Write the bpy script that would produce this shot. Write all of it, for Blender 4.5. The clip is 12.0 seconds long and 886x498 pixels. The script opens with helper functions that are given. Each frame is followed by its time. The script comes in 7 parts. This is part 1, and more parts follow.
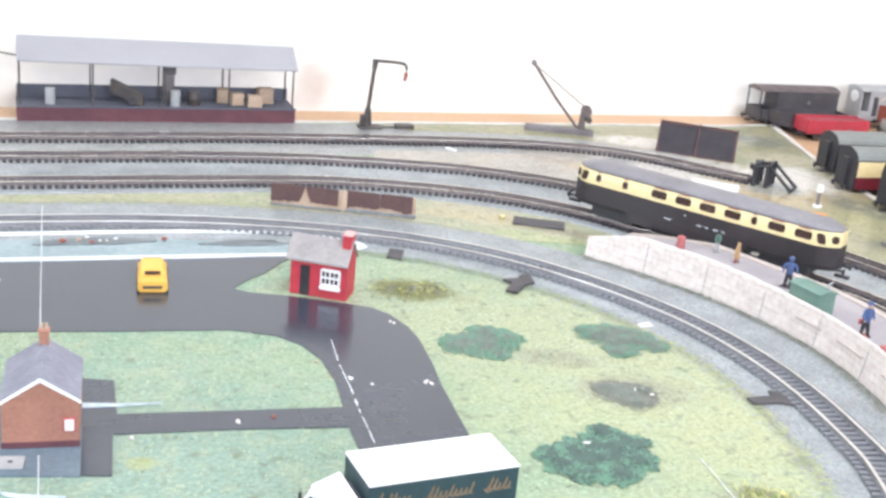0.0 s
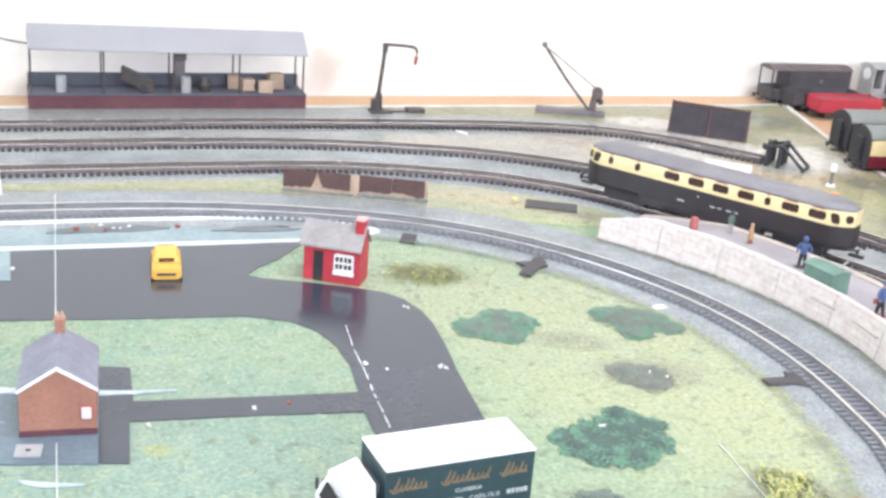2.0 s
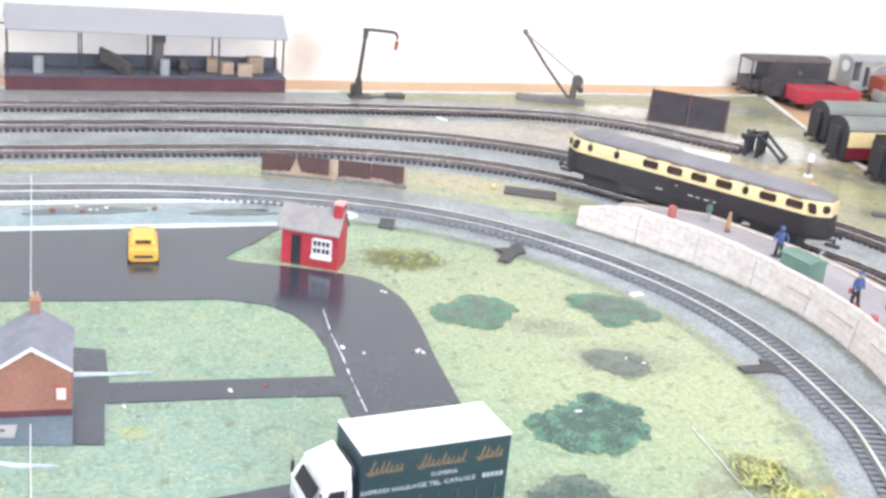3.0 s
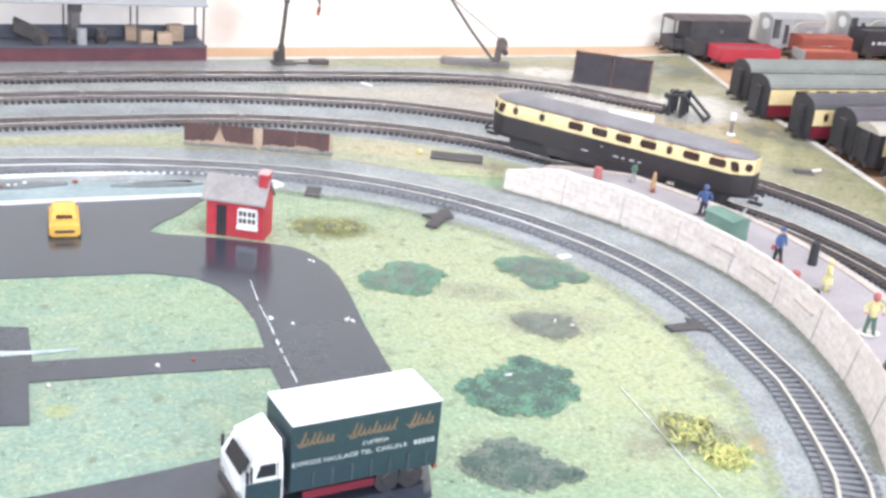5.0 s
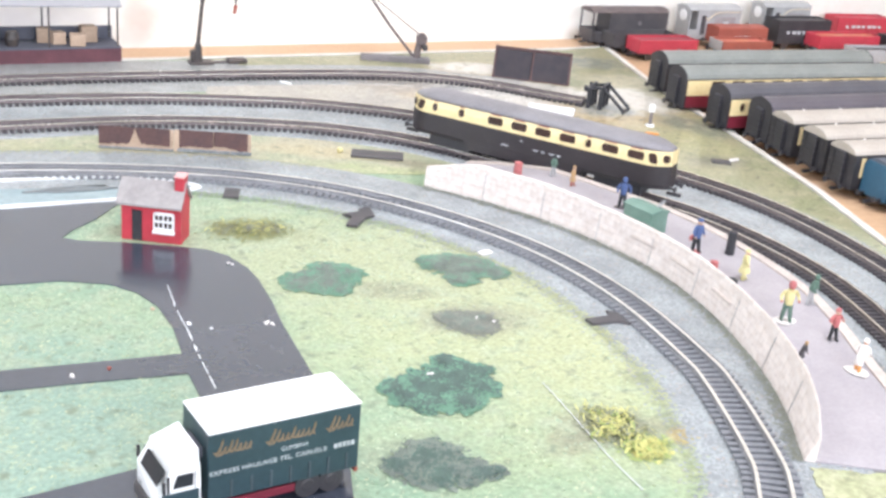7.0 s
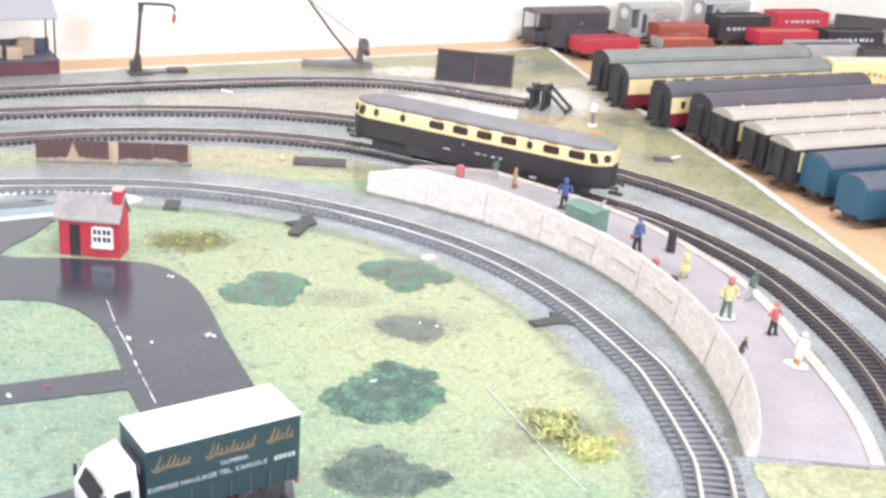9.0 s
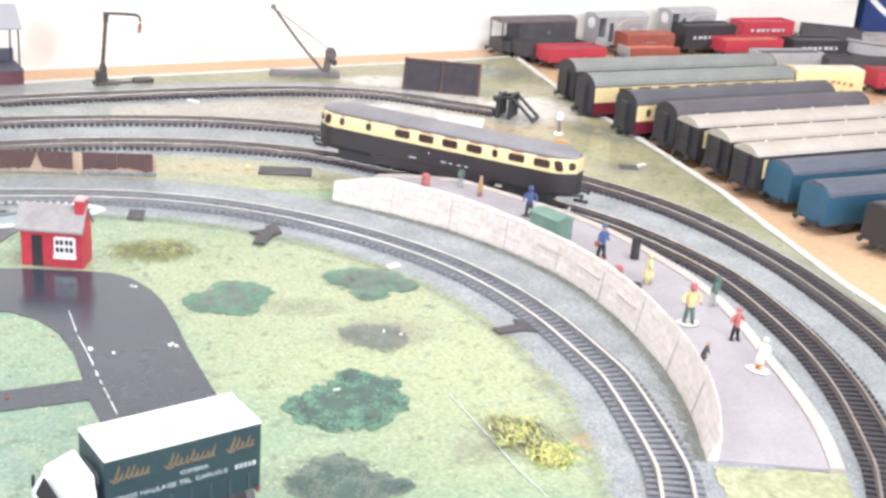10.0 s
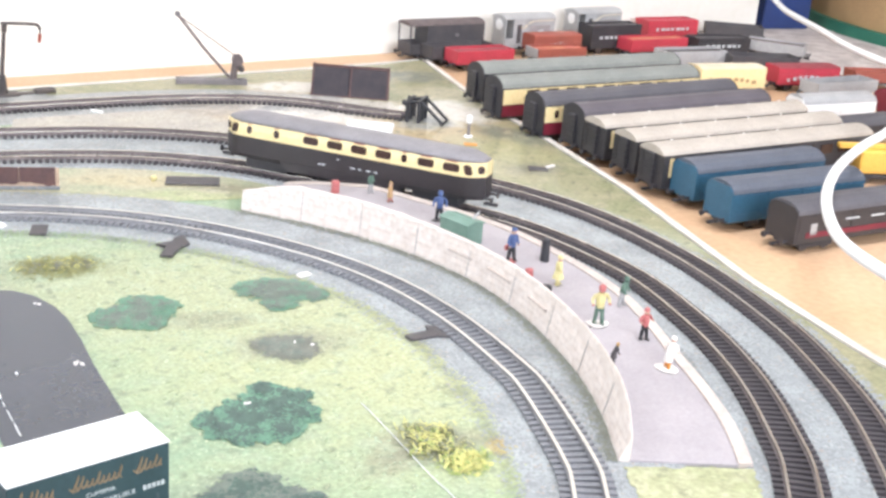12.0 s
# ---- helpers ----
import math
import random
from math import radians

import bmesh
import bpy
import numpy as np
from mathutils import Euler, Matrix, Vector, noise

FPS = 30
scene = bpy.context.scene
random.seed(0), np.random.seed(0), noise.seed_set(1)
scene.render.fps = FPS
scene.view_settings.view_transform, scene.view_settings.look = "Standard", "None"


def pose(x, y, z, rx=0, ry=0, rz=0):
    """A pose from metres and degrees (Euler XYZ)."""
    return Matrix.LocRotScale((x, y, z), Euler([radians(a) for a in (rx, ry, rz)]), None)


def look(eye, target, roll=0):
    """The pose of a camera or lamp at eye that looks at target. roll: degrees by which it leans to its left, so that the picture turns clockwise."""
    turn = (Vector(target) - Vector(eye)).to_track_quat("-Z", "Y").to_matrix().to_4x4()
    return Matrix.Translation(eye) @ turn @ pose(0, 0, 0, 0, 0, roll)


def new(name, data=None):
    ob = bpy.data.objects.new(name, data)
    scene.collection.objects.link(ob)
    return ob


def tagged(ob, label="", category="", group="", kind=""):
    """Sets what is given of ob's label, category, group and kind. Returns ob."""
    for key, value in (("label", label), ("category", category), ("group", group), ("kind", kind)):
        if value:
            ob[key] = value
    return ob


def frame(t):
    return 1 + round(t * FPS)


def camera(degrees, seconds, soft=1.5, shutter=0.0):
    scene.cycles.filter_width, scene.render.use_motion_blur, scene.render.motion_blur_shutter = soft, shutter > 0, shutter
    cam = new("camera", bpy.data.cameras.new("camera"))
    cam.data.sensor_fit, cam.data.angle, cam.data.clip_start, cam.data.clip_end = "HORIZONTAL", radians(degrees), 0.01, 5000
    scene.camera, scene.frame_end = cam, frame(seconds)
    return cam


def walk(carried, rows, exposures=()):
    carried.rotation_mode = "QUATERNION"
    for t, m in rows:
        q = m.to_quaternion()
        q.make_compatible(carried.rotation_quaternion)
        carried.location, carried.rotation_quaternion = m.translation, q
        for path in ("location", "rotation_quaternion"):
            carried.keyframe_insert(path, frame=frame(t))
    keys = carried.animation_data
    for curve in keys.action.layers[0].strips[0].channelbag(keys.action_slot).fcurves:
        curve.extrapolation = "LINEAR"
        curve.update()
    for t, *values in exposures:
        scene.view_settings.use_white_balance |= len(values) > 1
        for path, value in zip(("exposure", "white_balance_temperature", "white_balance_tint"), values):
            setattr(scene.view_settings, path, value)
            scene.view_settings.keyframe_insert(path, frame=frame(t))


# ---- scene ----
cam = camera(40.12, 12.0, soft=2.95)
# seconds, eye x, y, z, yaw, pitch, roll
PATH = [
    (0, 0.0001, -0.0000, 0.3166, -20.94, -18.80, 5.46),
    (0.2, -0.0009, -0.0003, 0.3173, -20.52, -19.08, 4.93),
    (0.5, -0.0024, -0.0008, 0.3184, -19.29, -18.42, 4.68),
    (0.8, -0.0019, -0.0000, 0.3170, -19.64, -18.63, 4.33),
    (1, -0.0015, 0.0005, 0.3160, -19.82, -18.94, 4.57),
    (1.2, -0.0022, 0.0022, 0.3168, -20.80, -20.44, 5.27),
    (1.5, -0.0033, 0.0048, 0.3180, -21.37, -20.15, 5.57),
    (1.7, -0.0024, 0.0033, 0.3177, -20.99, -19.88, 4.99),
    (2, -0.0010, 0.0011, 0.3173, -20.46, -19.66, 4.68),
    (2.5, -0.0012, 0.0008, 0.3150, -20.91, -20.24, 5.13),
    (2.7, -0.0011, 0.0008, 0.3150, -21.38, -20.14, 5.60),
    (4.3, 0.0018, 0.0011, 0.3166, -23.10, -20.67, 4.85),
    (4.5, 0.0019, 0.0011, 0.3166, -23.92, -20.88, 5.10),
    (4.8, 0.0021, 0.0019, 0.3164, -24.71, -21.54, 4.80),
    (5, 0.0022, 0.0024, 0.3162, -25.23, -21.50, 5.50),
    (5.2, 0.0043, 0.0022, 0.3176, -25.76, -21.55, 4.93),
    (5.5, 0.0074, 0.0020, 0.3198, -26.26, -20.39, 4.48),
    (5.8, 0.0086, 0.0025, 0.3187, -27.55, -20.43, 3.99),
    (6, 0.0094, 0.0029, 0.3179, -27.89, -20.42, 4.38),
    (6.2, 0.0101, 0.0022, 0.3177, -28.14, -21.05, 4.33),
    (6.5, 0.0112, 0.0011, 0.3173, -28.35, -21.11, 5.12),
    (6.7, 0.0110, 0.0020, 0.3177, -28.52, -21.27, 5.07),
    (7, 0.0106, 0.0033, 0.3183, -28.72, -21.48, 5.28),
    (7.2, 0.0110, 0.0033, 0.3183, -29.00, -21.71, 5.31),
    (8.8, 0.0190, 0.0001, 0.3207, -30.86, -21.09, 4.47),
    (9, 0.0197, -0.0000, 0.3209, -30.91, -21.21, 4.41),
    (9.3, 0.0208, -0.0005, 0.3203, -31.58, -20.93, 4.68),
    (9.5, 0.0215, -0.0008, 0.3199, -31.88, -21.03, 4.94),
    (9.8, 0.0234, -0.0028, 0.3204, -32.03, -20.99, 4.57),
    (10, 0.0247, -0.0042, 0.3207, -32.19, -20.66, 4.51),
    (10.2, 0.0255, -0.0041, 0.3214, -32.61, -20.41, 4.39),
    (10.5, 0.0266, -0.0039, 0.3224, -33.37, -20.46, 4.44),
    (10.7, 0.0289, -0.0055, 0.3235, -33.91, -20.31, 4.00),
    (11, 0.0324, -0.0078, 0.3251, -33.75, -20.27, 4.05),
    (11.2, 0.0317, -0.0074, 0.3249, -34.85, -20.11, 3.64),
    (11.5, 0.0307, -0.0068, 0.3247, -35.14, -20.13, 4.14),
    (11.8, 0.0307, -0.0055, 0.3246, -36.34, -20.03, 4.22),
    (12, 0.0307, -0.0046, 0.3245, -36.29, -20.34, 4.38),
]


def aim(x, y, z, yaw, pitch, roll):
    ahead = Vector((-math.sin(radians(yaw)) * math.cos(radians(pitch)), math.cos(radians(yaw)) * math.cos(radians(pitch)), math.sin(radians(pitch))))
    return look((x, y, z), Vector((x, y, z)) + ahead, roll)


walk(cam, [(r[0], aim(*r[1:])) for r in PATH], [(0.0, 0.33, 5975, 11.5), (2.5, 0.33, 5975, 11.5), (5.5, 0.38, 5975, 12.5), (9.0, 0.42, 6140, 13.0), (12.0, 0.45, 6150, 12.5)])

# ---------------------------------------------------------------- light
world = bpy.data.worlds.new("sky")
scene.world = world
world.use_nodes = True
wn = world.node_tree
sky = wn.nodes.new("ShaderNodeTexSky")
sky.sky_type, sky.sun_disc = "NISHITA", False
sky.sun_elevation, sky.sun_rotation = radians(38), radians(200)
wn.nodes["Background"].inputs[1].default_value = 0.12
wn.links.new(sky.outputs[0], wn.nodes["Background"].inputs[0])


def window_light(name, m, w, h, watts, colour):
    d = bpy.data.lights.new(name, "AREA")
    d.shape, d.size, d.size_y, d.energy, d.color = "RECTANGLE", w, h, watts, colour
    ob = new(name, d)
    ob.matrix_world = m
    return ob


window_light("window_daylight", look((0.5, -1.82, 1.0), (0.6, 0.9, 0.05)), 2.3, 1.1, 52, (0.97, 0.98, 1.0))
window_light("window_daylight_west", look((-2.52, 0.68, 0.83), (0.6, 0.8, 0.0)), 1.2, 1.0, 28, (0.90, 0.95, 1.0))
# Unseen overhead fill, added to brighten from above; no fitting hangs there.
window_light("ceiling_fill", look((0.55, 0.35, 1.42), (0.55, 0.35, 0)), 0.9, 0.18, 15, (0.97, 0.97, 1.0))


# ---------------------------------------------------------------- materials
def mat(name, colour, rough=0.6, metal=0.0, second=None, scale=40.0, fine=400.0, bump=0.15, mix=0.5, spec=0.5, coat=0.0, grit=0.25):
    """Two scales of noise: broad patches towards a second colour, and fine grain with relief."""
    m = bpy.data.materials.new(name)
    m.use_nodes = True
    nt = m.node_tree
    b = nt.nodes["Principled BSDF"]
    b.inputs["Roughness"].default_value, b.inputs["Metallic"].default_value = rough, metal
    b.inputs["Specular IOR Level"].default_value = spec
    b.inputs["Coat Weight"].default_value = coat
    tc = nt.nodes.new("ShaderNodeTexCoord")
    n1, n2 = nt.nodes.new("ShaderNodeTexNoise"), nt.nodes.new("ShaderNodeTexNoise")
    n1.inputs["Scale"].default_value, n1.inputs["Detail"].default_value = scale, 5.0
    n2.inputs["Scale"].default_value, n2.inputs["Detail"].default_value = fine, 3.0
    for n in (n1, n2):
        nt.links.new(tc.outputs["Object"], n.inputs["Vector"])
    ramp = nt.nodes.new("ShaderNodeValToRGB")
    ramp.color_ramp.elements[0].position, ramp.color_ramp.elements[1].position = 0.35, 0.68
    second = second or tuple(c * 0.78 for c in colour)
    ramp.color_ramp.elements[0].color = (*colour, 1)
    ramp.color_ramp.elements[1].color = (*(a + (b2 - a) * min(1, mix * 2) for a, b2 in zip(colour, second)), 1)
    nt.links.new(n1.outputs["Fac"], ramp.inputs[0])
    grain = nt.nodes.new("ShaderNodeMixRGB")
    grain.blend_type = "OVERLAY"
    grain.inputs[0].default_value = grit
    nt.links.new(ramp.outputs[0], grain.inputs[1])
    nt.links.new(n2.outputs["Fac"], grain.inputs[2])
    nt.links.new(grain.outputs[0], b.inputs["Base Color"])
    rr = nt.nodes.new("ShaderNodeMapRange")
    rr.inputs["To Min"].default_value, rr.inputs["To Max"].default_value = max(0.02, rough - 0.12), min(1, rough + 0.12)
    nt.links.new(n1.outputs["Fac"], rr.inputs["Value"])
    nt.links.new(rr.outputs[0], b.inputs["Roughness"])
    if bump:
        bp = nt.nodes.new("ShaderNodeBump")
        bp.inputs["Strength"].default_value, bp.inputs["Distance"].default_value = bump, 0.0008
        nt.links.new(n2.outputs["Fac"], bp.inputs["Height"])
        nt.links.new(bp.outputs[0], b.inputs["Normal"])
    return m


M = {}
M["wall"] = mat("wall_paint", (0.86, 0.85, 0.83), 0.7, second=(0.80, 0.78, 0.75), scale=2.5, fine=90, bump=0.05)
M["ply"] = mat("plywood", (0.63, 0.425, 0.265), 0.6, second=(0.56, 0.355, 0.205), scale=6, fine=160, bump=0.1)
M["carpet"] = mat("grey_carpet", (0.60, 0.555, 0.53), 0.95, second=(0.40, 0.36, 0.345), scale=42, fine=240, bump=0.8, grit=0.4)
M["edge"] = mat("white_edge", (0.74, 0.70, 0.65), 0.6, second=(0.58, 0.53, 0.47), scale=30)


def stained(nt, col, stains):
    """Ragged patches of other colours laid over col: centre, radii, turn in degrees, colour, amount, softness."""
    tc = nt.nodes.new("ShaderNodeTexCoord")
    n = nt.nodes.new("ShaderNodeTexNoise")
    n.inputs["Scale"].default_value, n.inputs["Detail"].default_value = 55.0, 6.0
    nt.links.new(tc.outputs["Object"], n.inputs["Vector"])
    for cx, cy, rx, ry, turn, colour, amount, soft in stains:
        mp = nt.nodes.new("ShaderNodeMapping")
        mp.vector_type = "TEXTURE"
        mp.inputs["Location"].default_value = (cx, cy, 0)
        mp.inputs["Rotation"].default_value = (0, 0, radians(turn))
        mp.inputs["Scale"].default_value = (rx, ry, 1)
        nt.links.new(tc.outputs["Object"], mp.inputs["Vector"])
        ln = nt.nodes.new("ShaderNodeVectorMath")
        ln.operation = "LENGTH"
        nt.links.new(mp.outputs[0], ln.inputs[0])
        wob = nt.nodes.new("ShaderNodeMath")
        wob.operation = "MULTIPLY_ADD"
        wob.inputs[1].default_value = 1.1
        nt.links.new(n.outputs["Fac"], wob.inputs[0])
        nt.links.new(ln.outputs["Value"], wob.inputs[2])
        mr = nt.nodes.new("ShaderNodeMapRange")
        mr.interpolation_type = "SMOOTHSTEP"
        mr.inputs["From Min"].default_value, mr.inputs["From Max"].default_value = 1.55 + soft, 1.55 - soft
        mr.inputs["To Min"].default_value, mr.inputs["To Max"].default_value = 0.0, amount
        nt.links.new(wob.outputs[0], mr.inputs["Value"])
        x = nt.nodes.new("ShaderNodeMixRGB")
        nt.links.new(mr.outputs[0], x.inputs[0])
        nt.links.new(col, x.inputs[1])
        x.inputs[2].default_value = (*colour, 1)
        col = x.outputs[0]
    return col


def grass_mat(name, a, b, c, dark, stains=(), coat=0.0):
    """Flocked grass: broad drifts between three greens, stains, dark and pale specks and rough relief."""
    m = bpy.data.materials.new(name)
    m.use_nodes = True
    nt = m.node_tree
    bs = nt.nodes["Principled BSDF"]
    bs.inputs["Roughness"].default_value = 0.95
    bs.inputs["Coat Weight"].default_value, bs.inputs["Coat Roughness"].default_value = coat, 0.12
    tc = nt.nodes.new("ShaderNodeTexCoord")

    def noise_at(scale, detail=4.0):
        n = nt.nodes.new("ShaderNodeTexNoise")
        n.inputs["Scale"].default_value, n.inputs["Detail"].default_value = scale, detail
        nt.links.new(tc.outputs["Object"], n.inputs["Vector"])
        return n.outputs["Fac"]

    def ramp(fac, lo, hi, top=1.0):
        r = nt.nodes.new("ShaderNodeMapRange")
        r.inputs["From Min"].default_value, r.inputs["From Max"].default_value = lo, hi
        r.inputs["To Max"].default_value = top
        nt.links.new(fac, r.inputs["Value"])
        return r.outputs[0]

    def blend(f, p, q):
        x = nt.nodes.new("ShaderNodeMixRGB")
        nt.links.new(f, x.inputs[0])
        for k, v in ((1, p), (2, q)):
            if isinstance(v, tuple):
                x.inputs[k].default_value = (*v, 1)
            else:
                nt.links.new(v, x.inputs[k])
        return x.outputs[0]

    col = blend(ramp(noise_at(13.0), 0.40, 0.60), a, b)
    col = stained(nt, col, stains)
    col = blend(ramp(noise_at(62.0, 7.0), 0.50, 0.74, 0.75), col, c)
    fine = nt.nodes.new("ShaderNodeMixRGB")
    fine.blend_type = "OVERLAY"
    fine.inputs[0].default_value = 0.45
    nt.links.new(col, fine.inputs[1])
    nt.links.new(noise_at(330.0, 3.0), fine.inputs[2])
    col = fine.outputs[0]
    col = blend(ramp(noise_at(95.0, 7.0), 0.57, 0.72, 0.85), col, dark)
    col = blend(ramp(noise_at(210.0, 3.0), 0.66, 0.74, 0.7), col, tuple(min(0.8, v * 1.5) for v in c))
    nt.links.new(col, bs.inputs["Base Color"])
    bp = nt.nodes.new("ShaderNodeBump")
    bp.inputs["Strength"].default_value, bp.inputs["Distance"].default_value = 0.8, 0.0009
    nt.links.new(noise_at(420.0), bp.inputs["Height"])
    nt.links.new(bp.outputs[0], bs.inputs["Normal"])
    return m


def ballast_mat(name, light, mid, dark, stains=(), coat=0.0):
    """Sealed model ballast: single stones of three greys, a few white and rusty ones, over broad grey drifts."""
    m = bpy.data.materials.new(name)
    m.use_nodes = True
    nt = m.node_tree
    bs = nt.nodes["Principled BSDF"]
    bs.inputs["Roughness"].default_value = 0.85
    bs.inputs["Coat Weight"].default_value, bs.inputs["Coat Roughness"].default_value = coat, 0.14
    tc = nt.nodes.new("ShaderNodeTexCoord")
    vo = nt.nodes.new("ShaderNodeTexVoronoi")
    vo.inputs["Scale"].default_value = 620.0
    n1 = nt.nodes.new("ShaderNodeTexNoise")
    n1.inputs["Scale"].default_value, n1.inputs["Detail"].default_value = 30.0, 6.0
    for n in (vo, n1):
        nt.links.new(tc.outputs["Object"], n.inputs["Vector"])
    drift = nt.nodes.new("ShaderNodeValToRGB")
    drift.color_ramp.elements[0].position, drift.color_ramp.elements[1].position = 0.36, 0.66
    drift.color_ramp.elements[0].color, drift.color_ramp.elements[1].color = (*light, 1), (*mid, 1)
    nt.links.new(n1.outputs["Fac"], drift.inputs[0])
    col = stained(nt, drift.outputs[0], stains)
    sep = nt.nodes.new("ShaderNodeSeparateColor")
    nt.links.new(vo.outputs["Color"], sep.inputs[0])
    for lo, hi, colour, amount in ((0.50, 0.62, dark, 0.45), (0.88, 0.92, (0.55, 0.57, 0.57), 0.4), (0.955, 0.97, (0.28, 0.20, 0.14), 0.5)):
        r = nt.nodes.new("ShaderNodeMapRange")
        r.inputs["From Min"].default_value, r.inputs["From Max"].default_value, r.inputs["To Max"].default_value = lo, hi, amount
        nt.links.new(sep.outputs[0], r.inputs["Value"])
        x = nt.nodes.new("ShaderNodeMixRGB")
        nt.links.new(r.outputs[0], x.inputs[0])
        nt.links.new(col, x.inputs[1])
        x.inputs[2].default_value = (*colour, 1)
        col = x.outputs[0]
    nt.links.new(col, bs.inputs["Base Color"])
    bp = nt.nodes.new("ShaderNodeBump")
    bp.inputs["Strength"].default_value, bp.inputs["Distance"].default_value, bp.invert = 0.7, 0.0009, True
    nt.links.new(vo.outputs["Distance"], bp.inputs["Height"])
    nt.links.new(bp.outputs[0], bs.inputs["Normal"])
    return m


def stone_mat(name, a, b, mortar):
    """Printed coursed stone: uneven blocks with thin joints, following the wall's own run and height."""
    m = bpy.data.materials.new(name)
    m.use_nodes = True
    nt = m.node_tree
    bs = nt.nodes["Principled BSDF"]
    bs.inputs["Roughness"].default_value = 0.8
    uv = nt.nodes.new("ShaderNodeUVMap")
    warp = nt.nodes.new("ShaderNodeTexNoise")
    warp.inputs["Scale"].default_value = 160.0
    nt.links.new(uv.outputs[0], warp.inputs["Vector"])
    ad = nt.nodes.new("ShaderNodeVectorMath")
    ad.operation = "MULTIPLY_ADD"
    ad.inputs[1].default_value = (0.0042, 0.0034, 0)
    nt.links.new(warp.outputs["Color"], ad.inputs[0])
    nt.links.new(uv.outputs[0], ad.inputs[2])
    br = nt.nodes.new("ShaderNodeTexBrick")
    br.inputs["Scale"].default_value = 1.0
    br.inputs["Brick Width"].default_value, br.inputs["Row Height"].default_value = 0.0105, 0.0046
    br.inputs["Mortar Size"].default_value, br.inputs["Mortar Smooth"].default_value = 0.00045, 0.6
    br.inputs["Color1"].default_value, br.inputs["Color2"].default_value, br.inputs["Mortar"].default_value = (*a, 1), (*b, 1), (*mortar, 1)
    nt.links.new(ad.outputs[0], br.inputs["Vector"])
    n1 = nt.nodes.new("ShaderNodeTexNoise")
    n1.inputs["Scale"].default_value, n1.inputs["Detail"].default_value = 220.0, 5.0
    nt.links.new(uv.outputs[0], n1.inputs["Vector"])
    ov = nt.nodes.new("ShaderNodeMixRGB")
    ov.blend_type = "OVERLAY"
    ov.inputs[0].default_value = 0.42
    nt.links.new(br.outputs["Color"], ov.inputs[1])
    nt.links.new(n1.outputs["Fac"], ov.inputs[2])
    nt.links.new(ov.outputs[0], bs.inputs["Base Color"])
    bp = nt.nodes.new("ShaderNodeBump")
    bp.inputs["Strength"].default_value, bp.inputs["Distance"].default_value = 0.25, 0.0006
    nt.links.new(n1.outputs["Fac"], bp.inputs["Height"])
    nt.links.new(bp.outputs[0], bs.inputs["Normal"])
    return m


def wall_mat():
    """White wall paint, faint brown beside the goods shed, grey painted shade behind it."""
    m = mat("wall_paint_shed_shade", (0.86, 0.835, 0.775), 0.7, second=(0.81, 0.77, 0.695), scale=2.5, fine=90, bump=0.05)
    nt = m.node_tree
    bs = nt.nodes["Principled BSDF"]
    col = bs.inputs["Base Color"].links[0].from_socket
    tc = nt.nodes.new("ShaderNodeTexCoord")
    n = nt.nodes.new("ShaderNodeTexNoise")
    n.inputs["Scale"].default_value, n.inputs["Detail"].default_value = 34.0, 6.0
    nt.links.new(tc.outputs["Object"], n.inputs["Vector"])
    # Last patch: the shed's shade on the wall behind, painted grey.
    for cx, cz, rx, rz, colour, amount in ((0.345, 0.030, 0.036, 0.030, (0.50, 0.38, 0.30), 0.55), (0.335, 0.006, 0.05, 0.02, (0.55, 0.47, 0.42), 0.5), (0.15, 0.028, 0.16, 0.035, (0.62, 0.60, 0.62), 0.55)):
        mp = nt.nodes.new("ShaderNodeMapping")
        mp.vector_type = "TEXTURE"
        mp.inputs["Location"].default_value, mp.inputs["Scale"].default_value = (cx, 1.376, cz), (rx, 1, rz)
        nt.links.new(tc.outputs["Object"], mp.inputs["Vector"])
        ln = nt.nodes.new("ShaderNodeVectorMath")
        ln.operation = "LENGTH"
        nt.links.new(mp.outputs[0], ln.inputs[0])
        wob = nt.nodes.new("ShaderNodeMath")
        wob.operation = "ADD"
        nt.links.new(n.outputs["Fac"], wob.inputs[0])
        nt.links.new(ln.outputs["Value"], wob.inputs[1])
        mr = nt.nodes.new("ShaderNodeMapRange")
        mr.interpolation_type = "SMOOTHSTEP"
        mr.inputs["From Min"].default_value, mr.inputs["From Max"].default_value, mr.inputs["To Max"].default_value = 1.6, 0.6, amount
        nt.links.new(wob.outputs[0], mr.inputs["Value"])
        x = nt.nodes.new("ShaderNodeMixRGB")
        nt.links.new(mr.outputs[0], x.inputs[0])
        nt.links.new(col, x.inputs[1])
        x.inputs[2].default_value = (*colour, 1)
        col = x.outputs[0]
    nt.links.new(col, bs.inputs["Base Color"])
    return m


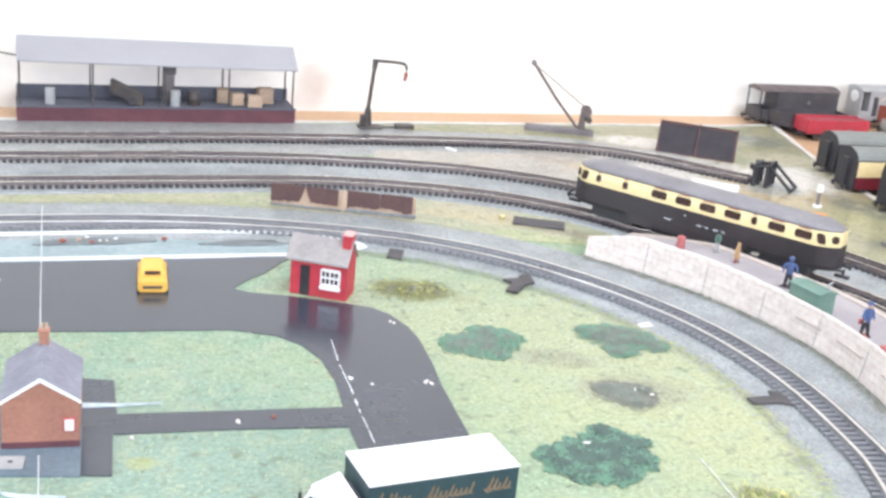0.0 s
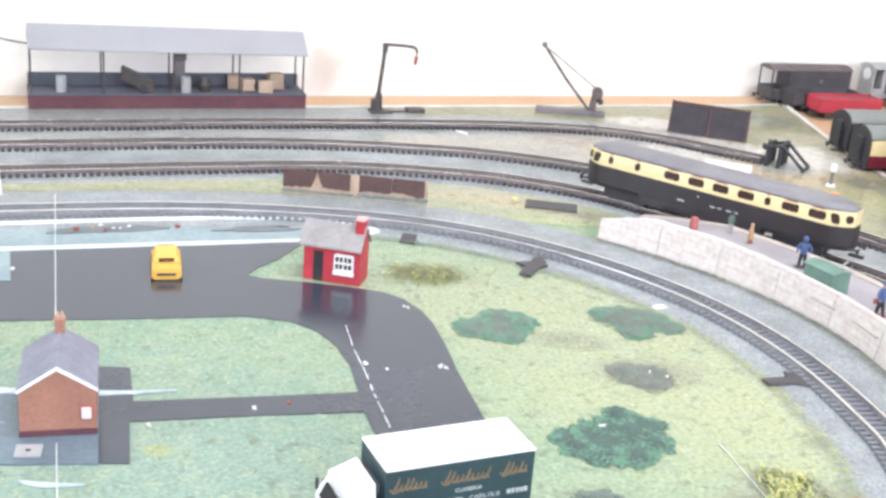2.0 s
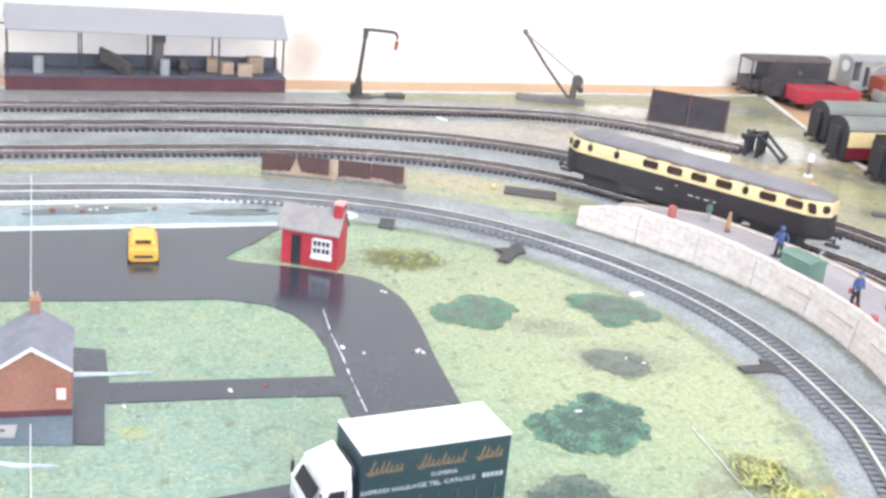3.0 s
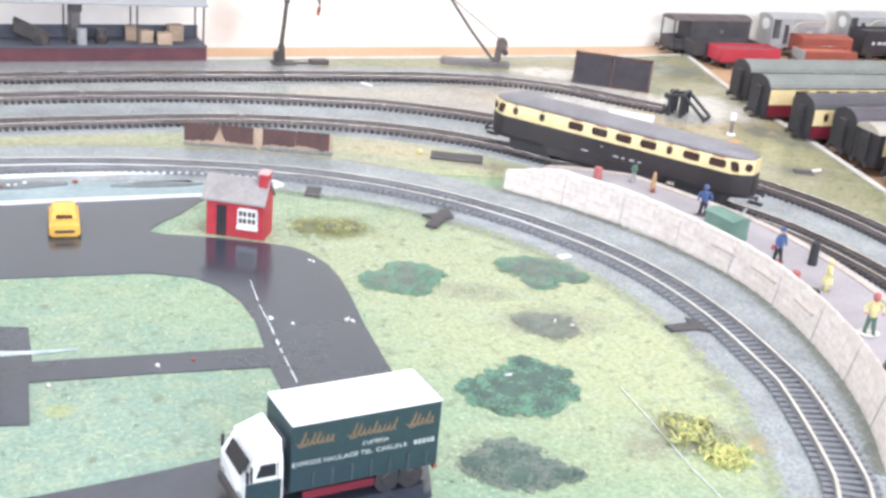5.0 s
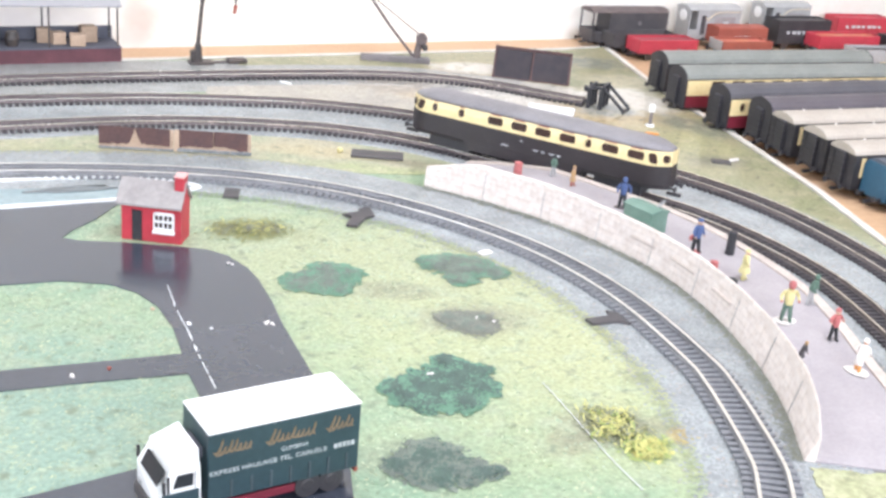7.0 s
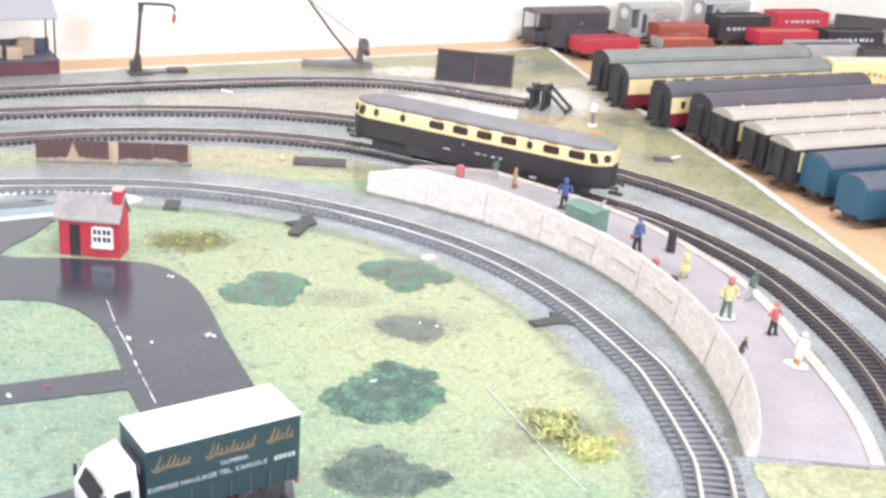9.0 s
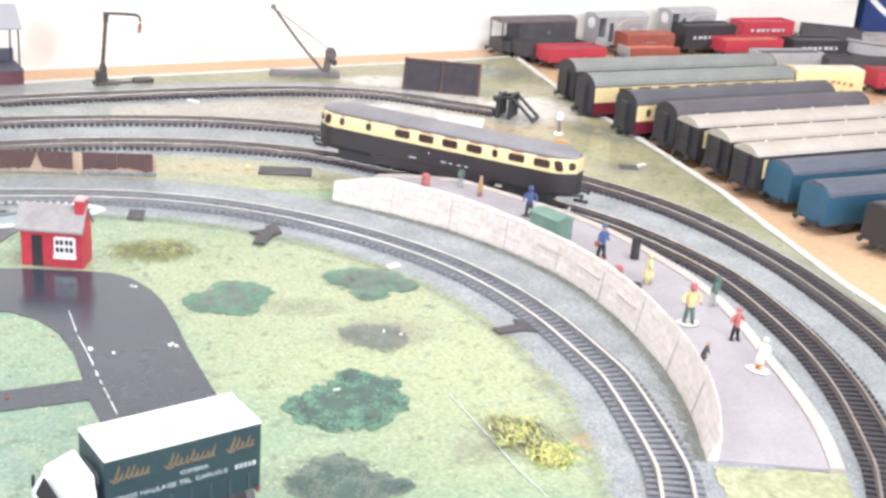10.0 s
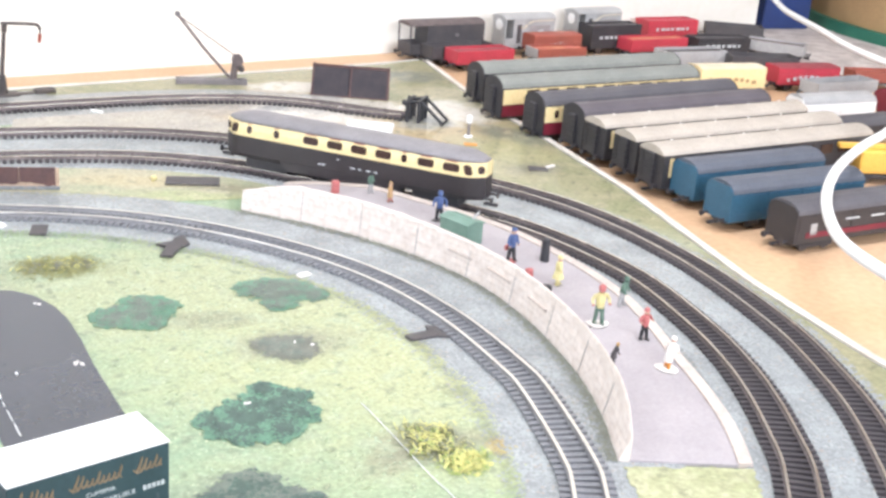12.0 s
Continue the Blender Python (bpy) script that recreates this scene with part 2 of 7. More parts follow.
COAT = 0.55  # the scenery is sealed with a clear gloss
M["wall_shed_shade"] = wall_mat()
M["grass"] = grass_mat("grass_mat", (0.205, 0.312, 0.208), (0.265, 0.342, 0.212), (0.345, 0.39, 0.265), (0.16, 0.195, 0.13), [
    # First two: blue-green left, yellow-green right, partly sky light put into the colour.
    (0.02, 0.52, 0.16, 0.16, 0, (0.235, 0.33, 0.275), 0.75, 0.6), (0.42, 0.58, 0.14, 0.20, 20, (0.39, 0.405, 0.225), 0.85, 0.7), (0.33, 0.70, 0.14, 0.07, -30, (0.35, 0.375, 0.225), 0.7, 0.5),
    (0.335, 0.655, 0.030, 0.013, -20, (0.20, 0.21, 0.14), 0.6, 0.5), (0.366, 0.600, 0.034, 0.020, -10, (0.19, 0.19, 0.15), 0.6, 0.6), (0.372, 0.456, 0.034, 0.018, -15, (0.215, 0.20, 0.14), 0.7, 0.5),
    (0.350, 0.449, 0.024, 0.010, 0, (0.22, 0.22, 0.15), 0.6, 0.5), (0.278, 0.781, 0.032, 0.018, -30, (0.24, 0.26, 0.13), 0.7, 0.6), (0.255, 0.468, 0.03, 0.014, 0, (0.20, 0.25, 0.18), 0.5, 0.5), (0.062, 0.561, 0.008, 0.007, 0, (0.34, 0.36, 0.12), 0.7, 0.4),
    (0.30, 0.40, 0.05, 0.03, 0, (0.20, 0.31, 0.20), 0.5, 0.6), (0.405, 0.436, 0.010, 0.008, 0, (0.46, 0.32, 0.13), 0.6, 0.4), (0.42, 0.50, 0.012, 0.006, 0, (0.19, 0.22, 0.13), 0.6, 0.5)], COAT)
M["grass_bright"] = grass_mat("bright_yellow_grass", (0.33, 0.35, 0.20), (0.38, 0.385, 0.235), (0.46, 0.445, 0.30), (0.19, 0.20, 0.13), [(0.500, 0.345, 0.03, 0.010, -30, (0.26, 0.28, 0.15), 0.5, 0.5)])
M["dry"] = grass_mat("dry_sandy_grass", (0.29, 0.32, 0.20), (0.37, 0.345, 0.235), (0.43, 0.39, 0.26), (0.19, 0.20, 0.13), [
    (0.05, 1.00, 0.16, 0.03, 0, (0.30, 0.31, 0.16), 0.7, 0.5), (0.40, 0.945, 0.06, 0.016, -28, (0.42, 0.36, 0.21), 0.7, 0.5), (0.43, 0.885, 0.05, 0.014, -35, (0.32, 0.36, 0.17), 0.7, 0.5), (0.46, 0.90, 0.03, 0.01, -30, (0.23, 0.20, 0.14), 0.6, 0.5)], COAT)
PALE, TAN = (0.60, 0.57, 0.52), (0.46, 0.34, 0.20)
# Sand and plaster patches; dark green at (0.808, 0.950) is painted coach-end shade.
SAND_AND_SHADE = [(0.640, 1.085, 0.100, 0.050, -40, TAN, 0.8, 0.5), (0.700, 1.205, 0.070, 0.034, -20, TAN, 0.5, 0.4), (0.765, 1.030, 0.085, 0.075, 0, TAN, 0.65, 0.4), (0.640, 1.100, 0.085, 0.034, -40, PALE, 1.0, 0.4),
         (0.695, 1.210, 0.055, 0.026, -20, PALE, 0.9, 0.35), (0.795, 1.055, 0.055, 0.055, 20, PALE, 0.9, 0.35), (0.720, 1.115, 0.065, 0.026, -40, PALE, 0.85, 0.35), (0.748, 1.024, 0.030, 0.028, 0, (0.27, 0.29, 0.28), 0.8, 0.4),
         (0.560, 1.155, 0.045, 0.034, -10, (0.29, 0.26, 0.22), 0.8, 0.35), (0.625, 1.130, 0.018, 0.012, 0, (0.27, 0.28, 0.28), 0.7, 0.4), (0.705, 0.972, 0.040, 0.014, -50, TAN, 0.7, 0.5),
         (0.855, 1.220, 0.045, 0.030, -20, (0.17, 0.18, 0.16), 0.75, 0.5), (0.838, 1.135, 0.038, 0.030, -20, (0.38, 0.34, 0.22), 0.7, 0.5), (0.808, 0.950, 0.024, 0.045, 10, (0.14, 0.15, 0.12), 0.75, 0.5),
         (0.770, 0.900, 0.035, 0.050, 10, (0.36, 0.34, 0.18), 0.6, 0.6), (0.756, 0.843, 0.030, 0.018, 0, (0.20, 0.19, 0.15), 0.6, 0.5), (0.72, 0.70, 0.016, 0.12, 14, (0.33, 0.36, 0.24), 0.6, 0.6)]
M["worn"] = grass_mat("worn_pale_ground", (0.36, 0.335, 0.295), (0.40, 0.37, 0.31), (0.46, 0.42, 0.35), (0.27, 0.25, 0.215), SAND_AND_SHADE, COAT)
M["verge"] = grass_mat("worn_olive_grass", (0.245, 0.25, 0.135), (0.31, 0.295, 0.175), (0.385, 0.345, 0.22), (0.13, 0.13, 0.085), SAND_AND_SHADE, COAT)
M["ballast"] = ballast_mat("ballast_grey", (0.33, 0.357, 0.362), (0.245, 0.265, 0.27), (0.155, 0.165, 0.17), coat=COAT)
M["ballast_siding"] = ballast_mat("ballast_siding_grey", (0.34, 0.35, 0.34), (0.26, 0.27, 0.26), (0.15, 0.155, 0.15), SAND_AND_SHADE, COAT)
M["ballast_dark"] = ballast_mat("ballast_shaded_grey", (0.25, 0.27, 0.285), (0.19, 0.205, 0.215), (0.12, 0.125, 0.13), coat=COAT)
M["forecourt"] = mat("blue_grey_paving", (0.125, 0.175, 0.21), 0.22, second=(0.16, 0.21, 0.245), scale=26, fine=300, bump=0.05)
M["smear"] = mat("white_paint_smear", (0.62, 0.68, 0.71), 0.5, second=(0.42, 0.50, 0.52), scale=120, bump=0.05)
M["road"] = mat("road_black", (0.036, 0.043, 0.060), 0.19, second=(0.047, 0.054, 0.073), scale=20, fine=260, bump=0.015, spec=0.75, grit=0.12)
M["water"] = mat("canal_water", (0.28, 0.36, 0.38), 0.15, second=(0.20, 0.28, 0.30), scale=18, fine=200, bump=0.05)
M["kerb"] = mat("white_kerb", (0.82, 0.84, 0.84), 0.5, scale=40)
M["sleeper"] = mat("sleeper_dark", (0.043, 0.038, 0.044), 0.6, second=(0.06, 0.053, 0.058), scale=60)
M["sleeper_grey"] = mat("sleeper_weathered", (0.165, 0.17, 0.185), 0.6, second=(0.21, 0.215, 0.228), scale=60)
M["rail_side_grey"] = mat("rail_side_grey", (0.20, 0.20, 0.21), 0.6, second=(0.28, 0.28, 0.29), scale=50, bump=0.02)
M["rail"] = mat("rail_nickel", (0.92, 0.88, 0.82), 0.24, 1.0, second=(0.70, 0.62, 0.54), scale=50, bump=0.02)
M["rail_side"] = mat("rail_side_brown", (0.13, 0.105, 0.105), 0.6, second=(0.20, 0.17, 0.165), scale=50, bump=0.02)
M["rail_bright"] = mat("rail_bright_nickel", (0.95, 0.95, 0.94), 0.16, 1.0, second=(0.80, 0.79, 0.78), scale=30, bump=0.02)
M["stone"] = stone_mat("platform_stone_card", (0.73, 0.654, 0.60), (0.645, 0.572, 0.523), (0.595, 0.528, 0.485))
M["tarmac"] = mat("platform_surface_grey", (0.375, 0.345, 0.355), 0.8, second=(0.31, 0.285, 0.295), scale=24, fine=420, bump=0.15, grit=0.15)
M["plat_edge"] = mat("platform_edge_cream", (0.53, 0.46, 0.41), 0.75, second=(0.43, 0.375, 0.34), scale=60, fine=300, bump=0.3)
M["red"] = mat("red_paint", (0.50, 0.045, 0.065), 0.5, second=(0.40, 0.04, 0.055), scale=40, fine=300)
M["cap"] = mat("worn_pale_red", (0.60, 0.30, 0.28), 0.6, second=(0.66, 0.42, 0.40), scale=60)
M["slate"] = mat("grey_slate", (0.33, 0.305, 0.295), 0.7, second=(0.26, 0.24, 0.235), scale=60, fine=300, bump=0.3)
M["slate_blue"] = mat("blue_grey_slate", (0.25, 0.25, 0.30), 0.6, second=(0.19, 0.19, 0.23), scale=60, fine=300, bump=0.3)
M["brick"] = mat("orange_brick", (0.40, 0.195, 0.135), 0.75, second=(0.34, 0.16, 0.115), scale=50, fine=420, bump=0.3)
M["brick_dark"] = mat("dark_red_brick", (0.135, 0.05, 0.06), 0.75, second=(0.10, 0.04, 0.05), scale=50, fine=420, bump=0.3)
M["white"] = mat("white_plastic", (0.84, 0.84, 0.83), 0.4, scale=30, bump=0.03, mix=0.2)
M["black"] = mat("black_plastic", (0.030, 0.029, 0.035), 0.5, second=(0.045, 0.042, 0.046), scale=50)
M["iron"] = mat("dark_iron_paint", (0.05, 0.045, 0.045), 0.5, second=(0.09, 0.07, 0.06), scale=80)
M["greywood"] = mat("grey_timber", (0.20, 0.18, 0.18), 0.7, second=(0.14, 0.13, 0.13), scale=50)
M["shedfloor"] = mat("dock_floor_blue_grey", (0.085, 0.09, 0.12), 0.6, second=(0.11, 0.115, 0.14), scale=40)
M["shedroof"] = mat("pale_grey_roof_sheet", (0.35, 0.345, 0.36), 0.6, second=(0.315, 0.31, 0.325), scale=12, fine=260, bump=0.0, grit=0.04)
M["crate"] = mat("pale_crate", (0.50, 0.37, 0.27), 0.7, second=(0.42, 0.31, 0.22), scale=80)
M["rust"] = mat("rust_brown", (0.085, 0.05, 0.05), 0.8, second=(0.125, 0.068, 0.06), scale=70, fine=380, bump=0.4)
M["cranepaint"] = mat("crane_dull_brown", (0.14, 0.11, 0.105), 0.7, second=(0.10, 0.08, 0.08), scale=80)
M["coal"] = mat("dark_coal_fill", (0.03, 0.027, 0.033), 0.85, second=(0.055, 0.045, 0.05), scale=90, fine=500, bump=0.8)
M["cream"] = mat("cream_paint", (0.80, 0.66, 0.36), 0.35, second=(0.76, 0.62, 0.33), scale=30, bump=0.02)
M["cream_pale"] = mat("pale_cream_roof", (0.74, 0.64, 0.46), 0.5, scale=30, bump=0.02)
M["choc"] = mat("chocolate_paint", (0.030, 0.025, 0.028), 0.4, second=(0.042, 0.035, 0.038), scale=40, bump=0.02)
M["rcroof"] = mat("railcar_grey_roof", (0.22, 0.21, 0.22), 0.55, second=(0.18, 0.17, 0.18), scale=30, bump=0.05)
M["glass"] = mat("dark_window_glazing", (0.06, 0.035, 0.03), 0.12, scale=40, bump=0.0)
M["screen"] = mat("dark_lorry_glazing", (0.02, 0.024, 0.03), 0.3, scale=40, bump=0.0)
M["blue"] = mat("rail_blue_paint", (0.035, 0.115, 0.19), 0.45, second=(0.03, 0.095, 0.16), scale=30, bump=0.03)
M["roof_grey"] = mat("coach_roof_grey", (0.225, 0.235, 0.215), 0.6, second=(0.19, 0.20, 0.185), scale=25)
M["roof_dark"] = mat("coach_roof_dark", (0.095, 0.092, 0.103), 0.55, second=(0.075, 0.072, 0.082), scale=25)
M["roof_purple"] = mat("coach_roof_purple_grey", (0.105, 0.093, 0.106), 0.55, second=(0.085, 0.075, 0.086), scale=25)
M["roof_white"] = mat("coach_roof_dirty_white", (0.445, 0.40, 0.345), 0.65, second=(0.38, 0.335, 0.285), scale=25)
M["maroon"] = mat("maroon_paint", (0.20, 0.02, 0.04), 0.4, scale=30)
M["roof_blue"] = mat("van_roof_blue_grey", (0.10, 0.112, 0.14), 0.55, second=(0.085, 0.095, 0.12), scale=30)
M["brown"] = mat("brown_van_paint", (0.034, 0.031, 0.034), 0.55, second=(0.05, 0.044, 0.044), scale=40)
M["wagonred"] = mat("wagon_red", (0.50, 0.045, 0.07), 0.5, second=(0.40, 0.04, 0.06), scale=40)
M["red_worn"] = mat("dull_worn_red", (0.30, 0.05, 0.065), 0.7, second=(0.22, 0.04, 0.05), scale=60, fine=300, bump=0.2)
M["bauxite"] = mat("bauxite_red_brown", (0.34, 0.085, 0.058), 0.6, second=(0.27, 0.075, 0.05), scale=40)
M["wagongrey"] = mat("wagon_grey", (0.40, 0.40, 0.40), 0.5, second=(0.33, 0.33, 0.33), scale=40)
M["wagondark"] = mat("wagon_dark_grey", (0.058, 0.053, 0.058), 0.6, second=(0.085, 0.077, 0.078), scale=40)
M["yellow"] = mat("amber_yellow", (0.78, 0.47, 0.09), 0.45, second=(0.74, 0.43, 0.08), scale=40)
M["green"] = mat("green_hut_paint", (0.16, 0.25, 0.205), 0.55, second=(0.10, 0.19, 0.15), scale=50)
M["lorry"] = mat("lorry_green", (0.027, 0.056, 0.068), 0.4, second=(0.022, 0.047, 0.058), scale=30, bump=0.02)
M["strap"] = mat("dull_strap", (0.07, 0.095, 0.11), 0.6, scale=60, bump=0.0)
M["gold"] = mat("gold_lettering", (0.255, 0.18, 0.105), 0.5, scale=60, bump=0.0)
M["letter"] = mat("white_lettering", (0.58, 0.61, 0.62), 0.5, scale=60, bump=0.0)
M["tan"] = mat("tan_cardboard", (0.42, 0.27, 0.13), 0.7, second=(0.36, 0.23, 0.11), scale=12)
M["trim"] = mat("green_trim", (0.03, 0.17, 0.11), 0.5, scale=20)
M["bluebox"] = mat("dark_blue_box", (0.02, 0.045, 0.17), 0.5, scale=20)
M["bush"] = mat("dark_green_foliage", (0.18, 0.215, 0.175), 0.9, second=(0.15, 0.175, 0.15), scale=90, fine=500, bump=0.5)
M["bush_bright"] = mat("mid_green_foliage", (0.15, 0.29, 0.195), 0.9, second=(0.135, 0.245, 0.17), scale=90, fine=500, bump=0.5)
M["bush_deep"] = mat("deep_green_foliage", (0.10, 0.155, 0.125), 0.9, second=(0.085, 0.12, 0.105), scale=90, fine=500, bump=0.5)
M["bush_dull"] = mat("dull_olive_foliage", (0.22, 0.23, 0.19), 0.9, second=(0.18, 0.185, 0.155), scale=90, fine=500, bump=0.5)
M["flock_olive"] = mat("olive_yellow_flock", (0.30, 0.31, 0.12), 0.9, second=(0.22, 0.22, 0.11), scale=90, fine=500, bump=0.3)
M["stain"] = mat("dark_canal_stain", (0.11, 0.125, 0.135), 0.4, second=(0.17, 0.19, 0.20), scale=70, fine=300, bump=0.1)
M["flock_thin"] = mat("thin_pale_flock", (0.31, 0.33, 0.22), 0.9, second=(0.26, 0.27, 0.19), scale=90, fine=500, bump=0.3)
M["bush_lime"] = mat("lime_foliage", (0.34, 0.42, 0.13), 0.9, second=(0.28, 0.36, 0.13), scale=90, fine=500, bump=0.4)
M["bush_yellow"] = mat("yellow_foliage", (0.58, 0.55, 0.20), 0.9, second=(0.50, 0.50, 0.19), scale=90, fine=500, bump=0.5)
M["tuft"] = mat("grass_tufts", (0.34, 0.42, 0.30), 0.95, second=(0.44, 0.46, 0.29), scale=30, fine=300, bump=0)
M["flesh"] = mat("pale_figure_paint", (0.55, 0.36, 0.27), 0.6, scale=80)
M["fblue"] = mat("figure_blue", (0.07, 0.11, 0.25), 0.6, scale=80)
M["fblack"] = mat("figure_black", (0.03, 0.03, 0.035), 0.6, scale=80)
M["fyellow"] = mat("figure_yellow", (0.64, 0.57, 0.28), 0.6, scale=80)
M["fred"] = mat("figure_red", (0.46, 0.14, 0.135), 0.6, scale=80)
M["fgreen"] = mat("figure_green", (0.10, 0.17, 0.13), 0.6, scale=80)
M["fwhite"] = mat("figure_white", (0.78, 0.74, 0.70), 0.6, scale=80)
M["load_orange"] = mat("orange_brown_load", (0.50, 0.20, 0.10), 0.8, second=(0.46, 0.10, 0.08), scale=30, fine=400, bump=0.4)
M["orange"] = mat("orange_plastic", (0.72, 0.30, 0.06), 0.5, scale=60)


# ---------------------------------------------------------------- mesh helpers
def part(name, bm, material, parent=None, label="", smooth=False):
    me = bpy.data.meshes.new(name)
    bmesh.ops.recalc_face_normals(bm, faces=bm.faces)
    bm.to_mesh(me)
    bm.free()
    for mt in material if isinstance(material, (list, tuple)) else (material,):
        me.materials.append(mt)
    if smooth:
        me.polygons.foreach_set("use_smooth", [True] * len(me.polygons))
    ob = new(name, me)
    if parent:
        ob.parent = parent
    if label:
        ob["label"] = label
    return ob


def thing(name, m, label, category, group=""):
    ob = new(name)
    ob.empty_display_size = 0.01
    ob.matrix_world = m
    return tagged(ob, label, category, group)


def box(bm, x0, x1, y0, y1, z0, z1, bevel=0.0, index=0):
    r = bmesh.ops.create_cube(bm, size=1.0, matrix=Matrix.LocRotScale(((x0 + x1) / 2, (y0 + y1) / 2, (z0 + z1) / 2), None, (x1 - x0, y1 - y0, z1 - z0)))
    fs = {f for v in r["verts"] for f in v.link_faces}
    if bevel:
        out = bmesh.ops.bevel(bm, geom=list({e for f in fs for e in f.edges}), offset=bevel, segments=1, affect="EDGES")
        fs = {f for v in out["verts"] for f in v.link_faces}
    for f in fs:
        f.material_index = index
    return bm


def boxed(*a, **k):
    return box(bmesh.new(), *a, **k)


def rod(bm, a, b, r0, r1=None, seg=10, index=0):
    a, b = Vector(a), Vector(b)
    d = b - a
    r = bmesh.ops.create_cone(bm, cap_ends=True, segments=seg, radius1=r0, radius2=r0 if r1 is None else r1, depth=d.length,
                              matrix=Matrix.Translation((a + b) / 2) @ d.to_track_quat("Z", "Y").to_matrix().to_4x4())
    for f in {f for v in r["verts"] for f in v.link_faces}:
        f.material_index = index
    return bm


def ball(bm, c, r, index=0, sx=1.0, sy=1.0, sz=1.0, sub=2):
    q = bmesh.ops.create_icosphere(bm, subdivisions=sub, radius=r, matrix=Matrix.LocRotScale(c, None, (sx, sy, sz)))
    for f in {f for v in q["verts"] for f in v.link_faces}:
        f.material_index = index
    return bm


def prism(bm, profile, x0, x1, index=0):
    """A closed profile of (y, z), drawn out along x."""
    a = [bm.verts.new((x0, y, z)) for y, z in profile]
    b = [bm.verts.new((x1, y, z)) for y, z in profile]
    n = len(profile)
    fs = [bm.faces.new(a[::-1]), bm.faces.new(b)]
    fs += [bm.faces.new((a[i], a[(i + 1) % n], b[(i + 1) % n], b[i])) for i in range(n)]
    for f in fs:
        f.material_index = index
    return bm


def slab(bm, outline, z0, z1, index=0):
    a = [bm.verts.new((x, y, z0)) for x, y in outline]
    b = [bm.verts.new((x, y, z1)) for x, y in outline]
    n = len(outline)
    fs = [bm.faces.new(a[::-1]), bm.faces.new(b)]
    fs += [bm.faces.new((a[i], a[(i + 1) % n], b[(i + 1) % n], b[i])) for i in range(n)]
    for f in fs:
        f.material_index = index
    return bm


def spline(points, step=0.006):
    """Catmull-Rom through the points, evenly stepped."""
    p = [Vector(q) for q in points]
    p = [2 * p[0] - p[1]] + p + [2 * p[-1] - p[-2]]
    fine = []
    for i in range(1, len(p) - 2):
        for k in range(24):
            t = k / 24
            fine.append(0.5 * ((2 * p[i]) + (p[i + 1] - p[i - 1]) * t + (2 * p[i - 1] - 5 * p[i] + 4 * p[i + 1] - p[i + 2]) * t * t
                               + (3 * p[i] - p[i - 1] - 3 * p[i + 1] + p[i + 2]) * t ** 3))
    fine.append(p[-2])
    out, want, run = [fine[0]], step, 0.0
    for a, b in zip(fine, fine[1:]):
        d = (b - a).length
        while d > 0 and run + d >= want:
            out.append(a + (b - a) * ((want - run) / d))
            want += step
        run += d
    if (out[-1] - fine[-1]).length > step * 0.3:
        out.append(fine[-1])
    return out


def normals(line):
    """Unit normals to the left of a line's run."""
    out = []
    for i in range(len(line)):
        d = (line[min(i + 1, len(line) - 1)] - line[max(i - 1, 0)]).normalized()
        out.append(Vector((-d.y, d.x)))
    return out


def sweep(bm, line, section, index=0):
    """A closed section of (offset to the left, z) along a flat line."""
    rings = [[bm.verts.new((p.x + n.x * o, p.y + n.y * o, z)) for o, z in section] for p, n in zip(line, normals(line))]
    k = len(section)
    for a, b in zip(rings, rings[1:]):
        for i in range(k):
            bm.faces.new((a[i], a[(i + 1) % k], b[(i + 1) % k], b[i])).material_index = index
    bm.faces.new(rings[0][::-1]).material_index = index
    bm.faces.new(rings[-1]).material_index = index
    return bm


def tube(bm, pts, r, seg=8, index=0):
    pts = [Vector(p) for p in pts]
    rings = []
    for i, p in enumerate(pts):
        d = (pts[min(i + 1, len(pts) - 1)] - pts[max(i - 1, 0)]).normalized()
        q = d.to_track_quat("Z", "Y")
        rings.append([bm.verts.new(p + q @ Vector((r * math.cos(2 * math.pi * k / seg), r * math.sin(2 * math.pi * k / seg), 0))) for k in range(seg)])
    for a, b in zip(rings, rings[1:]):
        for k in range(seg):
            bm.faces.new((a[k], a[(k + 1) % seg], b[(k + 1) % seg], b[k])).material_index = index
    bm.faces.new(rings[0][::-1])
    bm.faces.new(rings[-1])
    return bm


# ---------------------------------------------------------------- the room
def structure(name, bm, material, label, category):
    return tagged(part(name, bm, material), label, category, kind="structure")


X0, X1, Y0, Y1, Z0, Z1 = -2.6, 2.95, -1.9, 1.376, -0.85, 1.5
structure("wall_north", boxed(X0 - 0.1, 1.665, Y1, Y1 + 0.1, Z0, Z1), M["wall_shed_shade"], "plain white painted wall behind the model railway", "wall")
structure("wall_recess", boxed(1.565, X1 + 0.1, 1.95, 2.05, Z0, Z1), M["wall"], "plain white wall at the back of the alcove", "wall")
structure("wall_alcove_side", boxed(1.565, 1.665, Y1 + 0.1, 1.95, Z0, Z1), M["wall"], "short white side wall of the alcove", "wall")
structure("wall_east", boxed(X1, X1 + 0.1, Y0, 1.95, Z0, Z1), M["wall"], "plain white painted side wall", "wall")
b = bmesh.new()
box(b, X0 - 0.1, -0.7, Y0 - 0.1, Y0, Z0, Z1)
box(b, 1.7, X1 + 0.1, Y0 - 0.1, Y0, Z0, Z1)
box(b, -0.7, 1.7, Y0 - 0.1, Y0, Z0, 0.4)
box(b, -0.7, 1.7, Y0 - 0.1, Y0, 1.46, Z1)
structure("wall_south", b, M["wall"], "white wall with a wide window opening", "wall")
b = bmesh.new()
box(b, X0 - 0.1, X0, Y0, 0.05, Z0, Z1)
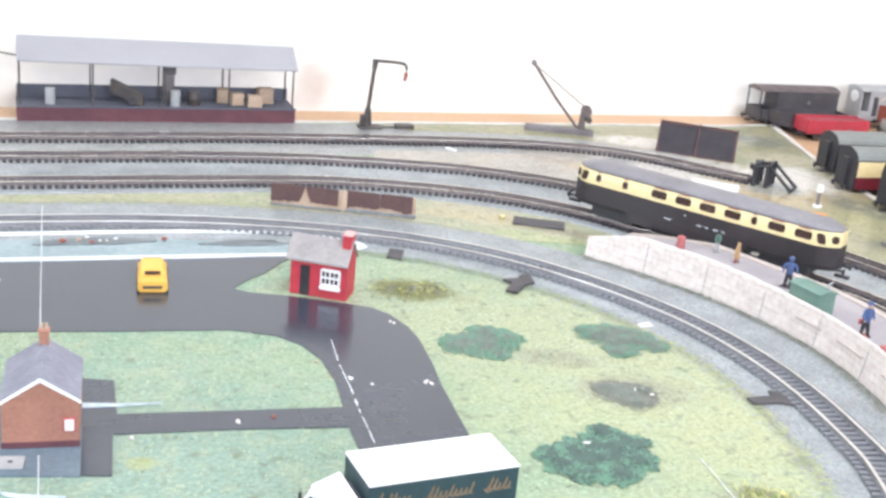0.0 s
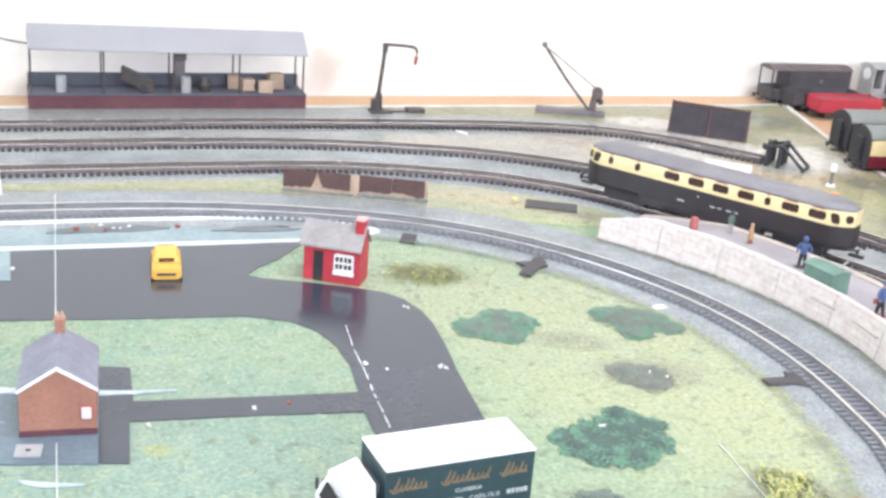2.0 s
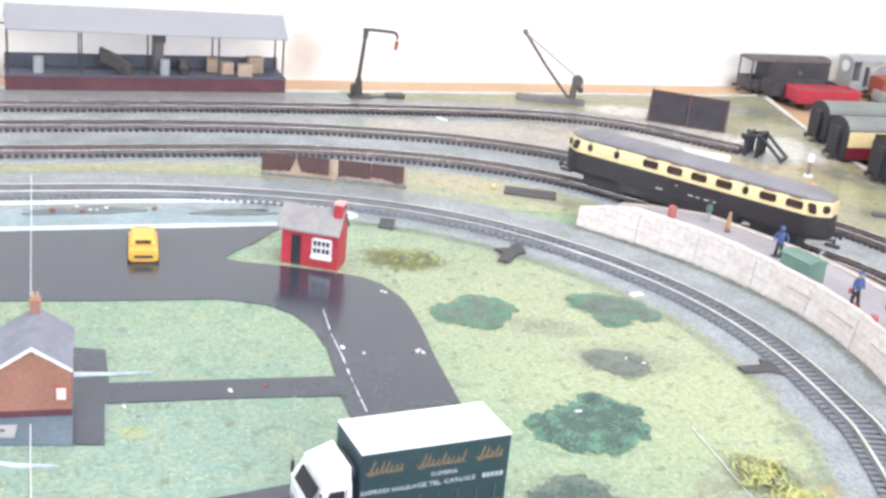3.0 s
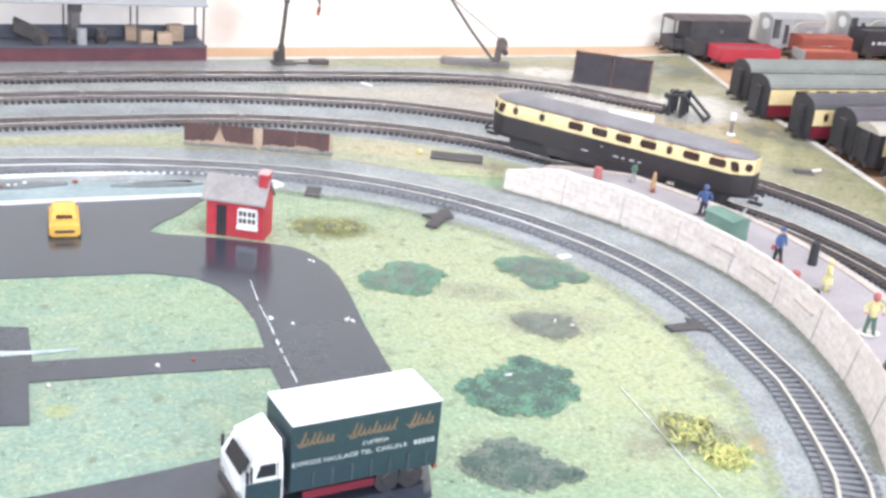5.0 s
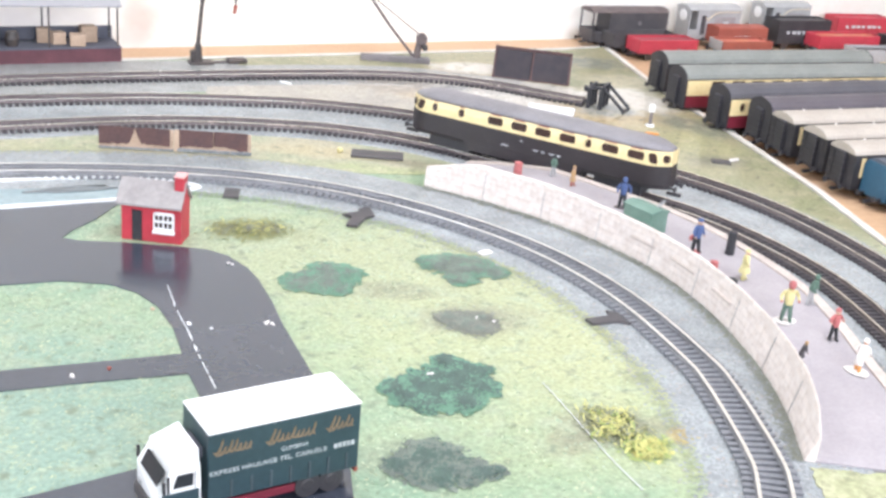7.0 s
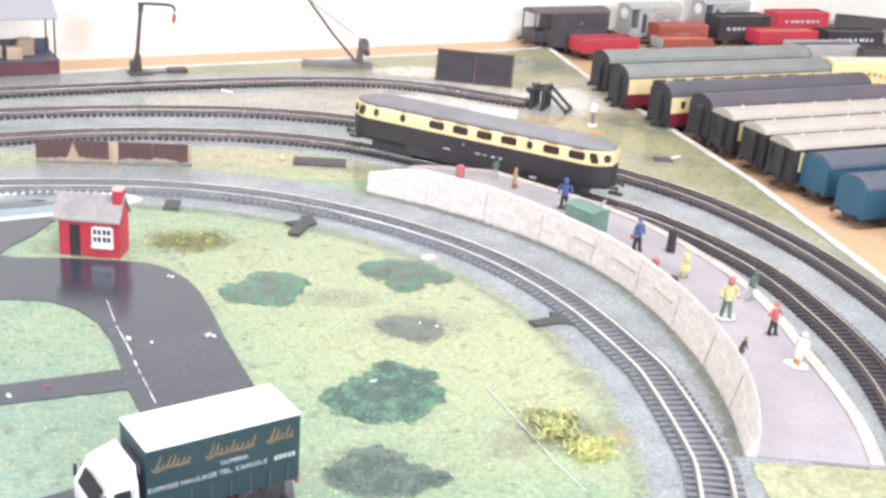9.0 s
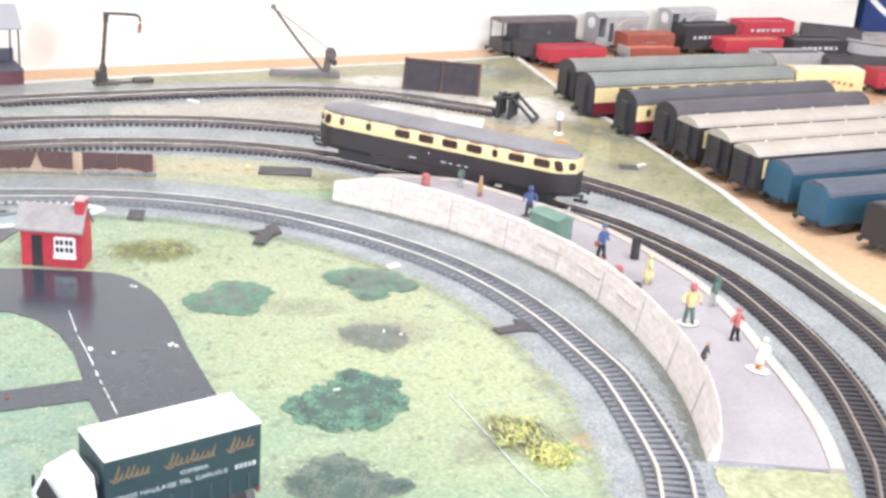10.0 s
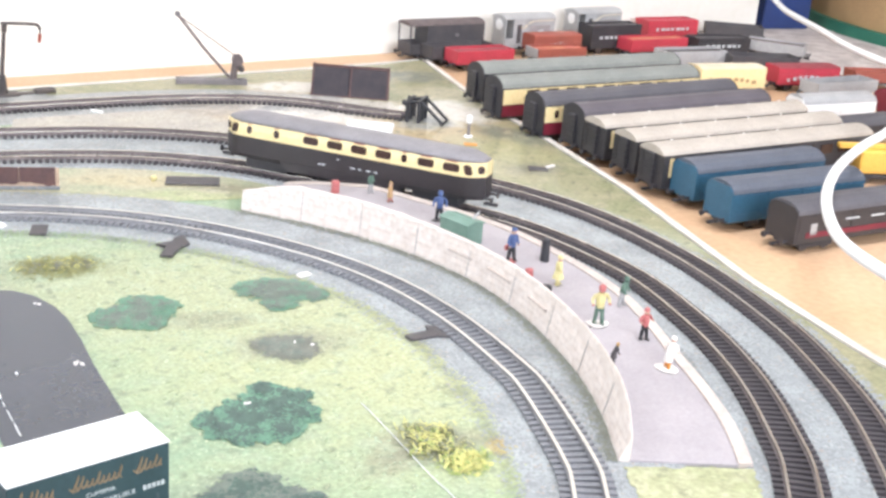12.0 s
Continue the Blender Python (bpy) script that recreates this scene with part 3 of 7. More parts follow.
box(b, X0 - 0.1, X0, 1.3, Y1, Z0, Z1)
box(b, X0 - 0.1, X0, 0.05, 1.3, Z0, 0.3)
box(b, X0 - 0.1, X0, 0.05, 1.3, 1.36, Z1)
structure("wall_west", b, M["wall"], "white wall with a window opening", "wall")
structure("ceiling", boxed(X0 - 0.1, X1 + 0.1, Y0 - 0.1, 2.05, Z1, Z1 + 0.08), M["wall"], "plain white ceiling", "ceiling")
structure("floor", boxed(X0 - 0.1, X1 + 0.1, Y0 - 0.1, 2.05, Z0 - 0.08, Z0), M["carpet"], "grey carpeted floor of the room", "floor")

t = thing("table", pose(0, 0, 0), "bare orange plywood table top under the layout", "table")
part("table_top", boxed(-1.1, 1.5, -0.2, 1.375, -0.026, -0.006, 0.001), M["ply"], t)
for x in (-1.0, 1.4):
    for y in (-0.1, 1.28):
        part("leg", boxed(x - 0.03, x + 0.03, y - 0.03, y + 0.03, Z0, -0.026, 0.003), M["ply"], t)
t = thing("side_table", pose(0, 0, 0), "low side table topped with mottled grey carpet", "table")
part("table_extension", boxed(1.668, 2.92, 1.3745, 1.92, -0.03, -0.008, 0.002), M["carpet"], t)
part("table_top", boxed(1.502, 2.92, 0.2, 1.374, -0.03, -0.008, 0.002), M["carpet"], t)
for x in (1.56, 2.86):
    for y in (0.26, 1.30):
        part("leg", boxed(x - 0.03, x + 0.03, y - 0.03, y + 0.03, Z0, -0.03, 0.003), M["ply"], t)

# ---------------------------------------------------------------- layout board
BOARD = [(-0.9, 0.12), (0.66, 0.12), (0.672, 0.30), (0.692, 0.42), (0.722, 0.55), (0.790, 0.756), (0.832, 0.925), (0.866, 1.093), (0.93, 1.300), (0.86, 1.290), (-0.9, 1.291)]
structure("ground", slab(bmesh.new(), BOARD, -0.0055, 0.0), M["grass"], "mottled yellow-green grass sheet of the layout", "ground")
b = bmesh.new()
EDGE = [Vector(p) for p in BOARD[1:]]
sweep(b, EDGE, [(-0.008, -0.0055), (-0.008, 0.0012), (-0.0005, 0.0016), (-0.0005, -0.0055)])
structure("trim", b, M["edge"], "white edging strip along the layout board", "trim")

A_LINE = spline([(-0.9, 0.947), (-0.2, 0.947), (0.013, 0.947), (0.12, 0.941), (0.21, 0.922), (0.29, 0.892), (0.358, 0.846), (0.411, 0.785), (0.449, 0.715), (0.468, 0.65), (0.4727, 0.58),
                 (0.464, 0.505), (0.4554, 0.4712), (0.4288, 0.405), (0.4093, 0.3715), (0.35, 0.295), (0.27, 0.23), (0.18, 0.19)])
B_LINE = spline([(-0.9, 1.056), (0.02, 1.056), (0.15, 1.056), (0.28, 1.050), (0.40, 1.013), (0.481, 0.958), (0.53, 0.895), (0.580, 0.82), (0.632, 0.715), (0.6435, 0.60), (0.622, 0.506), (0.590, 0.430),
                 (0.546, 0.362), (0.515, 0.325), (0.44, 0.255), (0.35, 0.20)])
C_LINE = spline([(-0.9, 1.138), (0.02, 1.138), (0.145, 1.139), (0.28, 1.129), (0.39, 1.103), (0.452, 1.078), (0.52, 1.033), (0.585, 0.963), (0.64, 0.881), (0.688, 0.792), (0.710, 0.70), (0.704, 0.588),
                 (0.675, 0.48), (0.6435, 0.411), (0.6037, 0.347), (0.53, 0.262), (0.45, 0.195)])
S_LINE = spline([(-0.9, 1.210), (0.02, 1.210), (0.155, 1.212), (0.27, 1.211), (0.42, 1.203), (0.536, 1.190), (0.615, 1.165), (0.668, 1.127), (0.708, 1.080), (0.737, 1.048)])


def ribbon(name, line, left, right, top, material, label, run_out=0.002):
    b = sweep(bmesh.new(), line[::2], [(left + 0.002, 0.0), (left, top), (-right, top), (-right - run_out, 0.0)])
    return structure(name, b, material, label, "ballast")


VERGE = [(p.x + n.x * 0.020, p.y + n.y * 0.020) for p, n in zip(C_LINE, normals(C_LINE)) if p.x > 0.38]
structure("grass_verge", slab(bmesh.new(), [(0.38, 1.2885), (0.86, 1.288), (0.9275, 1.296), (0.865, 1.093), (0.831, 0.925), (0.789, 0.757), (0.721, 0.550), (0.691, 0.421), (0.671, 0.301), (0.659, 0.122)] + VERGE[::-1], -0.001, 0.0006), M["verge"],
          "worn olive and brown grass between the outer track and the yard", "ground")
ribbon("ballast_straight", [p for p in S_LINE if p.x < 0.42], 0.076, 0.050, 0.0007, M["ballast_siding"], "grey ballast spread between the shed and the outer track")
NC, NS = normals(C_LINE), normals(S_LINE)
FAR = [(p.x - n.x * 0.032, p.y - n.y * 0.032) for p, n in zip(S_LINE, NS) if 0.36 < p.x < 0.725]
NEAR = [(p.x + n.x * 0.021, p.y + n.y * 0.021) for p, n in zip(C_LINE, NC) if 0.34 < p.x < 0.63 and p.y > 0.85]
structure("worn_ground", slab(bmesh.new(), FAR + NEAR[::-1], -0.001, 0.0008), M["worn"], "pale grey worn ground between siding and outer track", "ground")
NA, NB = normals(A_LINE), normals(B_LINE)
INNER = [(p.x + n.x * 0.056, p.y + n.y * 0.056) for p, n in zip(A_LINE, NA) if p.x > -0.88 and p.y > 0.84]
OUTER = [(p.x - n.x * 0.024, p.y - n.y * 0.024) for p, n in zip(B_LINE, NB) if p.x > -0.88 and p.y > 0.86]
structure("grass_strip", slab(bmesh.new(), OUTER + INNER[::-1], -0.001, 0.0005), M["dry"], "dry sandy grass strip between the two tracks", "ground")
ribbon("ballast_inner", A_LINE, 0.058, 0.030, 0.0011, M["ballast"], "grey ballast bed under the inner oval track", 0.009)
ribbon("track_bed", A_LINE, 0.0135, 0.0135, 0.0019, M["ballast_dark"], "darker grey bed between the inner track's rails")
ribbon("ballast_middle", B_LINE, 0.050, 0.026, 0.0013, M["ballast"], "grey ballast bed under the platform track")
ribbon("ballast_outer", C_LINE, 0.024, 0.042, 0.0015, M["ballast"], "grey ballast bed under the outer track")
ribbon("ballast_siding", S_LINE[:-14], 0.052, 0.034, 0.0009, M["ballast_siding"], "grey ballast bed under the siding")


def track(line, label, sleeper, rail, head=0.00078, side="rail_side"):
    t = thing("railway_track", pose(0, 0, 0), label, "railway track", "model railway tracks")
    b = boxed(-0.0016, 0.0016, -0.0148, 0.0148, 0, 0.0022)
    first = part("sleeper", b, sleeper, t)
    ns = normals(line)
    at = [p for p in range(0, len(line)) if -0.35 < line[p].x]
    for k in at:
        n = ns[k]
        ob = first if k == at[0] else new("sleeper", first.data)
        ob.parent = t
        ob.matrix_basis = Matrix.Translation((line[k].x, line[k].y, 0.0012)) @ Matrix.Rotation(math.atan2(-n.x, n.y), 4, "Z")
    use = [line[k] for k in at]
    for o in (-0.00825, 0.00825):
        b = sweep(bmesh.new(), use, [(o - 0.0011, 0.0032), (o - 0.0011, 0.0037), (o - 0.0005, 0.0042), (o - 0.0006, 0.0056), (o - head, 0.0060), (o - head, 0.0065), (o + head, 0.0065), (o + head, 0.0060), (o + 0.0006, 0.0056), (o + 0.0005, 0.0042), (o + 0.0011, 0.0037), (o + 0.0011, 0.0032)])
        for f in b.faces:
            if f.calc_center_median().z > 0.0062:
                f.material_index = 1
        part("rail", b, [M[side], rail], t)
    return t


track(A_LINE, "inner oval model track in pale ballast, bright rails", M["sleeper_grey"], M["rail_bright"], 0.00098, "rail_side_grey")
track(B_LINE, "model track with dark sleepers beside the platform, carrying the railcar", M["sleeper"], M["rail"])
track(C_LINE, "outer model track with dark sleepers in pale ballast", M["sleeper"], M["rail"])
track(S_LINE, "siding track with dark sleepers ending at a buffer stop", M["sleeper"], M["rail"])

PATCH = []
corners = [(0.447, 0.388), (0.509, 0.3525), (0.497, 0.338), (0.470, 0.305), (0.425, 0.335), (0.434, 0.362)]
for p, q in zip(corners, corners[1:] + corners[:1]):
    for k in range(16):
        x, y = p[0] + (q[0] - p[0]) * k / 16, p[1] + (q[1] - p[1]) * k / 16
        PATCH.append((x + 0.0034 * noise.noise(Vector((x * 210, y * 210, 1.0))), y + 0.0026 * noise.noise(Vector((x * 210, y * 210, 8.0)))))
structure("grass_patch", slab(bmesh.new(), PATCH, -0.001, 0.0017), M["grass_bright"], "yellow-green grass patch at the platform's ramp end", "ground")


def ragged_edge(line, offset, spread, material, count, seed, z, keep, label, fall=None):
    """Small flakes strewn along an edge, so that grass and ballast run into one another."""
    rnd = random.Random(seed)
    ns = normals(line)
    idx = [k for k, p in enumerate(line) if keep(p)]
    verts, faces = [], []
    for _ in range(count):
        k = rnd.choice(idx)
        d = offset + rnd.gauss(0, spread)
        x, y = line[k].x + ns[k].x * d + rnd.uniform(-0.003, 0.003), line[k].y + ns[k].y * d + rnd.uniform(-0.003, 0.003)
        r, n, h = rnd.uniform(0.0005, 0.0014), len(verts), z + rnd.uniform(0, 0.00008)
        if fall:
            h += 0.00012 - max(0.0, min(1.0, (fall - d) / 0.009)) * 0.0011
        verts += [(x + r * math.cos(a + d * 900), y + r * math.sin(a + d * 900) * 0.8, h) for a in (0, 1.2, 2.5, 3.7, 5.0)]
        faces.append((n, n + 1, n + 2, n + 3, n + 4))
    me = bpy.data.meshes.new("edge_flock")
    me.from_pydata(verts, [], faces)
    me.materials.append(material)
    tagged(new("edge_flock", me), label, "flock", kind="stuff")


ragged_edge(A_LINE, -0.0365, 0.0024, M["grass"], 8000, 61, 0.00106, lambda p: p.x > 0.22 and p.y > 0.25, "loose grass flock along the inner ballast edge", -0.030)
ragged_edge(A_LINE, -0.0370, 0.0045, M["ballast"], 1800, 62, 0.00108, lambda p: p.x > 0.22 and p.y > 0.25, "loose ballast stones strayed into the grass", -0.030)
ragged_edge(C_LINE, 0.0215, 0.0016, M["verge"], 2600, 63, 0.00154, lambda p: p.x > 0.38 and p.y > 0.3, "loose olive flock along the outer ballast edge")
ragged_edge(A_LINE, 0.057, 0.0030, M["dry"], 1500, 64, 0.00114, lambda p: p.x > -0.2 and p.y > 0.86, "loose dry flock between the two tracks")

# ---------------------------------------------------------------- roads, canal, grass
ROAD = [(-0.45, 0.868), (-0.2, 0.868), (0.207, 0.860), (0.196, 0.848), (0.180, 0.828), (0.160, 0.810), (0.150, 0.797), (0.160, 0.789), (0.187, 0.779), (0.221, 0.762), (0.238, 0.752), (0.248, 0.738), (0.254, 0.716),
        (0.255, 0.694), (0.252, 0.660), (0.247, 0.625), (0.242, 0.570), (0.236, 0.50), (0.215, 0.44), (0.17, 0.40), (0.10, 0.375), (-0.05, 0.36), (-0.3, 0.36), (-0.3, 0.455), (-0.05, 0.479),
        (0.05, 0.4872), (0.0897, 0.4915), (0.131, 0.4975), (0.158, 0.511), (0.170, 0.530), (0.1755, 0.5554), (0.1768, 0.582), (0.116, 0.589), (0.0507, 0.594), (0.0467, 0.5503), (0.020, 0.5555), (0.028, 0.668), (0.0568, 0.660), (0.0548, 0.617),
        (0.12, 0.611), (0.180, 0.606), (0.184, 0.640), (0.183, 0.672), (0.176, 0.695), (0.163, 0.712), (0.136, 0.725), (0.058, 0.732), (-0.01, 0.740), (-0.45, 0.75)]
structure("road", slab(bmesh.new(), ROAD, -0.001, 0.0007), M["road"], "glossy black painted road with worn white specks", "road")
structure("water", slab(bmesh.new(), [(-0.45, 0.871), (0.207, 0.862), (0.228, 0.872), (0.232, 0.892), (0.221, 0.912), (0.12, 0.926), (-0.45, 0.926)], -0.001, 0.0005), M["water"], "pale blue-grey canal strip with dark stains", "water")
b = bmesh.new()
sweep(b, spline([(-0.45, 0.870), (-0.1, 0.870), (0.10, 0.8655), (0.212, 0.8615)]), [(-0.0022, 0), (-0.0016, 0.002), (0.0016, 0.002), (0.0022, 0)])
sweep(b, spline([(-0.45, 0.922), (0.0, 0.924), (0.12, 0.9225), (0.19, 0.9155), (0.236, 0.902), (0.262, 0.885), (0.268, 0.876), (0.258, 0.872), (0.236, 0.874)]), [(-0.0030, 0), (-0.0024, 0.0022), (0.0024, 0.0022), (0.0030, 0)])
structure("kerb", b, M["kerb"], "wavy white kerb lines along both canal banks", "kerb")


def stain(name, c, rx, ry, material, label, h=0.0011, seed=1, turn=0.0):
    rnd = random.Random(seed)
    ph = [rnd.uniform(0, 6.28) for _ in range(4)]
    pts = []
    for k in range(30):
        a = 2 * math.pi * k / 30
        r = 1 + 0.16 * math.sin(2 * a + ph[0]) + 0.12 * math.sin(3 * a + ph[1]) + 0.09 * math.sin(5 * a + ph[2]) + 0.06 * math.sin(8 * a + ph[3])
        x, y = rx * r * math.cos(a), ry * r * math.sin(a)
        pts.append((c[0] + x * math.cos(turn) - y * math.sin(turn), c[1] + x * math.sin(turn) + y * math.cos(turn)))
    return structure(name, slab(bmesh.new(), pts, 0.0, h), material, label, "patch")


stain("water_stain", (0.063, 0.9055), 0.036, 0.010, M["stain"], "dark rubble stain lying in the canal", seed=3)
stain("water_stain", (0.176, 0.893), 0.034, 0.006, M["stain"], "dark stain lying in the canal", seed=5)


rnd = random.Random(4)
for c, r, mt in [((0.052, 0.906), 0.0022, "crate"), ((0.058, 0.911), 0.0018, "fwhite"), ((0.061, 0.900), 0.002, "bauxite"), ((0.067, 0.903), 0.0016, "fwhite"), ((0.079, 0.907), 0.0018, "white"), ((0.072, 0.903), 0.0012, "white"), ((0.040, 0.905), 0.0026, "bauxite"), ((0.115, 0.904), 0.0024, "bauxite")]:
    tagged(part("pebble", ball(bmesh.new(), (*c, 0.002), r, sz=0.6, sub=1), M[mt]), "small painted pebble lying in the canal strip", "pebble", "canal pebbles")
for c, s, mt in [((-0.006, 0.829), 0.0018, "white"), ((0.118, 0.597), 0.0014, "fwhite"), ((0.138, 0.600), 0.0012, "bauxite"), ((0.2440, 0.7246), 0.0010, "fwhite"), ((0.2462, 0.7222), 0.0012, "fwhite"), ((0.2380, 0.6300), 0.0017, "fwhite"), ((0.2412, 0.6276), 0.0014, "fwhite"), ((0.2398, 0.6315), 0.0011, "fwhite"), ((0.1795, 0.668), 0.0014, "crate"),
                 ((0.194, 0.642), 0.0016, "white"), ((0.205, 0.632), 0.001, "white"), ((0.060, 0.588), 0.0012, "fwhite")]:
    tagged(part("scrap", slab(bmesh.new(), [(c[0] + s * rnd.uniform(0.6, 1.2) * math.cos(k), c[1] + s * 1.6 * rnd.uniform(0.6, 1.2) * math.sin(k)) for k in (0, 0.9, 1.9, 3.0, 4.1, 5.2)], 0.0005, 0.0013), M[mt]),
           "small pale paper scrap lying on the black road", "scrap", "road scraps")
b = bmesh.new()
MARK = spline([(0.1968, 0.6998), (0.1940, 0.676), (0.1925, 0.6633), (0.1909, 0.6309), (0.1887, 0.6069), (0.1874, 0.587), (0.1859, 0.5615)], 0.002)
for k, (p, q) in enumerate(zip(MARK, MARK[1:])):
    wear = noise.noise(Vector((p.y * 130, 3.1, 0)))
    if wear < -0.18:
        continue
    d = (q - p).normalized() * (0.00020 + 0.00075 * max(0.0, wear))
    e = (q - p) * 0.06
    slab(b, [(p.x - d.y + e.x, p.y + d.x + e.y), (p.x + d.y + e.x, p.y - d.x + e.y), (q.x + d.y, q.y - d.x), (q.x - d.y, q.y + d.x)], 0.0005, 0.0010)
structure("road_marking", b, M["kerb"], "worn white centre line on the road", "road marking")
structure("forecourt", slab(bmesh.new(), [(-0.3, 0.665), (-0.01, 0.643), (0.0375, 0.6305), (0.0315, 0.5525), (-0.0103, 0.560), (-0.3, 0.615)], -0.001, 0.0011), M["forecourt"], "shiny blue-grey paving round the brick house", "paving")
for pts in ([(-0.10, 0.668), (-0.004, 0.6425), (0.037, 0.6322), (0.058, 0.6283), (0.080, 0.6262), (0.058, 0.6255), (0.037, 0.6266), (-0.004, 0.6360), (-0.10, 0.655)], [(-0.0070, 0.5436), (0.004, 0.5392), (0.0130, 0.5366), (0.0240, 0.5335), (0.0130, 0.5338), (0.004, 0.5352), (-0.0030, 0.5395)]):
    structure("paint_smear", slab(bmesh.new(), pts, 0.0003, 0.00135), M["smear"], "tapering white paint smear by the brick house", "smear")
# Thin white tube running over tracks, road and grass past the house.
tagged(part("white_line", tube(bmesh.new(), [(0.0283, 0.9936, 0.0012), (0.0272, 0.966, 0.0072), (0.0258, 0.928, 0.0072), (0.0229, 0.8541, 0.0026), (0.0195, 0.7644, 0.0013), (0.0160, 0.67, 0.0011), (0.0150, 0.645, 0.0004), (0.0130, 0.581, 0.0004), (0.0124, 0.571, 0.0015), (0.0113, 0.5394, 0.0019), (0.0104, 0.5085, 0.0009), (0.0085, 0.46, 0.0009)], 0.00030, 6), M["kerb"]), "thin white line running across the layout by the house", "string")


def bush(lobes, h, material, label, seed, count=3600, soft=0.0, rim=0.55, size=1.0):
    """A flattened clump of foam flock where round lobes (x, y, radius) melt together: many small flakes, brighter towards the ragged rim."""
    rnd = random.Random(seed)
    cx, cy = sum(q[0] for q in lobes) / len(lobes), sum(q[1] for q in lobes) / len(lobes)
    x0, x1 = min(q[0] - 1.6 * q[2] for q in lobes), max(q[0] + 1.6 * q[2] for q in lobes)
    y0, y1 = min(q[1] - 1.6 * q[2] for q in lobes), max(q[1] + 1.6 * q[2] for q in lobes)
    verts, faces, which = [], [], []
    while len(faces) < count:
        x, y = rnd.uniform(x0, x1), rnd.uniform(y0, y1)
        field = sum((0.74 * r) ** 2 / ((x - ex) ** 2 + (y - ey) ** 2 + 1e-9) for ex, ey, r in lobes)
        depth = 1 - field ** -0.5
        ragged = 0.26 * noise.noise(Vector((x * 150, y * 150, seed))) + 0.12 * noise.noise(Vector((x * 600, y * 600, seed)))
        if depth + ragged < (0.04 if not soft else 0.04 - abs(rnd.gauss(0, soft)) + 0.25 * soft):
            continue
        z = 0.0005 + h * min(1.0, max(0.0, depth) * 2.0) * rnd.uniform(0.85, 1.0)
        s = rnd.uniform(0.0007, 0.0015) * size
        b0, n = rnd.uniform(0, 6.28), len(verts)
        for k in range(4):
            an = b0 + k * 1.571 + rnd.uniform(-0.5, 0.5)
            verts.append((x - cx + s * math.cos(an), y - cy + s * math.sin(an), max(0.0003, z + rnd.uniform(-0.22, 0.22) * s)))
        faces.append((n, n + 1, n + 2, n + 3))
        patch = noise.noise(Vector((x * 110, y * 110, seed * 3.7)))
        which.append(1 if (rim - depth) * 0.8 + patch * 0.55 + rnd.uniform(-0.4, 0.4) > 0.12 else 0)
    me = bpy.data.meshes.new("bush")
    me.from_pydata(verts, [], faces)
    for mt in material:
        me.materials.append(mt)
    me.polygons.foreach_set("material_index", [min(w, len(material) - 1) for w in which])
    ob = new("bush", me)
    ob.matrix_world = pose(cx, cy, 0)
    return tagged(ob, label, "bush", "bushes on the green")


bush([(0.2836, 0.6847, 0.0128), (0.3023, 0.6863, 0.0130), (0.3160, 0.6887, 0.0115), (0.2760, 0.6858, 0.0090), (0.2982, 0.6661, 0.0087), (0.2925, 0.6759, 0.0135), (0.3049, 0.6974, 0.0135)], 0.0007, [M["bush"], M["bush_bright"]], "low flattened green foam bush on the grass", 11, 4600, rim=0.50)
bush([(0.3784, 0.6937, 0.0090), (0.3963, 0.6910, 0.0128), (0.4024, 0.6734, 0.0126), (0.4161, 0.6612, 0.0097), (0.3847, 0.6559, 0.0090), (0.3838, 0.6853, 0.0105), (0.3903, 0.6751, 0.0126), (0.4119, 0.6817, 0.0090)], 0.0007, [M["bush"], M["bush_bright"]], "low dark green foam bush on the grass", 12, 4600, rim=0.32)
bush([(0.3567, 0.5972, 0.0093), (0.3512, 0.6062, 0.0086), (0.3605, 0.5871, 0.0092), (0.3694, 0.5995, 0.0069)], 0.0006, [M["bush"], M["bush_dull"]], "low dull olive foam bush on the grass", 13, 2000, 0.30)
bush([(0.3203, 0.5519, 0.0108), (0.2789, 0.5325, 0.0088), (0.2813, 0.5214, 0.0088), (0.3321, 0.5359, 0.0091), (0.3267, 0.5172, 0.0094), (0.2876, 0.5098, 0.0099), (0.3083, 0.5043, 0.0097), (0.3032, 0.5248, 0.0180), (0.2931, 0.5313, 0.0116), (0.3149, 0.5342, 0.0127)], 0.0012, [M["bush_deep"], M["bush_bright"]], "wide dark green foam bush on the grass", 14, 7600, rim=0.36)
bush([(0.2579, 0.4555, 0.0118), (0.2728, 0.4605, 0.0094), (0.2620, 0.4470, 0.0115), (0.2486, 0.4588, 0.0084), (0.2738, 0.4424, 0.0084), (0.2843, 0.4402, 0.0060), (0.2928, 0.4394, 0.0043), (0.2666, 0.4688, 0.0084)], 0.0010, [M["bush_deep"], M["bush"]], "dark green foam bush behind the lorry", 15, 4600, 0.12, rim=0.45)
thin = bush([(0.2638, 0.7868, 0.0114), (0.2798, 0.7796, 0.0122), (0.2926, 0.7811, 0.0100)], 0.0008, [M["flock_thin"], M["flock_olive"]], "thin olive flock bush near the red hut", 16, 900, 0.5)


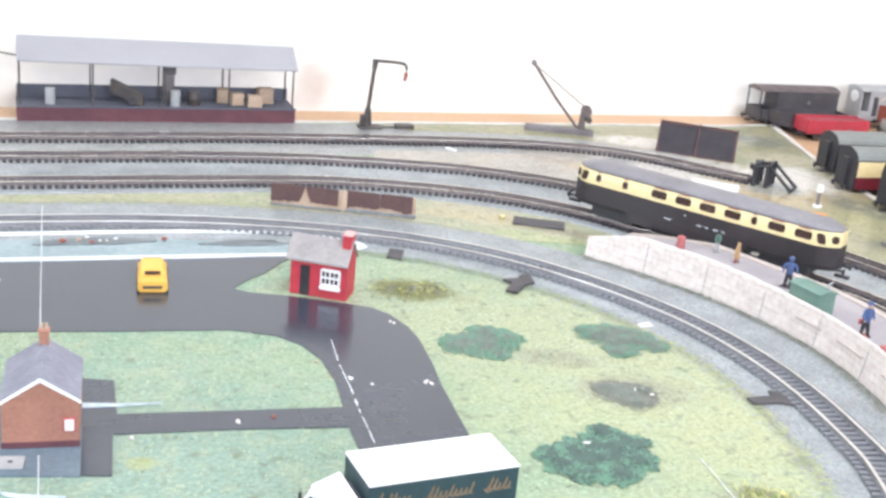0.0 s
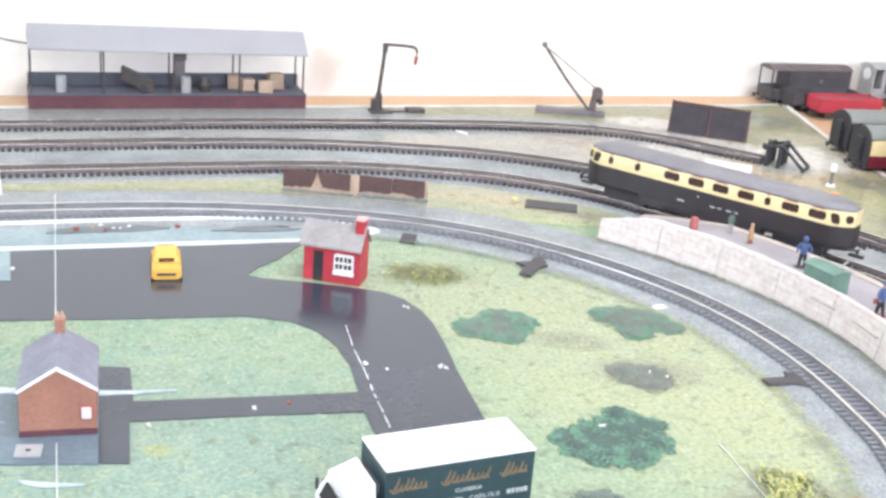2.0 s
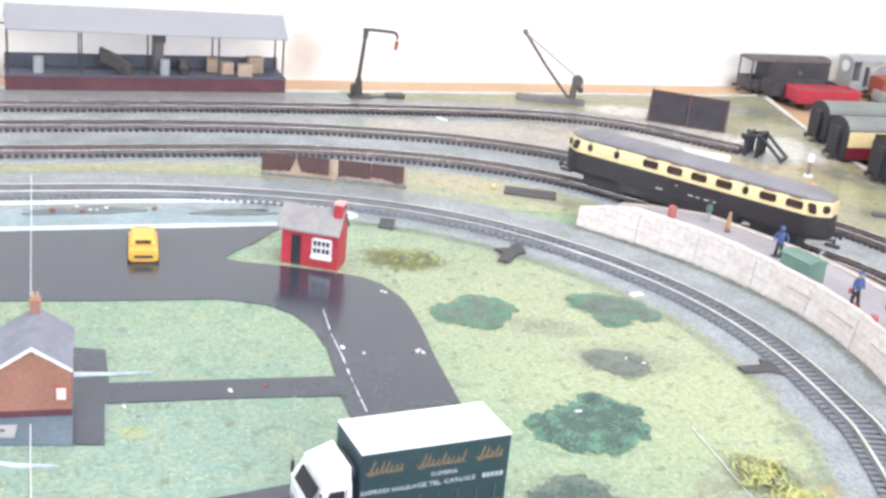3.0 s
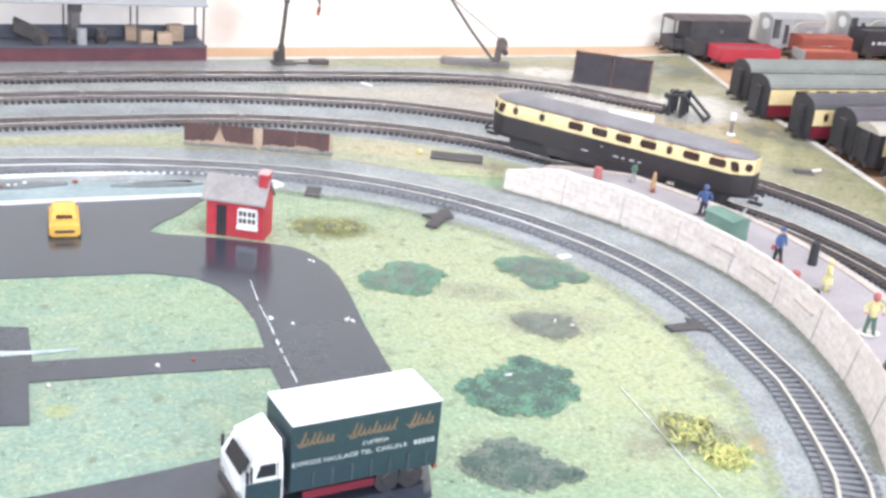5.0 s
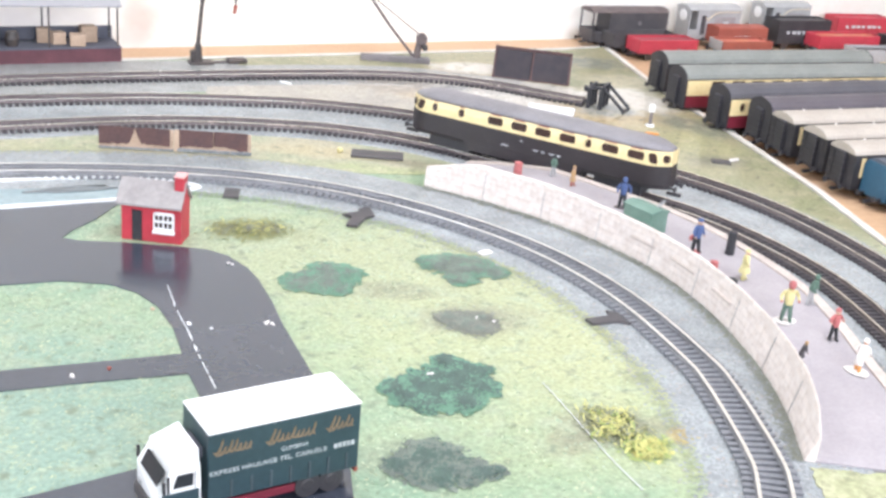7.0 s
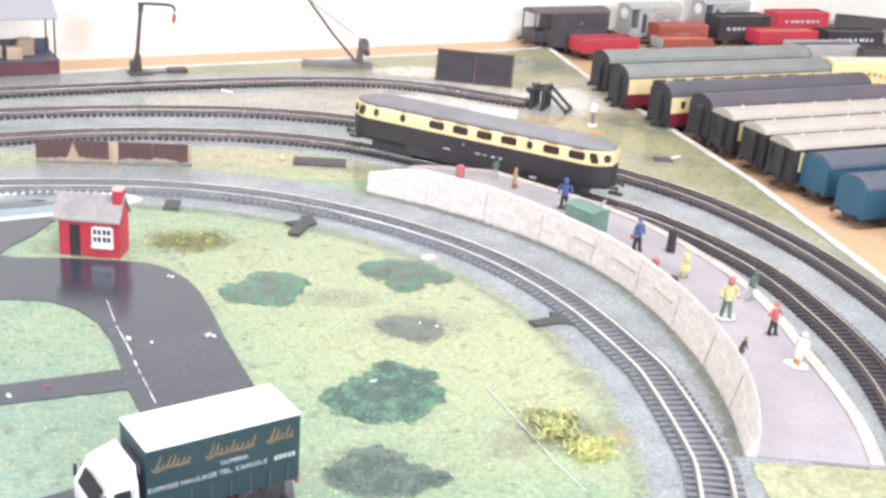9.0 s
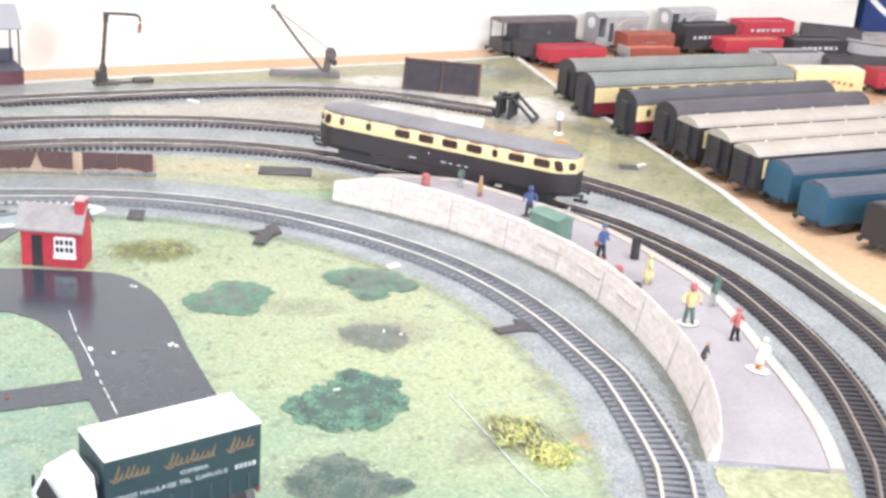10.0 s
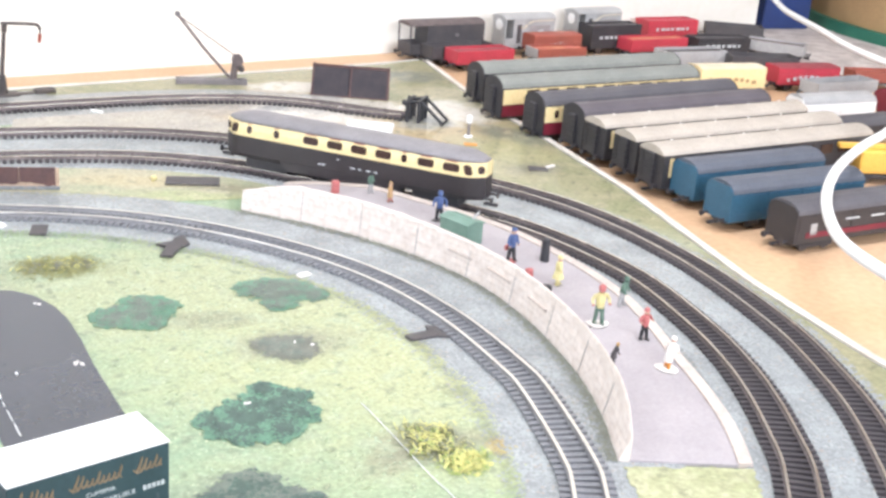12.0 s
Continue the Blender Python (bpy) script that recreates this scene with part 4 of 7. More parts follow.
def strands(parent, spots, count, seed, h, mats):
    """Loose curling fibres of flock lying over a bush, as one part of it."""
    rnd = random.Random(seed)
    cx, cy = parent.matrix_world.translation.x, parent.matrix_world.translation.y
    verts, faces, which = [], [], []
    for k in range(count):
        ex, ey, r = spots[k % len(spots)]
        x, y = rnd.gauss(ex, r * 0.55) - cx, rnd.gauss(ey, r * 0.45) - cy
        a, bend, step, wide = rnd.uniform(0, 6.28), rnd.uniform(-0.9, 0.9), rnd.uniform(0.0007, 0.0017), rnd.uniform(0.00022, 0.00050)
        mi = 0 if rnd.random() < 0.55 else rnd.randrange(1, len(mats))
        for j in range(7):
            z = 0.0012 + h * math.sin(math.pi * j / 6) * rnd.uniform(0.7, 1.0)
            dx, dy = -math.sin(a) * wide, math.cos(a) * wide
            n = len(verts)
            verts += [(x + dx, y + dy, z), (x - dx, y - dy, z + wide * 0.5)]
            if j:
                faces.append((n - 2, n - 1, n + 1, n))
                which.append(mi)
            x, y, a = x + step * math.cos(a), y + step * math.sin(a), a + bend * rnd.uniform(0.3, 1.0)
    me = bpy.data.meshes.new("flock_cover")
    me.from_pydata(verts, [], faces)
    for mt in mats:
        me.materials.append(M[mt])
    me.polygons.foreach_set("material_index", which)
    ob = new("flock_cover", me)
    ob.parent = parent
    return ob


YELLOW = [(0.3709, 0.4699, 0.0090), (0.3722, 0.4593, 0.0100), (0.3641, 0.4521, 0.0080), (0.3832, 0.4630, 0.0065), (0.3760, 0.4480, 0.0090)]
k = bush(YELLOW, 0.0008, [M["flock_olive"], M["flock_thin"]], "bright yellow stringy flock bush on the grass", 17, 420, 0.40, rim=0.3)
strands(k, YELLOW, 150, 170, 0.0022, ("bush_yellow", "bush_lime", "flock_thin", "flock_olive"))
YELLOW = [(0.3736, 0.4342, 0.0088), (0.3824, 0.4339, 0.0078), (0.3771, 0.4280, 0.0060)]
k = bush(YELLOW, 0.0016, [M["bush_yellow"], M["bush_lime"]], "small bright yellow flock clump", 18, 420, 0.35, rim=0.2)
strands(k, YELLOW, 100, 180, 0.0022, ("bush_yellow", "bush_lime", "bush_yellow"))
THIN = [(0.2638, 0.7868, 0.0124), (0.2798, 0.7796, 0.0130), (0.2926, 0.7811, 0.0110)]
strands(thin, THIN, 110, 160, 0.0016, ("flock_olive", "bush_yellow", "bush_dull"))


def grass_tufts():
    """Short static grass over the green; kept off roads, canal and tracks."""
    rnd = random.Random(21)
    road = [Vector(p) for p in ROAD]

    def inside(x, y):
        hit = False
        for a, c in zip(road, road[1:] + road[:1]):
            if (a.y > y) != (c.y > y) and x < (c.x - a.x) * (y - a.y) / (c.y - a.y) + a.x:
                hit = not hit
        return hit

    verts, faces = [], []
    tries = 0
    while len(faces) < 14000 and tries < 60000:
        tries += 1
        x, y = rnd.uniform(-0.25, 0.46), rnd.uniform(0.40, 0.87)
        if math.hypot(x - 0.105, y - 0.585) > 0.322 and x > 0.1 or inside(x, y) or (x < 0.25 and y > 0.855) or y > 0.90:
            continue
        a, h = rnd.uniform(0, 6.28), rnd.uniform(0.0002, 0.0007)
        w = rnd.uniform(0.0006, 0.0016)
        k = len(verts)
        lean = rnd.uniform(-0.0012, 0.0012), rnd.uniform(-0.0012, 0.0012)
        verts += [(x - w * math.cos(a), y - w * math.sin(a), 0), (x + w * math.cos(a), y + w * math.sin(a), 0), (x + lean[0], y + lean[1], h)]
        faces.append((k, k + 1, k + 2))
    me = bpy.data.meshes.new("grass_tufts")
    me.from_pydata(verts, [], faces)
    me.materials.append(M["tuft"])
    tagged(new("grass_tufts", me), "short pale green static grass on the board", "grass", kind="stuff")


grass_tufts()

# ---------------------------------------------------------------- platform
PIN = spline([(0.4469, 0.8412), (0.4783, 0.7947), (0.503, 0.748), (0.5180, 0.706), (0.527, 0.666), (0.5305, 0.6327), (0.5293, 0.600), (0.5230, 0.5592), (0.5140, 0.5235), (0.4976, 0.4758), (0.4752, 0.431), (0.4505, 0.3927)], 0.01)
POUT = spline([(0.506, 0.872), (0.526, 0.848), (0.558, 0.784), (0.592, 0.680), (0.592, 0.580), (0.5745, 0.502), (0.5605, 0.462), (0.548, 0.425), (0.536, 0.396), (0.527, 0.379), (0.518, 0.3645), (0.5106, 0.3541)], 0.01)


def along(line, s):
    q = s * (len(line) - 1)
    i = min(int(q), len(line) - 2)
    return line[i].lerp(line[i + 1], q - i)


def ease(points, s):
    for (a, u), (c, v) in zip(points, points[1:]):
        if s <= c:
            k = (s - a) / (c - a)
            return u + (v - u) * k
    return points[-1][1]


PN = 64
TOP = [(0, 0.008), (0.14, 0.0195), (0.66, 0.0195), (1, 0.0022)]
WALL = [(0, 0.0170), (0.05, 0.0245), (0.095, 0.0292), (0.25, 0.0290), (0.40, 0.0272), (0.62, 0.0282), (0.90, 0.0292), (0.955, 0.0262), (1, 0.0150)]
plat = thing("platform", pose(0, 0, 0), "curved station platform with pale stone wall and ramped ends", "platform")
b = bmesh.new()
rows = []
for k in range(PN + 1):
    s = k / PN
    i, o, z = along(PIN, s), along(POUT, s), ease(TOP, s)
    u = (o - i).normalized()
    e0, e1 = i + u * 0.0042, o - u * 0.0080
    rows.append([b.verts.new((e0.x, e0.y, 0.0)), b.verts.new((e0.x, e0.y, z)), b.verts.new((e1.x, e1.y, z)), b.verts.new((e1.x, e1.y, 0.0))])
for p, q in zip(rows, rows[1:]):
    for j in range(3):
        b.faces.new((p[j], p[j + 1], q[j + 1], q[j]))
b.faces.new(rows[0][::-1])
b.faces.new(rows[-1])
part("surface", b, M["tarmac"], plat, "smooth grey platform surface")
b = bmesh.new()
rows = []
for k in range(PN + 1):
    s = k / PN
    i, o, z = along(PIN, s), along(POUT, s), ease(TOP, s)
    u = (o - i).normalized()
    e0, e1 = o - u * 0.0083, o
    rows.append([b.verts.new((e0.x, e0.y, 0.0)), b.verts.new((e0.x, e0.y, z + 0.0010)), b.verts.new((e1.x - u.x * 0.0008, e1.y - u.y * 0.0008, z + 0.0010)), b.verts.new((e1.x, e1.y, z + 0.0002)), b.verts.new((e1.x, e1.y, 0.0))])
for p, q in zip(rows, rows[1:]):
    for j in range(4):
        b.faces.new((p[j], p[j + 1], q[j + 1], q[j]))
b.faces.new(rows[0][::-1])
b.faces.new(rows[-1])
part("coping", b, M["plat_edge"], plat, "cream painted coping along the track side")
SEGS = 9


def wall_lean(s):
    """How far the card wall's top leans in over its foot, most towards the ramp."""
    return 0.0022 + 0.0040 * min(1.0, max(0.0, (s - 0.35) / 0.4))


for n in range(SEGS):
    b = bmesh.new()
    rows = []
    uvs, run = {}, n * 0.0137
    for k in range(9):
        s = (n + k / 8 * 0.992 + 0.004) / SEGS
        i, o, z = along(PIN, s), along(POUT, s), ease(WALL, s)
        u = (o - i).normalized()
        z += 0.0007 * noise.noise(Vector((s * 42, 1.7, 0)))
        e0, e1, lean = i - u * (0.0005 + 0.32 * wall_lean(s)), i + u * 0.0046, u * wall_lean(s)
        g0, g1 = e0 + lean, e0 + lean + u * 0.0006
        rows.append([b.verts.new((e0.x, e0.y, 0.0)), b.verts.new((g0.x, g0.y, z - 0.0008)), b.verts.new((g1.x, g1.y, z)), b.verts.new((e1.x, e1.y, z - 0.0003)), b.verts.new((e1.x, e1.y, 0.0))])
        if k:
            run += (rows[-1][0].co - rows[-2][0].co).length
        for v, up in zip(rows[-1], (0.0, z, z + 0.001, z + 0.0067, z * 2 + 0.0067)):
            uvs[v] = (run, up)
    for p, q in zip(rows, rows[1:]):
        for j in range(4):
            b.faces.new((p[j], p[j + 1], q[j + 1], q[j]))
    b.faces.new(rows[0][::-1])
    b.faces.new(rows[-1])
    layer = b.loops.layers.uv.new("run")
    for f in b.faces:
        for lp in f.loops:
            lp[layer].uv = uvs[lp.vert]
    part("wall_panel", b, M["stone"], plat, "pale mottled stone-print card wall panel" if n == 0 else "")

for n in range(1, SEGS):
    i, o = along(PIN, n / SEGS), along(POUT, n / SEGS)
    u = (o - i).normalized()
    zz = ease(WALL, n / SEGS)
    part("joint_strip", rod(bmesh.new(), (i.x - u.x * (0.0006 + 0.32 * wall_lean(n / SEGS)), i.y - u.y * (0.0006 + 0.32 * wall_lean(n / SEGS)), 0.001), (i.x - u.x * (0.0006 - 0.48 * wall_lean(n / SEGS)), i.y - u.y * (0.0006 - 0.48 * wall_lean(n / SEGS)), zz * 0.8), 0.00026, seg=6), M["wagongrey"], plat)
for s0, s1 in ((0.40, 0.46), (0.49, 0.56), (0.60, 0.66)):
    b = bmesh.new()
    for k in range(6):
        p0, p1 = along(PIN, s0 + (s1 - s0) * k / 6), along(PIN, s0 + (s1 - s0) * (k + 1) / 6)
        nn = (p0 - along(POUT, s0 + (s1 - s0) * k / 6)).normalized()
        ring = [b.verts.new((p0.x + nn.x * o, p0.y + nn.y * o, z)) for o, z in ((-0.0012, 0.0150), (0.0008, 0.0152), (0.0006, 0.0168), (-0.0014, 0.0170))]
        if k:
            for q in range(4):
                b.faces.new((last[q], last[(q + 1) % 4], ring[(q + 1) % 4], ring[q]))
        else:
            b.faces.new(ring[::-1])
        last = ring
    b.faces.new(last)
    part("string_course", b, M["plat_edge"], plat)

# Dull olive flakes, densest at the wall's foot, imitate the shade there.
rnd = random.Random(77)
verts, faces = [], []
for k in range(2600):
    i0 = rnd.random()
    i, o = along(PIN, i0), along(POUT, i0)
    u = (i - o).normalized()
    d = 0.0013 + abs(rnd.gauss(0, 0.0042))
    x, y, r, n = i.x + u.x * d, i.y + u.y * d, rnd.uniform(0.0004, 0.0013), len(verts)
    h = 0.0013 + rnd.uniform(0, 0.0005)
    verts += [(x + r * math.cos(a + k), y + r * math.sin(a + k), h) for a in (0, 1.3, 2.6, 3.9, 5.1)]
    faces.append((n, n + 1, n + 2, n + 3, n + 4))
me = bpy.data.meshes.new("moss")
me.from_pydata(verts, [], faces)
me.materials.append(M["bush_dull"])
tagged(new("moss", me), "dull olive flakes imitating shade along the foot of the platform wall", "moss", kind="stuff")

# green lamp hut and the figures
t = thing("platform_hut", pose(0.5405, 0.6690, 0.0195, 0, 0, -80), "plain green wooden storage hut on the platform", "hut")
part("hut_body", boxed(-0.0142, 0.0142, -0.0084, 0.0084, 0, 0.0160, 0.0004), M["green"], t)
b = bmesh.new()
prism(b, [(-0.0092, 0.0158), (0.0092, 0.0158), (0.0092, 0.0168), (0, 0.0188), (-0.0092, 0.0168)], -0.0150, 0.0150)
part("roof", b, M["green"], t, "pale green low-pitched roof")
part("vent_pipe", rod(bmesh.new(), (0.006, 0.005, 0.0170), (0.009, 0.009, 0.0235), 0.0009), M["wagongrey"], t)


def figurine(c, h, mats, label, turn=0.0, base=None, z=0.0185, stance=(0.0, 0.0, 0.0)):
    """A plain painted model figure in one mesh. stance: forward lean, spread of the arms, width of the coat's skirt."""
    b = bmesh.new()
    s = h / 0.024
    lean, arms, skirt = stance
    rod(b, (-0.0019 * s, 0.0012 * s, 0.0004), (-0.0010 * s, 0, 0.0115 * s), 0.0010 * s, 0.0015 * s, 8, 0)
    rod(b, (0.0021 * s, -0.0014 * s, 0.0004), (0.0010 * s, 0, 0.0115 * s), 0.0010 * s, 0.0015 * s, 8, 0)
    for x, y in ((-0.0019, 0.0004), (0.0021, -0.0022)):
        ball(b, (x * s, y * s, 0.0008 * s), 0.0012 * s, 0, sx=0.8, sy=1.5, sz=0.7, sub=1)
    if skirt:
        rod(b, (0, 0, 0.0060 * s), (0, 0, 0.0125 * s), (0.0026 + skirt) * s, 0.0025 * s, 12, 1)
    top = (0, -lean * s, 0.0186 * s)
    rod(b, (0, 0, 0.0105 * s), (0, -lean * 0.55 * s, 0.0150 * s), 0.0023 * s, 0.0027 * s, 12, 1)
    rod(b, (0, -lean * 0.55 * s, 0.0148 * s), top, 0.0028 * s, 0.0022 * s, 12, 1)
    ball(b, (0, top[1], 0.0180 * s), 0.0030 * s, 1, sy=0.7, sz=0.5, sub=1)
    for d in (-1, 1):
        hand = (d * (0.0042 + arms * 0.5) * s, top[1] - 0.0016 * s, (0.0116 + arms) * s)
        elbow = (d * (0.0044 + arms * 0.35) * s, top[1] + 0.0002 * s, (0.0148 + arms * 0.3) * s)
        rod(b, (d * 0.0029 * s, top[1], 0.0182 * s), elbow, 0.0010 * s, 0.0009 * s, 8, 1)
        rod(b, elbow, hand, 0.0009 * s, 0.0007 * s, 8, 1)
        ball(b, hand, 0.0009 * s, 2, sub=1)
    ball(b, (0, top[1] - 0.0004 * s, 0.0212 * s), 0.0019 * s, 2, sz=1.15)
    rod(b, (0, top[1] - 0.0004 * s, 0.0219 * s), (0, top[1] - 0.0003 * s, 0.0237 * s), 0.0022 * s, 0.0015 * s, 10, 1 if mats[2] == "flesh" else 2)
    if base:
        r = 0.0075 if base == "fwhite" else 0.0048
        slab(b, [(r * (1 + 0.18 * math.sin(3 * k + h * 900)) * math.cos(k), r * 0.8 * math.sin(k)) for k in (0, 0.6, 1.3, 1.9, 2.6, 3.3, 4.0, 4.7, 5.5)], 0, 0.0008, 3)
    ob = part("figurine", b, [M[k] for k in mats] + ([M[base]] if base else []), smooth=False)
    ob.matrix_world = pose(c[0], c[1], z, 0, 0, turn)
    return tagged(ob, label, "figurine", "platform figures")


def ztop(x, y):
    """The platform surface's height at a place."""
    best = min(range(PN + 1), key=lambda k: (along(PIN, k / PN).lerp(along(POUT, k / PN), 0.5) - Vector((x, y))).length)
    return ease(TOP, best / PN)


for x, y, h, ms, lab, turn, base, stance in [
    (0.5363, 0.7895, 0.019, ("wagongrey", "fgreen", "fblack"), "small dark green painted model figure on the platform", 20, None, (0, 0, 0)),
    (0.5395, 0.7650, 0.017, ("bauxite", "tan", "flesh"), "small brown painted model figure on the platform", 40, None, (0, 0, 0.0012)),
    (0.5500, 0.7110, 0.025, ("fblack", "fblue", "fblue"), "dark blue uniformed model figure beside the green hut", -30, "wagondark", (0.0008, 0.001, 0)),
    (0.5482, 0.6180, 0.026, ("fblack", "fblue", "flesh"), "blue-coated model figure with a red bag on the platform", 10, "fred", (0.0005, 0, 0)),
    (0.5498, 0.5680, 0.022, ("fyellow", "fyellow", "flesh"), "yellow-coated model figure on the platform", 60, None, (0, 0.0008, 0.0018)),
    (0.5345, 0.5090, 0.028, ("fgreen", "fyellow", "fred"), "yellow-jacketed model figure standing on a pale base", -20, "fwhite", (0.0004, 0.0012, 0)),
    (0.5665, 0.5225, 0.022, ("wagongrey", "fgreen", "fgreen"), "grey and green model figure near the coping", 30, None, (0.0022, 0, 0)),
    (0.5490, 0.4820, 0.022, ("fblack", "fred", "flesh"), "red-shirted model figure with arms out", 0, None, (0, 0.0025, 0)),
    (0.5380, 0.4490, 0.0205, ("orange", "fwhite", "flesh"), "white-coated model figure bending over a white base", 105, "fwhite", (0.0042, 0.0006, 0.0006)),
    (0.5120, 0.4690, 0.0135, ("fblack", "wagondark", "tan"), "crouching dark model figure against the wall", 70, None, (0.003, 0, 0.0012)),
]:
    figurine((x, y), h, ms, lab, turn, base, ztop(x, y), stance)
bag = part("red_bag", boxed(-0.0022, 0.0022, -0.0012, 0.0012, 0, 0.0042, 0.0008), M["fred"])
bag.matrix_world = pose(0.5462, 0.6215, ztop(0.5462, 0.6215) + 0.0078, 0, 8, 25)
tagged(bag, "small red shoulder bag at the blue figure's side", "bag")
for x, y, r, h, mt, lab in [(0.5130, 0.8060, 0.0036, 0.0095, "fred", "red plastic marker post at the platform end"), (0.5425, 0.5900, 0.0030, 0.005, "fred", "small red ball-shaped suitcase on the platform"),
                            (0.5715, 0.6085, 0.0033, 0.0165, "fblack", "black litter bin at the platform edge"), (0.5375, 0.5650, 0.0040, 0.0028, "fblack", "small dark bag lying on the platform")]:
    b = bmesh.new()
    rod(b, (0, 0, 0), (0, 0, h), r, r * 0.9, 14)
    rod(b, (0, 0, h), (0, 0, h + 0.0006), r * 0.95, r * 0.6, 14)
    ob = part({"fred": "marker", "fblack": "bin"}[mt], b, M[mt])
    ob.matrix_world = pose(x, y, ztop(x, y))
    tagged(ob, lab, "marker" if mt == "fred" else "bin")

# ---------------------------------------------------------------- railcar
rc = thing("railcar", pose(0.5581, 0.8498, 0.0066, 0, 0, -57.2), "streamlined chocolate and cream railcar with grey roof on the track", "railcar")
HALF = 0.1225


def hull(profile, taper, x_in, x_end, drop=0.3):
    """A body drawn along x whose ends round in like a bullet nose."""
    b = bmesh.new()
    ks = [1 - (i / 9) ** 1.8 for i in range(10)]
    xs = [(-(x_in + (x_end - x_in) * i / 9), ks[i]) for i in range(9, -1, -1)] + [(x_in + (x_end - x_in) * i / 9, ks[i]) for i in range(10)]
    rings = []
    zl = min(z for _, z in profile)
    for x, k in xs:
        f, g = 1 - (1 - k) * taper, 1 - (1 - k) * drop
        rings.append([b.verts.new((x, y * f, zl + (z - zl) * g)) for y, z in profile])
    n = len(profile)
    for p, q in zip(rings, rings[1:]):
        for i in range(n):
            b.faces.new((p[i], p[(i + 1) % n], q[(i + 1) % n], q[i]))
    b.faces.new(rings[0][::-1])
    b.faces.new(rings[-1])
    return b


part("lower_body", hull([(-0.0160, 0.0108), (0.0160, 0.0108), (0.0179, 0.0145), (0.0182, 0.0305), (-0.0182, 0.0305), (-0.0179, 0.0145)], 0.62, 0.1035, HALF, 0.0), M["choc"], rc, "dark chocolate painted lower panels")
part("upper_body", hull([(-0.0182, 0.0305), (0.0182, 0.0305), (0.0181, 0.0365), (0.0172, 0.0425), (-0.0172, 0.0425), (-0.0181, 0.0365)], 0.62, 0.1035, HALF - 0.0005, 0.0), M["cream"], rc, "cream painted window band")
part("roof", hull([(-0.0173, 0.0425), (0.0173, 0.0425), (0.0158, 0.0455), (0.0115, 0.0478), (0.005, 0.0490), (-0.005, 0.0490), (-0.0115, 0.0478), (-0.0158, 0.0455)], 0.62, 0.100, HALF - 0.0015, 0.75), M["rcroof"], rc, "matt grey domed roof", True)


def pane(x, w, h, z, y, thick, corner):
    """A window pane with rounded corners standing in the body side."""
    pts = []
    for k in range(16):
        a = 2 * math.pi * (k + 0.5) / 16
        cx, cz = (w / 2 - corner) * (1 if math.cos(a) > 0 else -1), (h / 2 - corner) * (1 if math.sin(a) > 0 else -1)
        pts.append((cx + corner * math.cos(a), cz + corner * math.sin(a)))
    b = slab(bmesh.new(), pts, -thick, thick)
    for v in b.verts:
        v.co = Vector((x + v.co.x, y + v.co.z, z + v.co.y))
    return b


for sy in (-1, 1):
    for x, w, h in [(q + 0.003, w, h) for q, w, h in [(-0.0974, 0.0046, 0.0066), (-0.0707, 0.0050, 0.0066), (-0.0374, 0.0142, 0.0066), (-0.0145, 0.0142, 0.0066), (0.0080, 0.0142, 0.0066), (0.0307, 0.0142, 0.0066), (0.0498, 0.0048, 0.0066), (0.0692, 0.0142, 0.0066), (0.0918, 0.0142, 0.0066)]]:
        fr = part("window", pane(x, w, h, 0.0370, sy * 0.01795, 0.0006, 0.0021), M["glass"], rc)
        part("vent", boxed(x - w * 0.35, x + w * 0.35, sy * 0.01735 - 0.0004, sy * 0.01735 + 0.0004, 0.0418, 0.0425), M["bauxite"], fr)
    for sx in (-1, 1):
        b = pane(0, 0.0066, 0.0084, 0.0368, 0, 0.0006, 0.0022)
        for v in b.verts:
            v.co.x += (v.co.z - 0.0368) * -0.25 * sx
        cabw = part("cab_window", b, M["glass"], rc)
        cabw.matrix_basis = pose(sx * 0.1092, sy * 0.01690, 0, 0, 0, -sx * sy * 16)
for sx in (-1, 1):
    for y in (-0.0106, 0.0106):
        b = pane(0, 0.0060, 0.0064, 0.0368, 0, 0.0007, 0.0025)
        win = part("end_window", b, M["glass"], rc)
        win.matrix_basis = pose(sx * 0.1185, y, 0, 0, 0, -sx * (41 if y > 0 else -41))
    bg = part("bogie", boxed(sx * 0.080 - 0.021, sx * 0.080 + 0.021, -0.0125, 0.0125, 0.0012, 0.0110, 0.0008), M["black"], rc)
    for x in (-0.014, 0.014):
        for y in (-0.0083, 0.0083):
            part("wheel", rod(bmesh.new(), (sx * 0.080 + x, y - 0.0014, 0.0058), (sx * 0.080 + x, y + 0.0014, 0.0058), 0.0060, seg=16), M["iron"], bg)
    for y in (-0.0075, 0.0075):
        b = rod(bmesh.new(), (sx * (HALF - 0.004), y, 0.0125), (sx * (HALF + 0.0055), y, 0.0125), 0.0011)
        rod(b, (sx * (HALF + 0.0055), y, 0.0125), (sx * (HALF + 0.0065), y, 0.0125), 0.0026)
        part("buffer", b, M["black"], rc)
    part("coupling", boxed(sx * (HALF + 0.003) - 0.006, sx * (HALF + 0.003) + 0.006, -0.002, 0.002, 0.005, 0.0075, 0.0004), M["black"], rc)
part("underframe_box", boxed(-0.048, 0.048, -0.0130, 0.0130, 0.0035, 0.0110, 0.0008), M["black"], rc)
